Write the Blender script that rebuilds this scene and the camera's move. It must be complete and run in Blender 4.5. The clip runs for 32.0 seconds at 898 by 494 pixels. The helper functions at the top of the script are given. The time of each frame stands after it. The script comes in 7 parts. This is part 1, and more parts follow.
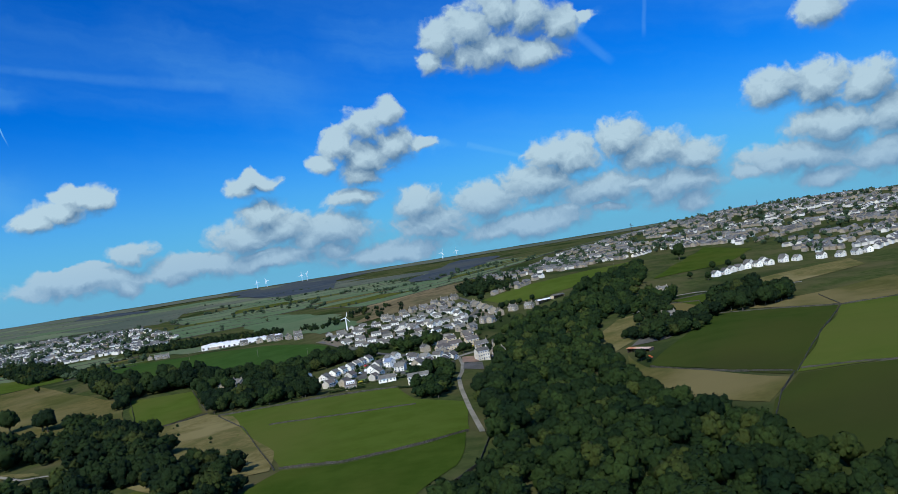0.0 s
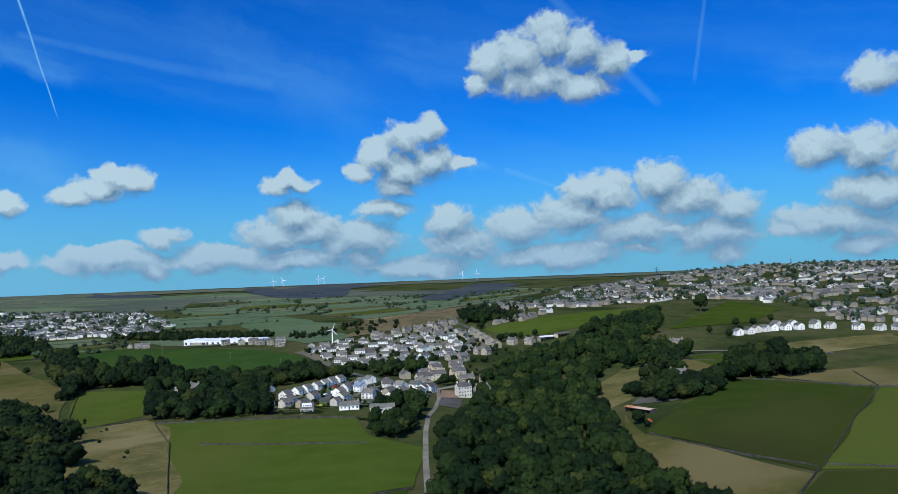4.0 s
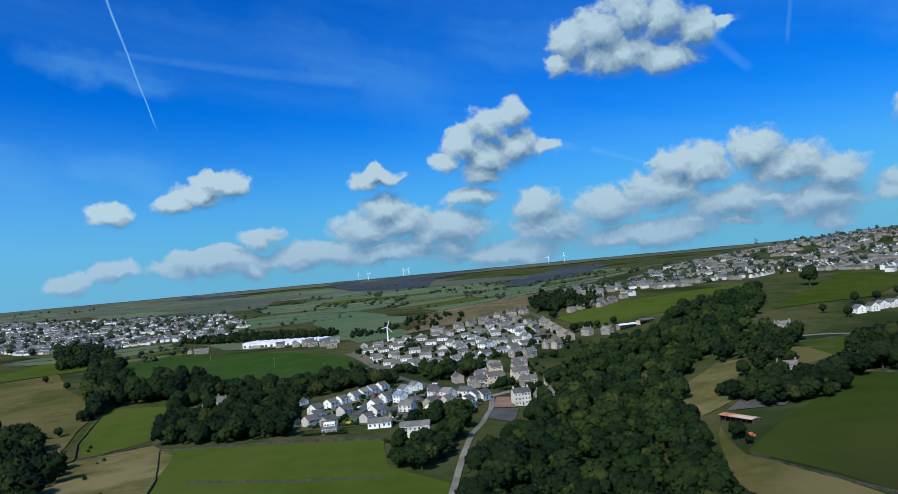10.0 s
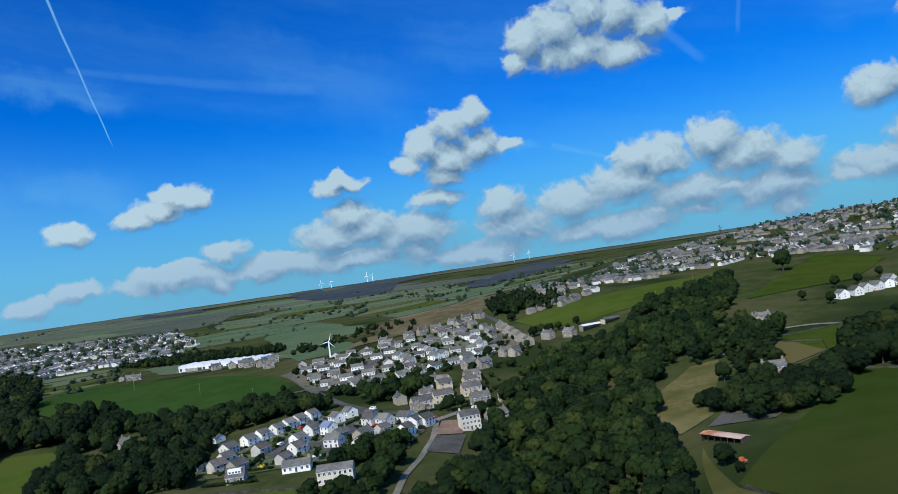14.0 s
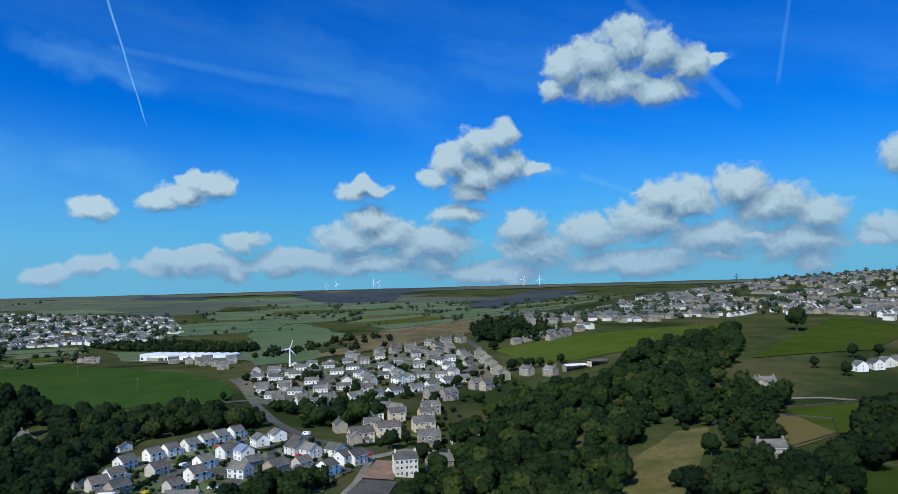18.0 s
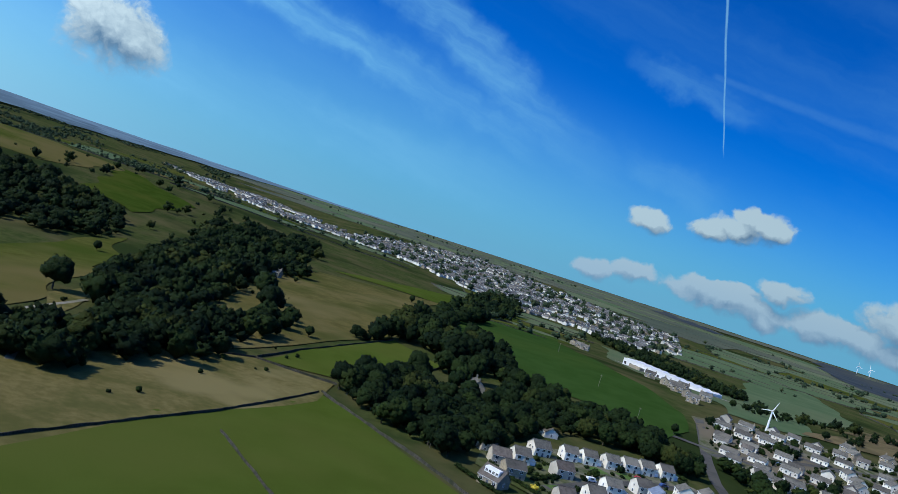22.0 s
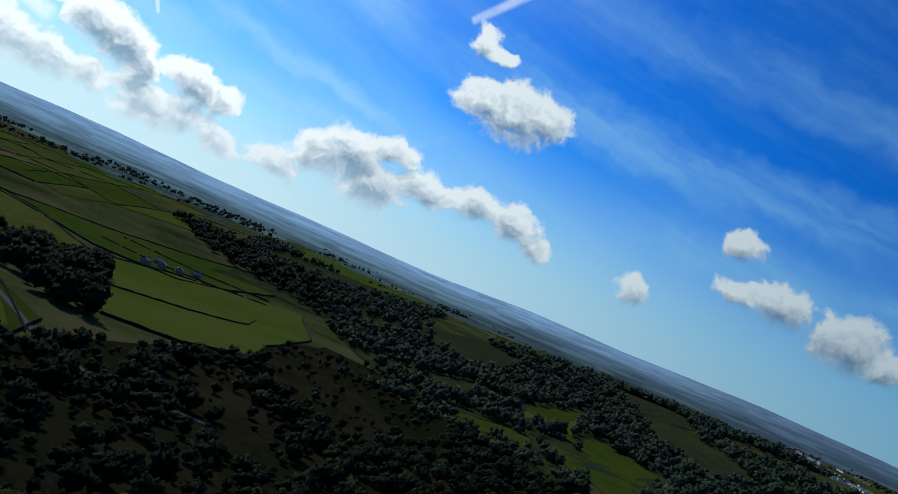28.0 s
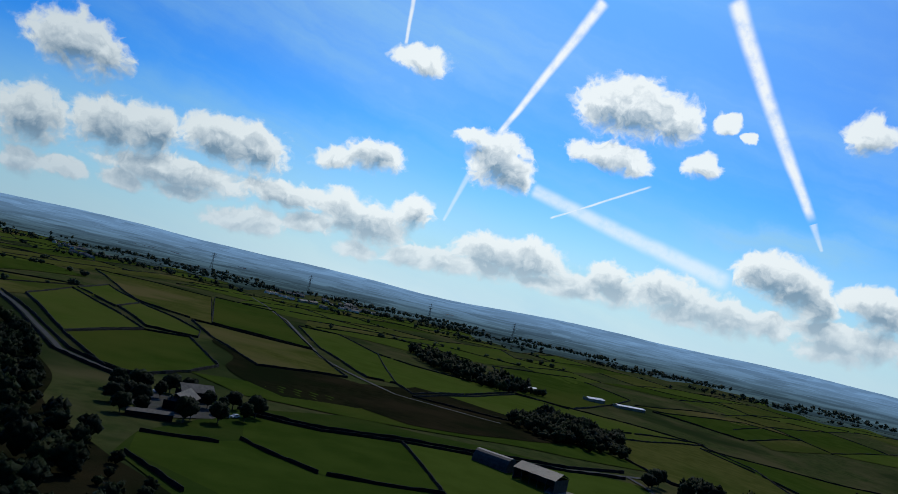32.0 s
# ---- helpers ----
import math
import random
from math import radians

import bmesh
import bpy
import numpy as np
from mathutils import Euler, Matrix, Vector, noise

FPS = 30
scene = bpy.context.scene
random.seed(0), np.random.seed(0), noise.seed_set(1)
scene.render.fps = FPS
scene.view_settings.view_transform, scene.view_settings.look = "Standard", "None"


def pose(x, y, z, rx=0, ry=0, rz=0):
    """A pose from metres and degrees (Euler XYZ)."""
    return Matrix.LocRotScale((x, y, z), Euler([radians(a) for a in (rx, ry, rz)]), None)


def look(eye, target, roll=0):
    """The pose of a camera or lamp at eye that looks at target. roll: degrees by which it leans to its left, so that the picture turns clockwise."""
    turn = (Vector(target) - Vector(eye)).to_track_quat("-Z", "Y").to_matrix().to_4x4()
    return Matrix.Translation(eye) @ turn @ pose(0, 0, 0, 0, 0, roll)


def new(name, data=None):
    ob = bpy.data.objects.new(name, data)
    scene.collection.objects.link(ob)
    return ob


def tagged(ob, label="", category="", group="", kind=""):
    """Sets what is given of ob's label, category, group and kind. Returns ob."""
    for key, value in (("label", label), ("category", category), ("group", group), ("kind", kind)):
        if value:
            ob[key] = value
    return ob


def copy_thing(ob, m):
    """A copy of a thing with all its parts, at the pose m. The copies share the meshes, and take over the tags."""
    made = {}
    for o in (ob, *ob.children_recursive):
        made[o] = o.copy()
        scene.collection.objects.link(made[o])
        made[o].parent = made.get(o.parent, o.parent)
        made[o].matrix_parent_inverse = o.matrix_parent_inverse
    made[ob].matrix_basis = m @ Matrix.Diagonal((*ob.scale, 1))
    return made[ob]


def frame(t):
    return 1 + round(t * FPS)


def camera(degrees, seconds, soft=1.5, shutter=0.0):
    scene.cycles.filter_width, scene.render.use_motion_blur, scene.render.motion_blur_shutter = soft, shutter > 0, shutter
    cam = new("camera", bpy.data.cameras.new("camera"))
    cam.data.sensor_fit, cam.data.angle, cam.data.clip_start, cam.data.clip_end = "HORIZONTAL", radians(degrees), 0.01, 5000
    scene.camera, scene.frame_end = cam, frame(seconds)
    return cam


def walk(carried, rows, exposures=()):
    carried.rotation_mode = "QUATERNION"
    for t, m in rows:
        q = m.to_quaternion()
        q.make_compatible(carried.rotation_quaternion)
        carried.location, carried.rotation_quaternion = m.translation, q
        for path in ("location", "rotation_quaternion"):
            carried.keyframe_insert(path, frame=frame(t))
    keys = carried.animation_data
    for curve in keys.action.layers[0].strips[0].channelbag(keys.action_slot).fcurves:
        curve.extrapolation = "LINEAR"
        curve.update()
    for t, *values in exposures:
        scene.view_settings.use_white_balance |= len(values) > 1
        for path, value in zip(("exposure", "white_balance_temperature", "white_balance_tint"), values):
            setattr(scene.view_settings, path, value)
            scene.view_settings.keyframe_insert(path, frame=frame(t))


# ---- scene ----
cam = camera(60.4, 32.0, soft=0.4)
# seconds, place in metres, turn in degrees
ROWS = [
    (0, -0.0, 0.0, 150.0, 90.64, 9.16, 0.10),
    (0.5, 2.1, 8.3, 149.6, 92.50, 7.52, -0.93),
    (1, 4.5, 16.5, 149.2, 94.97, 4.10, -2.41),
    (1.5, 7.2, 24.9, 148.8, 94.40, 2.54, -1.29),
    (2, 10.3, 33.5, 148.5, 93.37, 2.49, -1.96),
    (2.5, 13.7, 42.3, 148.3, 92.96, 2.10, -0.80),
    (3, 17.3, 51.2, 148.1, 91.55, 2.79, 1.44),
    (3.5, 21.1, 59.9, 147.9, 91.85, 0.39, 0.98),
    (4, 25.0, 68.1, 147.8, 92.35, 2.21, 1.92),
    (4.5, 29.0, 76.0, 147.7, 92.39, 0.95, 5.08),
    (6.5, 41.6, 103.6, 147.6, 91.67, 3.50, 8.56),
    (7, 43.7, 111.3, 147.5, 93.01, 3.90, 9.30),
    (7.5, 45.2, 119.4, 147.3, 93.78, 4.28, 8.81),
    (8, 46.3, 127.7, 147.1, 93.98, 4.17, 7.41),
    (8.5, 47.2, 136.0, 147.0, 93.98, 3.10, 9.11),
    (9, 48.0, 144.6, 146.9, 93.09, 4.37, 9.36),
    (9.5, 48.6, 153.4, 146.8, 92.31, 6.73, 8.73),
    (10, 49.3, 162.0, 146.7, 91.78, 5.30, 8.70),
    (10.5, 50.3, 170.6, 146.4, 92.71, 8.04, 8.46),
    (11, 51.4, 179.2, 146.0, 92.76, 6.29, 8.08),
    (11.5, 52.7, 187.8, 145.6, 93.70, 7.37, 8.19),
    (12, 53.9, 196.8, 145.3, 94.68, 9.17, 7.43),
    (12.5, 55.1, 206.3, 145.1, 94.53, 8.15, 6.76),
    (13, 56.3, 216.1, 145.1, 92.67, 7.41, 7.13),
    (13.5, 58.0, 225.8, 145.2, 91.70, 8.33, 7.95),
    (14, 59.8, 235.4, 145.3, 91.67, 8.34, 6.33),
    (14.5, 61.9, 244.6, 145.5, 92.45, 4.88, 5.08),
    (16.5, 73.2, 276.0, 145.8, 92.41, 2.84, 7.77),
    (17, 76.0, 283.2, 145.3, 93.92, 2.04, 9.57),
    (17.5, 78.5, 290.5, 144.8, 95.01, 5.13, 11.62),
    (18, 80.1, 298.5, 144.2, 92.94, 1.53, 7.31),
    (18.5, 82.3, 306.6, 143.6, 95.55, 2.39, 11.95),
    (19, 84.6, 315.2, 143.0, 92.62, -2.04, 12.61),
    (19.5, 86.1, 324.1, 142.3, 94.24, -10.97, 8.11),
    (20, 86.7, 333.3, 141.5, 90.80, -19.36, 17.59),
    (20.5, 85.9, 342.0, 140.9, 92.66, -19.56, 21.99),
    (21, 83.8, 350.3, 140.5, 90.98, -21.42, 31.28),
    (21.5, 80.0, 356.7, 140.2, 90.01, -20.54, 41.96),
    (22, 74.9, 360.3, 139.7, 89.59, -17.91, 45.53),
    (22.5, 70.0, 362.4, 139.2, 90.76, -16.40, 49.70),
    (23, 66.0, 363.8, 138.7, 91.24, -17.09, 55.99),
    (23.5, 63.0, 365.2, 138.1, 88.56, -13.70, 63.00),
    (24, 60.6, 367.0, 137.4, 93.68, -15.99, 63.97),
    (24.5, 57.8, 368.8, 136.7, 90.70, -22.41, 75.79),
    (26.5, 33.4, 369.5, 135.7, 94.13, -19.88, 95.74),
    (27, 25.4, 367.4, 135.3, 96.55, -24.73, 103.71),
    (27.5, 17.0, 364.3, 134.9, 96.61, -17.94, 107.20),
    (28, 8.3, 360.1, 134.4, 92.67, -23.63, 116.30),
    (28.5, -0.2, 354.3, 133.8, 91.70, -21.90, 125.36),
    (29, -8.6, 347.5, 133.0, 93.20, -19.55, 127.41),
    (29.5, -16.9, 340.2, 132.2, 90.93, -19.92, 134.69),
    (30, -23.9, 332.4, 131.3, 90.66, -17.96, 141.88),
    (30.5, -29.1, 323.8, 130.4, 93.86, -17.29, 148.58),
    (31, -32.8, 314.3, 129.4, 93.30, -15.35, 154.03),
    (31.5, -35.5, 304.2, 128.3, 92.09, -18.98, 164.96),
    (32, -38.0, 293.8, 127.1, 94.00, -12.82, 167.16),
]
walk(cam, [(t, pose(x, y, z, rx, ry, rz)) for t, x, y, z, rx, ry, rz in ROWS],
     exposures=[(0.0, -0.1), (19.0, -0.12), (21.5, -0.28), (23.5, -0.22), (25.0, -0.48), (26.5, -0.72), (28.0, -1.12), (29.5, -1.18), (31.0, -1.36), (32.0, -1.36)])

from mathutils import geometry

rng = random.Random(7)
npr = np.random.RandomState(11)

# ------------------------------------------------------------------ light
SUN_AZ, SUN_EL = 200.0, 43.0  # degrees clockwise from north, degrees up
sun_data = bpy.data.lights.new("sun", "SUN")
sun_data.energy, sun_data.angle, sun_data.color = 4.8, radians(0.53), (1.0, 0.95, 0.86)
sun = new("sun", sun_data)
a = radians(SUN_AZ)
sun_way = Vector((math.sin(a) * math.cos(radians(SUN_EL)), math.cos(a) * math.cos(radians(SUN_EL)), math.sin(radians(SUN_EL))))
sun.matrix_world = look(sun_way * 500, (0, 0, 0))


class Tree:
    """Short writing for shader nodes."""

    def __init__(self, tree):
        self.nodes, self.links = tree.nodes, tree.links

    def add(self, kind, **kw):
        n = self.nodes.new(kind)
        for k, v in kw.items():
            setattr(n, k, v)
        return n

    def put(self, socket, value):
        if value is None:
            return
        if isinstance(value, bpy.types.NodeSocket):
            self.links.new(value, socket)
        else:
            socket.default_value = value

    def m(self, op, a, b=None, c=None, clamp=False):
        n = self.add("ShaderNodeMath", operation=op, use_clamp=clamp)
        for s, v in zip(n.inputs, (a, b, c)):
            self.put(s, v)
        return n.outputs[0]

    def v(self, op, a, b=None, c=None, scale=None):
        n = self.add("ShaderNodeVectorMath", operation=op)
        for s, v in zip(n.inputs, (a, b, c)):
            self.put(s, v)
        if scale is not None:
            self.put(n.inputs["Scale"], scale)
        return n.outputs["Value"] if op in ("LENGTH", "DOT_PRODUCT", "DISTANCE") else n.outputs[0]

    def mix(self, f, a, b, blend="MIX"):
        n = self.add("ShaderNodeMix", data_type="RGBA", blend_type=blend)
        self.put(n.inputs[0], f)
        self.put(n.inputs[6], a)
        self.put(n.inputs[7], b)
        return n.outputs[2]

    def noise(self, vec, scale, detail=4.0, rough=0.55, out=0):
        n = self.add("ShaderNodeTexNoise")
        self.put(n.inputs["Vector"], vec)
        n.inputs["Scale"].default_value = scale
        n.inputs["Detail"].default_value = detail
        n.inputs["Roughness"].default_value = rough
        return n.outputs[out]

    def step(self, x, lo, hi, a=0.0, b=1.0):
        n = self.add("ShaderNodeMapRange", interpolation_type="SMOOTHSTEP")
        self.put(n.inputs[0], x)
        for i, q in enumerate((lo, hi, a, b)):
            self.put(n.inputs[i + 1], q)
        return n.outputs[0]

    def xyz(self, x, y, z=0.0):
        n = self.add("ShaderNodeCombineXYZ")
        for s, q in zip(n.inputs, (x, y, z)):
            self.put(s, q)
        return n.outputs[0]

    def sep(self, vec):
        n = self.add("ShaderNodeSeparateXYZ")
        self.put(n.inputs[0], vec)
        return n.outputs


# cumulus heaps: bearing, height, half width, half height, all in degrees
HEAPS_NORTH = [(6.3, 16.8, 1.9, 1.9), (4.0, 15.9, 2.0, 1.7), (1.7, 15.6, 1.5, 1.5), (8.5, 16.1, 1.8, 1.6), (10.5, 15.0, 1.6, 1.2), (5.0, 14.2, 4.0, 1.2), (8.3, 13.6, 2.7, 1.0), (0.7, 14.1, 1.1, 1.0), (12.4, 15.2, 1.0, 0.4),
               (-3.1, 11.0, 1.1, 1.1), (-4.8, 10.4, 1.6, 1.3), (-6.7, 9.2, 1.5, 1.3), (-5.0, 8.3, 2.5, 1.6), (-3.0, 8.9, 1.7, 1.4), (-5.5, 7.0, 1.9, 1.0), (-0.8, 8.6, 1.4, 0.6), (-8.2, 8.2, 0.9, 0.8), (-6.3, 5.3, 2.1, 0.7),
               (-26.0, 7.1, 2.2, 0.9), (-24.1, 7.6, 1.5, 0.9), (-27.8, 6.5, 1.3, 0.8), (-25.6, 7.9, 1.2, 0.7), (-13.9, 7.0, 1.5, 0.7), (-12.8, 7.2, 1.2, 0.7), (-13.3, 7.7, 0.9, 0.6), (-32.0, 6.0, 1.4, 0.8)]
HEAPS_NORTH_LOW = [(-13.0, 5.1, 1.7, 1.1), (-14.4, 3.5, 2.3, 1.5), (-11.8, 3.8, 2.6, 1.5), (-8.4, 3.1, 3.4, 1.5), (-1.6, 4.2, 1.9, 1.3), (-0.9, 2.5, 2.9, 1.5),
                   (3.3, 3.4, 2.4, 1.4), (-22.3, 3.6, 1.6, 0.8), (-25.2, 2.0, 4.7, 0.8), (-18.7, 2.1, 3.3, 0.9), (-12.8, 1.7, 5.1, 0.8), (-4.4, 1.0, 5.1, 0.8), (6.0, 1.5, 5.9, 0.9)]
HEAPS_NORTH_EAST = [(8.4, 6.1, 1.9, 1.2), (9.9, 5.6, 2.3, 1.5), (13.7, 6.3, 1.8, 1.6), (15.7, 4.9, 2.5, 1.6), (18.4, 4.2, 2.0, 1.3), (7.4, 4.2, 3.1, 1.6), (11.9, 2.9, 4.1, 1.5),
                    (17.2, 2.4, 3.4, 1.4), (24.2, 7.8, 1.8, 1.4), (26.9, 7.2, 2.0, 1.5), (29.9, 6.8, 1.8, 1.4), (27.6, 4.7, 3.0, 1.3), (30.8, 4.4, 1.9, 1.9), (27.6, 12.0, 1.6, 1.2), (25.2, 2.9, 4.2, 1.2), (29.8, 2.0, 2.6, 1.1)]
HEAPS_WEST = [(-71.9, 6.3, 2.7, 2.3), (-72.9, 6.6, 2.1, 1.9), (-70.7, 6.1, 2.1, 1.9), (-89.6, 6.7, 2.2, 1.7), (-87.2, 6.2, 1.4, 1.2), (-94.4, 7.8, 2.3, 1.3), (-97.1, 7.4, 1.7, 0.8),
              (-103.9, 4.8, 1.3, 1.0), (-117.0, 13.2, 3.6, 2.0), (-119.2, 13.4, 2.1, 1.4), (-114.6, 13.5, 1.9, 1.6), (-120.9, 17.1, 1.2, 1.0), (-119.3, 16.7, 1.3, 0.6), (-97.9, 10.6, 1.5, 1.0)]
HEAPS_SOUTH_WEST = [(-128.7, 4.8, 2.3, 1.4), (-126.5, 5.8, 2.3, 1.7), (-123.9, 7.4, 1.7, 1.0), (-124.8, 4.3, 2.9, 1.7), (-120.8, 5.6, 2.5, 1.3), (-116.8, 6.0, 2.1, 1.1), (-113.5, 5.8, 1.9, 1.5), (-111.7, 4.9, 1.1, 0.9),
                    (-131.5, 3.0, 2.0, 1.0), (-143.9, 6.0, 2.0, 1.4), (-142.4, 5.1, 1.4, 1.6), (-146.8, 3.2, 2.3, 1.0), (-138.0, 5.2, 1.9, 1.1), (-136.3, 5.2, 1.1, 1.1), (-138.4, 3.3, 2.6, 1.1), (-140.9, 2.5, 2.1, 1.1)]
HEAPS_SOUTH = [(-196.4, 11.0, 2.7, 1.8), (-194.5, 10.8, 1.5, 1.5), (-197.8, 5.7, 2.3, 1.9), (-193.1, 6.6, 2.5, 1.6), (-190.6, 6.9, 1.8, 1.6), (-186.1, 7.6, 2.7, 1.3), (-183.6, 7.4, 2.4, 1.6), (-175.1, 9.2, 2.1, 1.2),
               (-177.6, 8.4, 1.7, 0.8), (-176.2, 4.6, 2.1, 1.5), (-174.0, 4.3, 2.5, 1.5), (-171.3, 5.8, 1.5, 1.1), (-188.5, 4.5, 5.2, 1.1), (-180.5, 4.9, 3.7, 1.0)]
HEAPS_SOUTH_MID = [(-164.8, 4.0, 2.6, 1.3), (-162.1, 4.0, 3.0, 1.5), (-156.2, 4.0, 1.6, 1.4), (-152.1, 3.8, 2.4, 1.4), (-149.2, 3.2, 2.3, 1.3), (-145.6, 6.6, 2.2, 1.3), (-139.2, 5.9, 2.0, 0.8), (-158.5, 3.0, 2.5, 1.0)]
HEAPS_SOUTH_HIGH = [(-156.8, 16.4, 3.7, 2.0), (-158.9, 16.5, 2.1, 1.4), (-153.8, 16.1, 1.8, 1.5), (-158.1, 12.9, 2.5, 1.0), (-155.9, 12.5, 1.0, 0.8), (-151.2, 13.3, 1.0, 0.8), (-165.9, 10.9, 2.1, 1.9),
                    (-164.4, 10.0, 1.3, 1.3), (-167.9, 12.2, 1.7, 0.6), (-173.0, 16.7, 1.7, 0.9), (-141.0, 16.7, 1.3, 1.1), (-150.2, 16.3, 0.8, 0.7), (-148.5, 15.6, 0.6, 0.4)]
HEAPS_BAND = [(-201 + 3.3 * i + rng.uniform(-1, 1), rng.uniform(2.2, 3.6), rng.uniform(1.4, 2.6), rng.uniform(0.6, 1.1)) for i in range(21)]
HEAPS_BAND += [(-34 + 2.9 * i + rng.uniform(-1, 1), rng.uniform(0.9, 3.0), rng.uniform(1.0, 2.2), rng.uniform(0.4, 0.8)) for i in range(23)]
ALL_HEAPS = HEAPS_BAND + HEAPS_NORTH + HEAPS_NORTH_LOW + HEAPS_NORTH_EAST + HEAPS_WEST + HEAPS_SOUTH_WEST + HEAPS_SOUTH + HEAPS_SOUTH_MID + HEAPS_SOUTH_HIGH
# vapour trails: two ends as bearing and height, half widths at both ends, density
TRAILS = [(-151.3, 24.5, -143.4, 10.5, 0.75, 0.35, 0.95), (-143.4, 10.5, -142.5, 8.7, 0.3, 0.12, 0.5), (-160.7, 23.3, -166.5, 12.5, 0.55, 0.22, 0.95), (-168.9, 5.7, -167.5, 10.4, 0.12, 0.3, 0.4),
          (-161.2, 7.6, -154.4, 11.3, 0.1, 0.1, 0.7), (-162.9, 9.4, -147.6, 5.4, 0.6, 0.8, 0.6), (-174.9, 21.5, -174.6, 17.4, 0.22, 0.15, 0.8), (-33.5, 27.5, -28.5, 11.3, 0.16, 0.05, 0.55),
          (-31.0, 16.7, -13.6, 14.2, 0.25, 0.6, 0.08), (-122.6, 18.0, -116.8, 24.0, 0.35, 0.6, 0.5), (18.6, 25.0, 16.3, 12.8, 0.12, 0.2, 0.12), (6.5, 20.0, 14.1, 11.6, 0.5, 0.4, 0.12), (2.5, 7.9, 6.4, 6.4, 0.3, 0.2, 0.14)]
# loose bands of high ice cloud, in the same terms
CIRRUS = [(-82.0, 16.4, -43.0, 9.0, 1.6, 1.9, 0.75), (-66.0, 22.6, -35.0, 7.4, 2.4, 2.2, 0.55), (-91.0, 10.6, -75.0, 7.9, 1.1, 0.8, 0.7), (-90.0, 16.0, -76.0, 11.2, 0.9, 0.4, 0.6), (-80.0, 6.0, -38.0, 4.6, 2.2, 2.6, 0.34), (-56.0, 12.0, -40.0, 8.0, 1.2, 1.4, 0.5),
          (-37.0, 16.4, -26.0, 14.5, 1.0, 1.6, 0.25), (-36.0, 10.0, -27.0, 8.2, 1.4, 1.8, 0.2), (-127.0, 15.3, -78.0, 13.6, 2.0, 2.6, 0.5), (-116.0, 23.0, -78.0, 19.0, 2.2, 1.8, 0.34), (-108.0, 9.2, -84.0, 9.0, 1.6, 2.6, 0.45), (-134.0, 4.8, -120.0, 9.4, 0.7, 0.5, 0.6),
          (-152.0, 8.6, -137.0, 9.0, 0.8, 1.8, 0.75), (-143.0, 11.2, -121.0, 8.8, 1.2, 0.9, 0.65), (-140.0, 7.6, -122.0, 7.2, 0.7, 1.2, 0.55), (-141.0, 19.2, -124.0, 15.4, 1.8, 2.6, 0.5), (-200.0, 17.0, -160.0, 19.0, 4.0, 4.5, 0.45), (-202.0, 8.0, -168.0, 9.0, 3.2, 3.0, 0.5),
          (9.8, 14.3, 14.2, 15.4, 1.0, 0.25, 0.42), (-2.2, 8.5, 2.0, 8.1, 0.9, 0.3, 0.36), (-22.0, 19.0, -6.0, 12.0, 2.0, 2.6, 0.16), (-8.0, 17.0, 3.0, 15.0, 1.5, 2.2, 0.16), (20.0, 14.0, 31.0, 11.0, 1.4, 1.8, 0.14)]


def dome_group():
    """How deep a point of the sky (bearing, height) lies inside the nearest heap."""
    g = bpy.data.node_groups.new("heaps", "ShaderNodeTree")
    g.interface.new_socket("P", in_out="INPUT", socket_type="NodeSocketVector")
    g.interface.new_socket("Depth", in_out="OUTPUT", socket_type="NodeSocketFloat")
    k = Tree(g)
    p, out = k.add("NodeGroupInput").outputs[0], k.add("NodeGroupOutput")
    best = None
    for az, el, w, h in ALL_HEAPS:
        q = k.v("LENGTH", k.v("MULTIPLY_ADD", p, (0.8 / w, 0.78 / h, 0), (-0.8 * (az + 80) / w, -0.78 * el / h, 0)))
        best = q if best is None else k.m("SMOOTH_MIN", best, q, 0.12)
    k.put(out.inputs[0], k.m("SUBTRACT", 1.0, best))
    return g


world = bpy.data.worlds.new("sky")
scene.world = world
world.use_nodes = True
k = Tree(world.node_tree)
k.nodes.clear()
way = k.add("ShaderNodeTexCoord").outputs["Generated"]
wx, wy, wz = k.sep(way)
c80, s80 = math.cos(radians(80)), math.sin(radians(80))
turned_x = k.m("ADD", k.m("MULTIPLY", wx, c80), k.m("MULTIPLY", wy, s80))
turned_y = k.m("SUBTRACT", k.m("MULTIPLY", wy, c80), k.m("MULTIPLY", wx, s80))
DEG = 180 / math.pi
azim = k.m("MULTIPLY", k.m("ARCTAN2", turned_x, turned_y), DEG)
elev = k.m("MULTIPLY", k.m("ARCSINE", wz), DEG)
flat = k.xyz(azim, elev)
warp = k.v("SUBTRACT", k.noise(flat, 0.38, 4.0, 0.55, out=1), (0.5, 0.5, 0.5))
bent = k.v("ADD", flat, k.v("MULTIPLY", warp, (2.6, 1.9, 0.0)))
heap = dome_group()


def heaps(p):
    n = k.add("ShaderNodeGroup", node_tree=heap)
    k.put(n.inputs[0], p)
    return n.outputs[0]


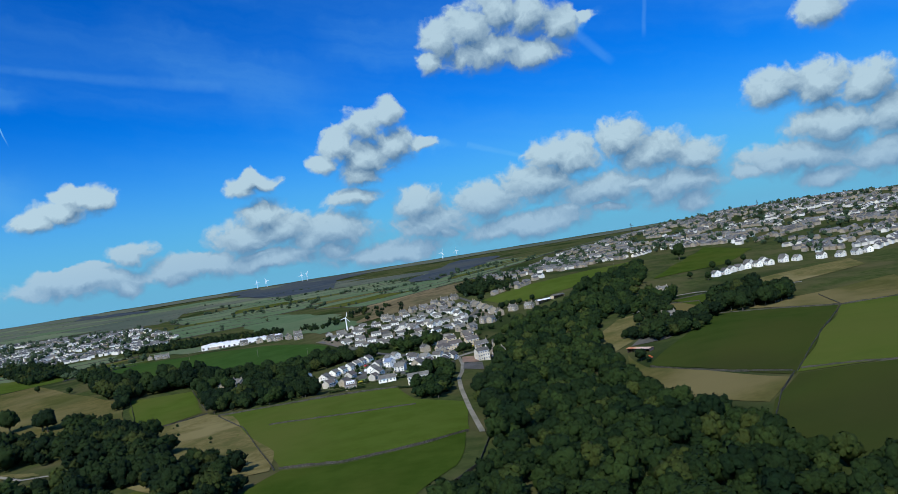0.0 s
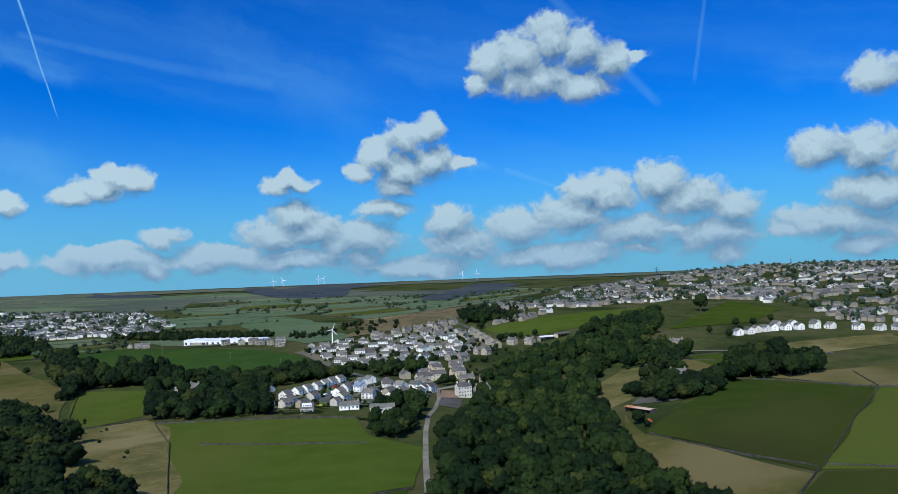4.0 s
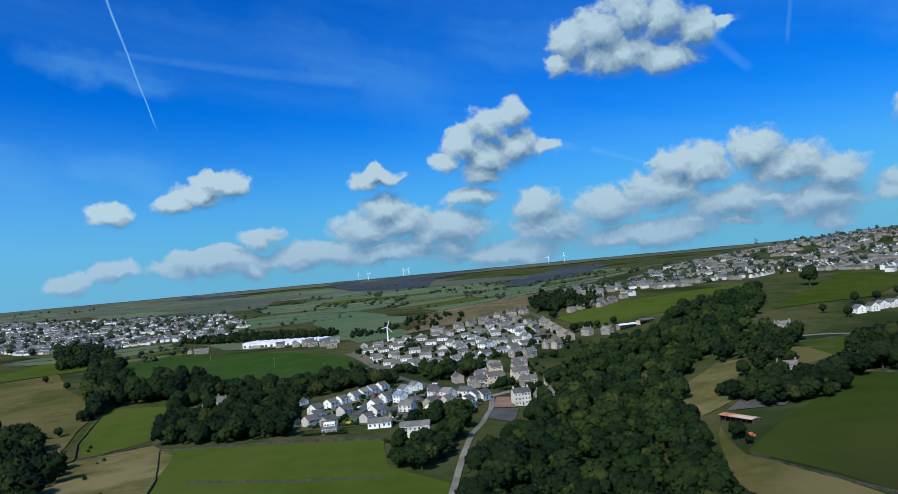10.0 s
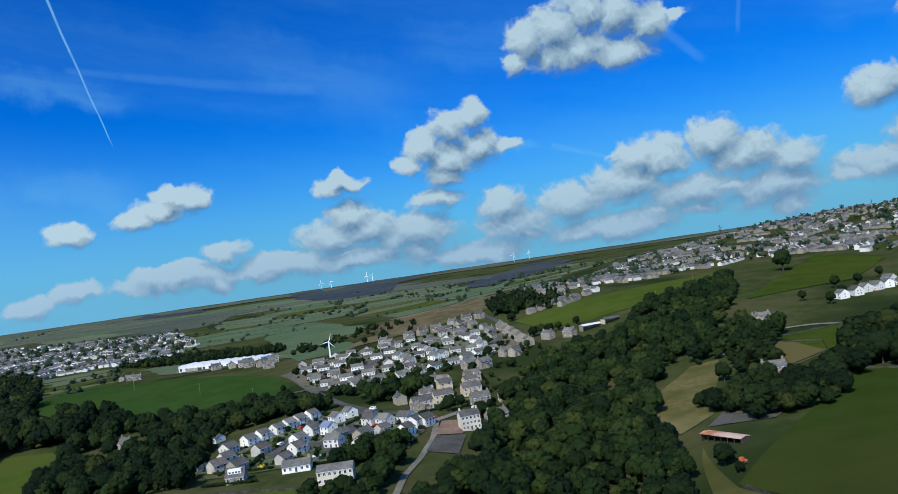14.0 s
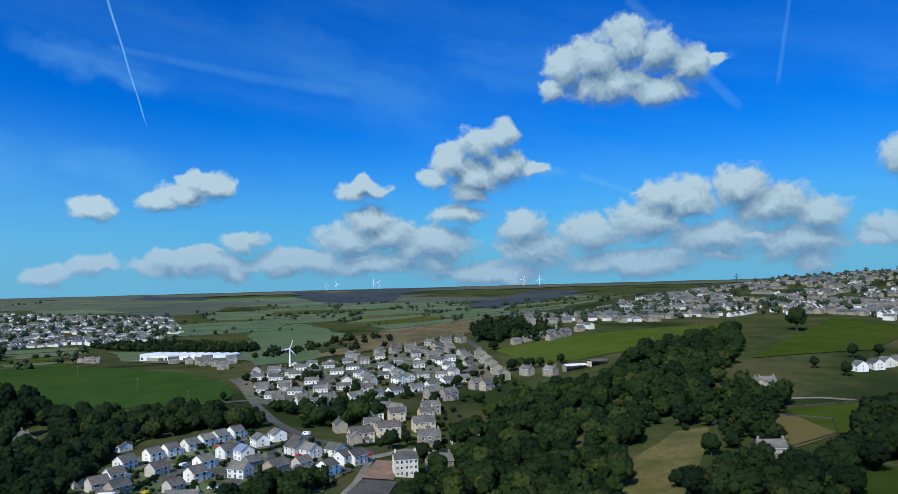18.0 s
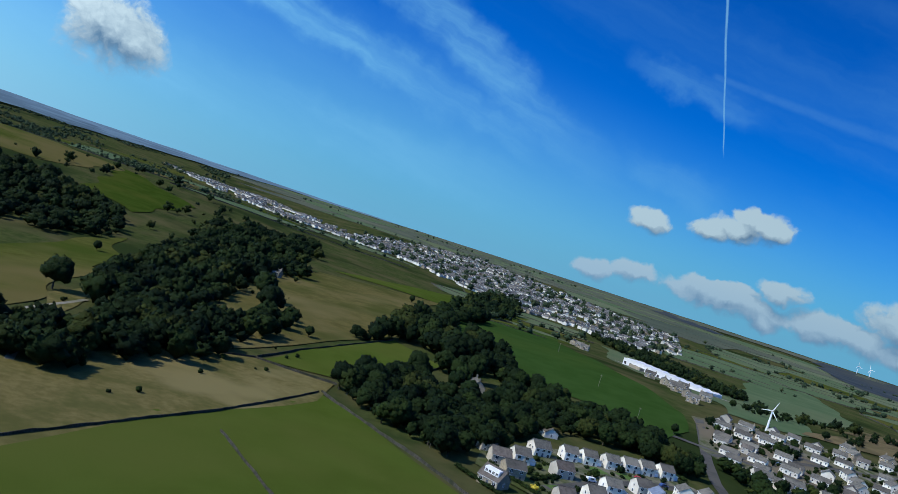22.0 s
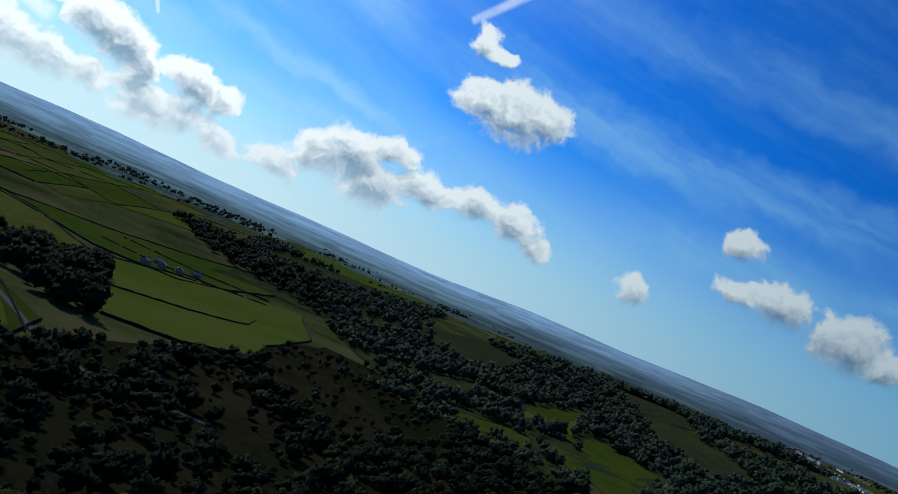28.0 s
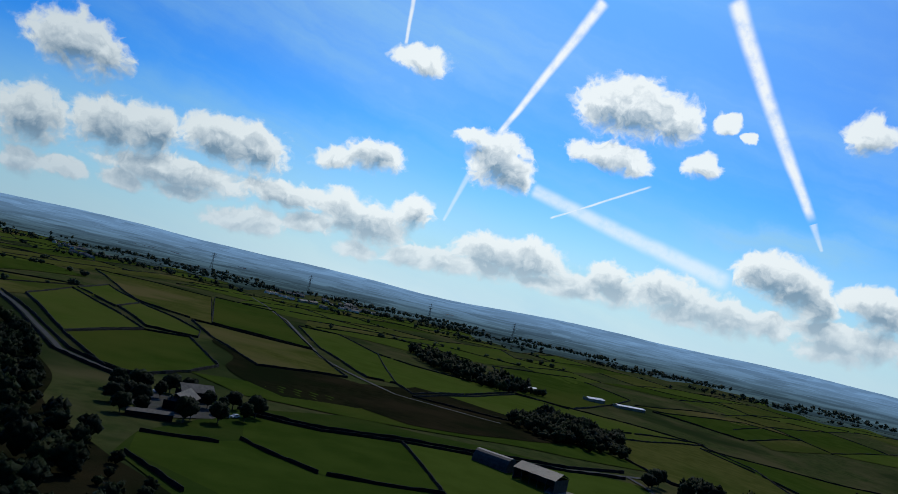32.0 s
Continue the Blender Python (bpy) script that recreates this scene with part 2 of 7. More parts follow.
def billow(p):
    """Rounded bulges with sharp creases between them, large and small."""
    big = k.m("ABSOLUTE", k.m("SUBTRACT", k.noise(p, 0.55, 2.0, 0.5), 0.5))
    small = k.m("ABSOLUTE", k.m("SUBTRACT", k.noise(p, 1.7, 3.0, 0.55), 0.5))
    return k.m("SUBTRACT", 0.42, k.m("ADD", k.m("MULTIPLY", big, 3.4), k.m("MULTIPLY", small, 1.5)))


south = k.m("MULTIPLY", k.step(azim, 30.0, -76.0), k.step(azim, -122.0, -90.0, 0.66, 1.0))
fine = k.m("SUBTRACT", k.noise(flat, 0.75, 6.0, 0.55), 0.5)
lumps = billow(bent)
deep = heaps(bent)
inside = k.m("ADD", deep, k.m("ADD", k.m("MULTIPLY", fine, 0.5), k.m("MULTIPLY", lumps, k.m("MULTIPLY_ADD", south, 0.1, 0.22))))
above = heaps(k.v("ADD", bent, (-0.25, 1.0, 0.0)))
up = k.v("ADD", bent, (0.1, 0.34, 0.0))
fine_up = k.m("SUBTRACT", k.noise(k.v("ADD", flat, (0.1, 0.34, 0.0)), 0.75, 6.0, 0.55), 0.5)
relief = k.m("ADD", k.m("MULTIPLY", k.m("SUBTRACT", fine, fine_up), 0.6), k.m("MULTIPLY", k.m("SUBTRACT", lumps, billow(up)), k.m("MULTIPLY_ADD", south, 0.25, 0.34)))
rim = k.step(inside, 0.75, 0.1, 0.0, 0.55)
swell = k.m("MULTIPLY_ADD", k.m("SUBTRACT", deep, above), 1.15, 0.45)
lit = k.m("ADD", k.m("ADD", swell, k.m("MULTIPLY", k.m("SUBTRACT", rim, k.m("MULTIPLY", k.step(inside, 0.35, 0.95, 0.0, 0.6), k.step(elev, 13.5, 8.0, 0.15, 1.0))), south)), relief, clamp=True)
cover = k.step(inside, -0.02, k.m("MULTIPLY_ADD", lit, -0.42, 0.74))

sky = k.add("ShaderNodeTexSky", sky_type="NISHITA", sun_disc=False, sun_elevation=radians(SUN_EL), sun_rotation=radians(SUN_AZ), altitude=200.0, air_density=1.0, dust_density=0.6, ozone_density=3.0)
k.put(sky.inputs[0], k.xyz(wx, wy, k.m("MAXIMUM", wz, 0.012)))
hue = k.add("ShaderNodeHueSaturation")
hue.inputs["Hue"].default_value, hue.inputs["Saturation"].default_value, hue.inputs["Value"].default_value = 0.5, 1.6, 1.0
k.put(hue.inputs["Color"], sky.outputs[0])
# thin high veil, brushed from the north-west
brush = k.v("MULTIPLY", k.xyz(k.m("ADD", azim, k.m("MULTIPLY", elev, 2.0)), k.m("SUBTRACT", elev, k.m("MULTIPLY", azim, -0.18))), (0.035, 0.17, 1.0))
veil = k.step(k.noise(k.v("ADD", brush, k.v("MULTIPLY", warp, (0.3, 0.3, 0.0))), 1.0, 5.0, 0.6), 0.36, 0.9, 0.0, 0.6)
west = k.step(azim, 66.0, 24.0)
haze = k.step(elev, k.m("SUBTRACT", k.m("MULTIPLY_ADD", west, 5.0, 12.0), k.m("MULTIPLY", south, 4.5)), -1.0, 0.0, 0.92)
blue = k.mix(1.0, hue.outputs[0], k.mix(south, (0.1, 0.86, 1.54, 1), (0.12, 0.9, 1.44, 1)), "MULTIPLY")
haze = k.m("MULTIPLY", haze, k.m("ADD", 0.9, k.m("MULTIPLY", south, 0.2)), clamp=True)
veil = k.m("ADD", k.m("MULTIPLY", veil, k.m("ADD", 0.25, k.m("MULTIPLY", south, 0.62))), k.m("MULTIPLY", south, 0.04))


def bands(rows, wave):
    """The densest of several straight bands across the sky."""
    best = None
    for x0, y0, x1, y1, w0, w1, dense in rows:
        x0, x1 = x0 + 80, x1 + 80
        run = math.hypot(x1 - x0, y1 - y0)
        ux, uy = (x1 - x0) / run, (y1 - y0) / run
        rel = k.v("SUBTRACT", k.v("ADD", flat, k.v("MULTIPLY", warp, (wave, wave, 0))), (x0, y0, 0))
        along = k.m("DIVIDE", k.v("DOT_PRODUCT", rel, (ux, uy, 0)), run)
        across = k.m("ABSOLUTE", k.v("DOT_PRODUCT", rel, (-uy, ux, 0)))
        width = k.m("MULTIPLY_ADD", along, w1 - w0, w0)
        ends = (-0.01, 0.02, 1.0, 0.93) if wave < 1 else (-0.05, 0.3, 1.05, 0.65)
        one = k.m("MULTIPLY", k.step(k.m("DIVIDE", across, width), 1.15, 0.2), k.m("MULTIPLY", k.step(along, ends[0], ends[1]), k.step(along, ends[2], ends[3])))
        one = k.m("MULTIPLY", one, dense)
        best = one if best is None else k.m("MAXIMUM", best, one)
    return best


ragged = k.step(k.noise(flat, 0.9, 4.0, 0.6), 0.2, 0.6, 0.55, 1.0)
trail = k.m("MULTIPLY", bands(TRAILS, 0.16), ragged)
threads = k.step(k.noise(k.v("ADD", brush, k.v("MULTIPLY", warp, (0.25, 0.25, 0.0))), 2.4, 5.0, 0.62), 0.3, 0.7, 0.3, 1.0)
cirrus = k.m("MULTIPLY", bands(CIRRUS, 3.0), threads)
SKY_POWER = 0.085
base = k.mix(haze, blue, k.mix(south, (1.8, 4.9, 7.9, 1), (6.7, 8.7, 9.6, 1)))
white = k.mix(south, (2.1, 6.0, 9.6, 1), (3.6, 6.9, 9.4, 1))
base = k.mix(veil, base, white)
aureole = k.step(k.v("DOT_PRODUCT", way, tuple(sun_way)), 0.65, 0.98, 0.0, 0.16)
base = k.mix(aureole, base, (7.6, 9.0, 9.8, 1))
base = k.mix(cirrus, base, white)
base = k.mix(trail, base, k.mix(south, (2.9, 7.0, 10.2, 1), (10.3, 10.8, 11.0, 1)))
shade = k.mix(south, (1.0, 2.1, 3.6, 1), (2.0, 3.3, 4.6, 1))
bright = k.mix(south, (5.4, 7.3, 8.4, 1), (9.8, 10.5, 10.7, 1))
cloud = k.mix(lit, shade, bright)
cloud = k.mix(k.step(elev, 6.5, 0.6, 0.05, k.m("MULTIPLY_ADD", south, 0.2, 0.52)), cloud, k.mix(south, (2.3, 4.4, 7.0, 1), (6.6, 8.0, 8.9, 1)))
final = k.mix(k.m("MULTIPLY", cover, 0.97), base, cloud)
glow = k.m("ADD", k.m("MULTIPLY_ADD", south, 1.45, 1.1), k.m("MULTIPLY", west, 0.14))
final = k.mix(1.0, final, k.xyz(glow, glow, glow), "MULTIPLY")
bg = k.add("ShaderNodeBackground")
k.put(bg.inputs[0], final)
bg.inputs[1].default_value = SKY_POWER
k.put(k.add("ShaderNodeOutputWorld").inputs[0], bg.outputs[0])


# ------------------------------------------------------------------ materials
def material(name, low, high, scale=1.0, rough=0.9, second=None, bump=0.0, bump_scale=None, island=0.0, object_random=0.0, gloss=0.12, metal=0.0, third=None, stretch=None):
    """Two colours mottled at a scale (per metre), with larger stains, relief, and chance variation between pieces."""
    mat = bpy.data.materials.new(name)
    mat.use_nodes = True
    t = Tree(mat.node_tree)
    t.nodes.clear()
    pos = t.add("ShaderNodeNewGeometry").outputs["Position"]
    if stretch:
        pos = t.v("MULTIPLY", pos, stretch)
    grain = t.step(t.noise(pos, scale, 5.0, 0.6), 0.3, 0.7)
    col = t.mix(grain, (*low, 1), (*high, 1))
    if second:
        stain = t.step(t.noise(pos, scale * 0.13, 4.0, 0.6), 0.42, 0.68)
        col = t.mix(stain, col, (*second, 1))
    if third:
        stain = t.step(t.noise(t.v("ADD", pos, (91.0, 37.0, 5.0)), scale * 0.05, 3.0, 0.6), 0.5, 0.66)
        col = t.mix(stain, col, (*third, 1))
    if island or object_random:
        h = t.add("ShaderNodeHueSaturation")
        src = t.add("ShaderNodeNewGeometry").outputs["Random Per Island"] if island else t.add("ShaderNodeObjectInfo").outputs["Random"]
        amount = island or object_random
        t.put(h.inputs["Value"], t.m("MULTIPLY_ADD", src, amount * 2, 1 - amount))
        t.put(h.inputs["Hue"], t.m("MULTIPLY_ADD", src, amount * 0.06, 0.5 - amount * 0.03))
        t.put(h.inputs["Color"], col)
        col = h.outputs[0]
    s = t.add("ShaderNodeBsdfPrincipled")
    t.put(s.inputs["Base Color"], col)
    s.inputs["Roughness"].default_value = rough
    s.inputs["Metallic"].default_value = metal
    s.inputs["Specular IOR Level"].default_value = gloss
    if bump:
        b = t.add("ShaderNodeBump")
        b.inputs["Strength"].default_value = min(1.0, bump)
        b.inputs["Distance"].default_value = 0.3 * bump
        t.put(b.inputs["Height"], t.noise(pos, bump_scale or scale * 3, 5.0, 0.65))
        t.put(s.inputs["Normal"], b.outputs[0])
    t.put(t.add("ShaderNodeOutputMaterial").inputs[0], s.outputs[0])
    return mat


M = {}
M["rough_grass"] = material("rough_grass", (0.028, 0.041, 0.012), (0.05, 0.061, 0.019), 0.12, second=(0.07, 0.064, 0.027), third=(0.02, 0.031, 0.01), bump=0.6, bump_scale=0.9, gloss=0.0)
M["pasture"] = material("pasture", (0.026, 0.046, 0.006), (0.038, 0.06, 0.009), 0.05, second=(0.05, 0.062, 0.011), bump=0.3, bump_scale=1.2, gloss=0.0)
# darker copy of pasture, with shade put into the grass colour
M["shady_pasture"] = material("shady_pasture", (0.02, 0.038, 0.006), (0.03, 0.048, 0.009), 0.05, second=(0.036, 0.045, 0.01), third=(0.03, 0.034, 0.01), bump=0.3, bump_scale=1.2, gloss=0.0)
# shade of the backlit bank put into this bracken colour, hence near black
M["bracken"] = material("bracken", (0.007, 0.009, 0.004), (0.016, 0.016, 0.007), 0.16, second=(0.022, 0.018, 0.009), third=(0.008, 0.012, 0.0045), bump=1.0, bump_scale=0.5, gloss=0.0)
# cloud shadow and a cool haze put into the moor's colour
M["shadowed_moor"] = material("shadowed_moor", (0.03, 0.041, 0.05), (0.05, 0.062, 0.066), 0.012, second=(0.055, 0.062, 0.056), bump=0.6, bump_scale=0.05, gloss=0.0)
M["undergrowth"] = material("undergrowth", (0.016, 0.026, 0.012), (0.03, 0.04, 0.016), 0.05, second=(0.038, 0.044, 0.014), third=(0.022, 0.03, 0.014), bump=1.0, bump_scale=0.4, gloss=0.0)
M["bright_pasture"] = material("bright_pasture", (0.043, 0.066, 0.009), (0.056, 0.082, 0.013), 0.05, second=(0.066, 0.08, 0.016), bump=0.3, bump_scale=1.2, gloss=0.0)
M["deep_pasture"] = material("deep_pasture", (0.022, 0.05, 0.01), (0.03, 0.062, 0.014), 0.04, second=(0.036, 0.062, 0.013), bump=0.3, bump_scale=1.2, gloss=0.0)
M["straw"] = material("straw", (0.092, 0.08, 0.028), (0.138, 0.116, 0.044), 0.3, second=(0.07, 0.07, 0.022), third=(0.16, 0.134, 0.056), bump=0.6, bump_scale=0.8, gloss=0.0)
M["dry_meadow"] = material("dry_meadow", (0.07, 0.064, 0.02), (0.105, 0.09, 0.031), 0.1, second=(0.05, 0.057, 0.015), third=(0.125, 0.104, 0.042), bump=0.6, bump_scale=0.6, gloss=0.0)
M["heather"] = material("heather", (0.075, 0.062, 0.032), (0.145, 0.112, 0.058), 0.06, second=(0.055, 0.06, 0.026), third=(0.17, 0.13, 0.066), bump=0.9, bump_scale=0.4, gloss=0.0)


def foliage(name, low, high, gold):
    """Leaves: one tone for each tree, mottled within the crown, a few trees yellower."""
    mat = bpy.data.materials.new(name)
    mat.use_nodes = True
    t = Tree(mat.node_tree)
    t.nodes.clear()
    tone = t.m("FRACT", t.m("ADD", t.add("ShaderNodeAttribute", attribute_name="tree_tone").outputs["Fac"], t.m("MULTIPLY", t.add("ShaderNodeObjectInfo").outputs["Random"], 0.9)))
    geo = t.add("ShaderNodeNewGeometry")
    col = t.mix(tone, (*low, 1), (*high, 1))
    col = t.mix(t.step(tone, 0.85, 0.97, 0.0, 0.6), col, (*gold, 1))
    mottle = t.step(t.noise(geo.outputs["Position"], 0.5, 3.0, 0.6), 0.3, 0.7, 0.78, 1.2)
    h = t.add("ShaderNodeHueSaturation")
    t.put(h.inputs["Color"], col)
    t.put(h.inputs["Value"], t.m("MULTIPLY", mottle, t.m("MULTIPLY_ADD", geo.outputs["Random Per Island"], 0.2, 0.9)))
    s = t.add("ShaderNodeBsdfPrincipled")
    t.put(s.inputs["Base Color"], h.outputs[0])
    s.inputs["Roughness"].default_value = 0.7
    s.inputs["Specular IOR Level"].default_value = 0.05
    sprays = t.add("ShaderNodeBump")
    sprays.inputs["Strength"].default_value, sprays.inputs["Distance"].default_value = 1.0, 0.8
    t.put(sprays.inputs["Height"], t.noise(geo.outputs["Position"], 1.1, 5.0, 0.75))
    t.put(s.inputs["Normal"], sprays.outputs[0])
    t.put(t.add("ShaderNodeOutputMaterial").inputs[0], s.outputs[0])
    return mat


M["leaf"] = foliage("leaf", (0.0065, 0.0155, 0.0052), (0.023, 0.04, 0.0088), (0.046, 0.055, 0.012))
M["leaf_dark"] = foliage("leaf_dark", (0.0055, 0.0125, 0.0048), (0.0175, 0.031, 0.0078), (0.038, 0.044, 0.01))
# paler, bluer leaf copy for distant trees: haze put into the colour
M["hazy_leaf"] = foliage("hazy_leaf", (0.024, 0.042, 0.022), (0.042, 0.064, 0.031), (0.055, 0.07, 0.03))
M["olive_meadow"] = material("olive_meadow", (0.05, 0.058, 0.012), (0.078, 0.08, 0.02), 0.09, second=(0.04, 0.056, 0.01), third=(0.1, 0.085, 0.03), bump=0.6, bump_scale=0.6, gloss=0.0)
# the next two far field colours are greyed and blued: haze painted in
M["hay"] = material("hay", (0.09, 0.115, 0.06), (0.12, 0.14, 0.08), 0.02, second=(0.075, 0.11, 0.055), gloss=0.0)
M["hazy_pasture"] = material("hazy_pasture", (0.062, 0.1, 0.046), (0.084, 0.12, 0.06), 0.02, second=(0.1, 0.12, 0.062), gloss=0.0)
M["bark"] = material("bark", (0.05, 0.04, 0.03), (0.1, 0.085, 0.065), 1.5, bump=0.5)
M["asphalt"] = material("asphalt", (0.046, 0.045, 0.039), (0.07, 0.068, 0.06), 0.6, second=(0.084, 0.08, 0.068))
M["pale_track"] = material("pale_track", (0.165, 0.15, 0.112), (0.24, 0.22, 0.165), 0.5, second=(0.13, 0.125, 0.085))
# backlit shade of southern walls and barns put into the stone colour; also sheeting
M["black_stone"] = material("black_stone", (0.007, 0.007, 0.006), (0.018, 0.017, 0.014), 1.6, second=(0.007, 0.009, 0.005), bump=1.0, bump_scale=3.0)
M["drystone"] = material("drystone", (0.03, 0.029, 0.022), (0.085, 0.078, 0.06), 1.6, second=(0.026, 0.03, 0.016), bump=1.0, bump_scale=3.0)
M["render_white"] = material("render_white", (0.72, 0.68, 0.57), (0.8, 0.77, 0.66), 0.4, second=(0.55, 0.51, 0.42), object_random=0.16)
M["render_cream"] = material("render_cream", (0.56, 0.5, 0.37), (0.64, 0.58, 0.44), 0.5, second=(0.5, 0.44, 0.33))
M["stone_wall"] = material("stone_wall", (0.23, 0.19, 0.13), (0.38, 0.32, 0.22), 1.2, second=(0.22, 0.195, 0.155), object_random=0.15, bump=0.4, bump_scale=4)
M["gold_stone"] = material("gold_stone", (0.52, 0.42, 0.27), (0.64, 0.53, 0.35), 1.0, second=(0.42, 0.34, 0.22), bump=0.3, bump_scale=4)
M["slate"] = material("slate", (0.068, 0.065, 0.055), (0.125, 0.118, 0.098), 0.9, rough=0.75, second=(0.15, 0.138, 0.112), object_random=0.3, bump=0.3, bump_scale=5, gloss=0.15)
M["glass"] = material("glass", (0.02, 0.024, 0.03), (0.03, 0.035, 0.04), 1.0, rough=0.12, gloss=0.8)
M["white_paint"] = material("white_paint", (0.74, 0.74, 0.73), (0.8, 0.8, 0.79), 1.5, rough=0.5)
M["metal_white"] = material("metal_white", (0.6, 0.6, 0.58), (0.7, 0.69, 0.66), 0.2, rough=0.45)


# ------------------------------------------------------------------ the land
def bump(x, y, cx, cy, h, sx, sy, turn=0.0):
    c, s = math.cos(radians(turn)), math.sin(radians(turn))
    u, v = ((x - cx) * c + (y - cy) * s) / sx, ((y - cy) * c - (x - cx) * s) / sy
    return h * np.exp(-0.5 * np.minimum(u * u + v * v, 60.0))


def height(x, y):
    """The land's height in metres: a valley floor, hills and a rim of moors. Takes numbers or arrays."""
    dx, dy = x - 20.0, y - 250.0
    r = np.hypot(dx, dy)
    s = np.clip((r - 1300.0) / 3200.0, 0.0, 1.0)
    north = np.clip(dy / (r + 1.0) * 1.6 + 0.75, 0.0, 1.0)
    rim = 14.0 + 66.0 * north * north * (3 - 2 * north)
    z = 62.0 + rim * s * s * (3 - 2 * s) * 0.5 + rim * s * 0.5
    z = z + bump(x, y, 760, 1780, 78, 480, 600)        # hill with the upper town
    z = z + bump(x, y, 60, 1130, 24, 170, 190)         # heather knoll
    z = z + bump(x, y, -40, 1200, 9, 90, 120)          # its western shoulder
    z = z + bump(x, y, -330, 930, 11, 170, 120)        # swell of the long pasture
    z = z + bump(x, y, -1250, 560, 40, 260, 520)       # wooded ridge in the west
    z = z + bump(x, y, -1950, 1650, -22, 500, 340)     # valley floor under the far terraces
    z = z + bump(x, y, -480, 380, -14, 190, 230)       # hollow
    z = z + bump(x, y, -760, -60, -34, 260, 420, 30)   # wooded gorge in the south-west
    z = z + bump(x, y, 75, 560, -13, 55, 330, 8)       # wooded brook
    return z + 1.4 * np.sin(x / 71.0 + 1.3) * np.sin(y / 83.0) + 0.5 * np.sin(x / 23.0) * np.sin(y / 29.0 + 2.0)


def from_arrays(name, verts, quads, mat, smooth=False, normals=None, tone=None):
    """A mesh from an array of places and an array of four-cornered faces."""
    me = bpy.data.meshes.new(name)
    verts, quads = np.asarray(verts, dtype=np.float32), np.asarray(quads, dtype=np.int32)
    n = len(quads)
    me.vertices.add(len(verts))
    me.vertices.foreach_set("co", verts.ravel())
    me.loops.add(4 * n)
    me.loops.foreach_set("vertex_index", quads.ravel())
    me.polygons.add(n)
    me.polygons.foreach_set("loop_start", np.arange(0, 4 * n, 4, dtype=np.int32))
    me.polygons.foreach_set("loop_total", np.full(n, 4, dtype=np.int32))
    me.polygons.foreach_set("use_smooth", np.full(n, bool(smooth or normals is not None)))
    me.update(calc_edges=True)
    if normals is None:
        me.validate()
    else:
        me.attributes.new("custom_normal", "FLOAT_VECTOR", "POINT").data.foreach_set("vector", np.asarray(normals, dtype=np.float32).ravel())
    if tone is not None:
        me.attributes.new("tree_tone", "FLOAT", "POINT").data.foreach_set("value", np.asarray(tone, dtype=np.float32))
    for one in mat if isinstance(mat, (list, tuple)) else [mat]:
        me.materials.append(one)
    return me


def build_ground():
    rings = list(np.arange(0.5, 900, 7.0))
    while rings[-1] < 4700:
        rings.append(rings[-1] * 1.022 + 2)
    rings = np.array(rings)
    seg = 540
    ang = np.linspace(0, 2 * math.pi, seg, endpoint=False)
    rr, aa = np.meshgrid(rings, ang, indexing="ij")
    x, y = 20.0 + rr * np.sin(aa), 250.0 + rr * np.cos(aa)
    verts = np.stack([x, y, height(x, y)], -1).reshape(-1, 3)
    i, j = np.meshgrid(np.arange(len(rings) - 1), np.arange(seg), indexing="ij")
    j2 = (j + 1) % seg
    quads = np.stack([i * seg + j, i * seg + j2, (i + 1) * seg + j2, (i + 1) * seg + j], -1).reshape(-1, 4)[:, ::-1]
    return tagged(new("ground", from_arrays("ground", verts, quads, M["rough_grass"], True)), "rolling rough grassland under fields and moors", "ground", kind="structure")


ground = build_ground()


def densify(points, step, closed=True):
    out, n = [], len(points)
    for i in range(n if closed else n - 1):
        (x0, y0), (x1, y1) = points[i], points[(i + 1) % n]
        m = max(1, int(math.hypot(x1 - x0, y1 - y0) / step))
        out += [(x0 + (x1 - x0) * q / m, y0 + (y1 - y0) * q / m) for q in range(m)]
    return out if closed else out + [points[-1]]


def contains(poly, x, y):
    hit, n = False, len(poly)
    for i in range(n):
        (x0, y0), (x1, y1) = poly[i], poly[i - 1]
        if (y0 > y) != (y1 > y) and x < (x1 - x0) * (y - y0) / (y1 - y0) + x0:
            hit = not hit
    return hit


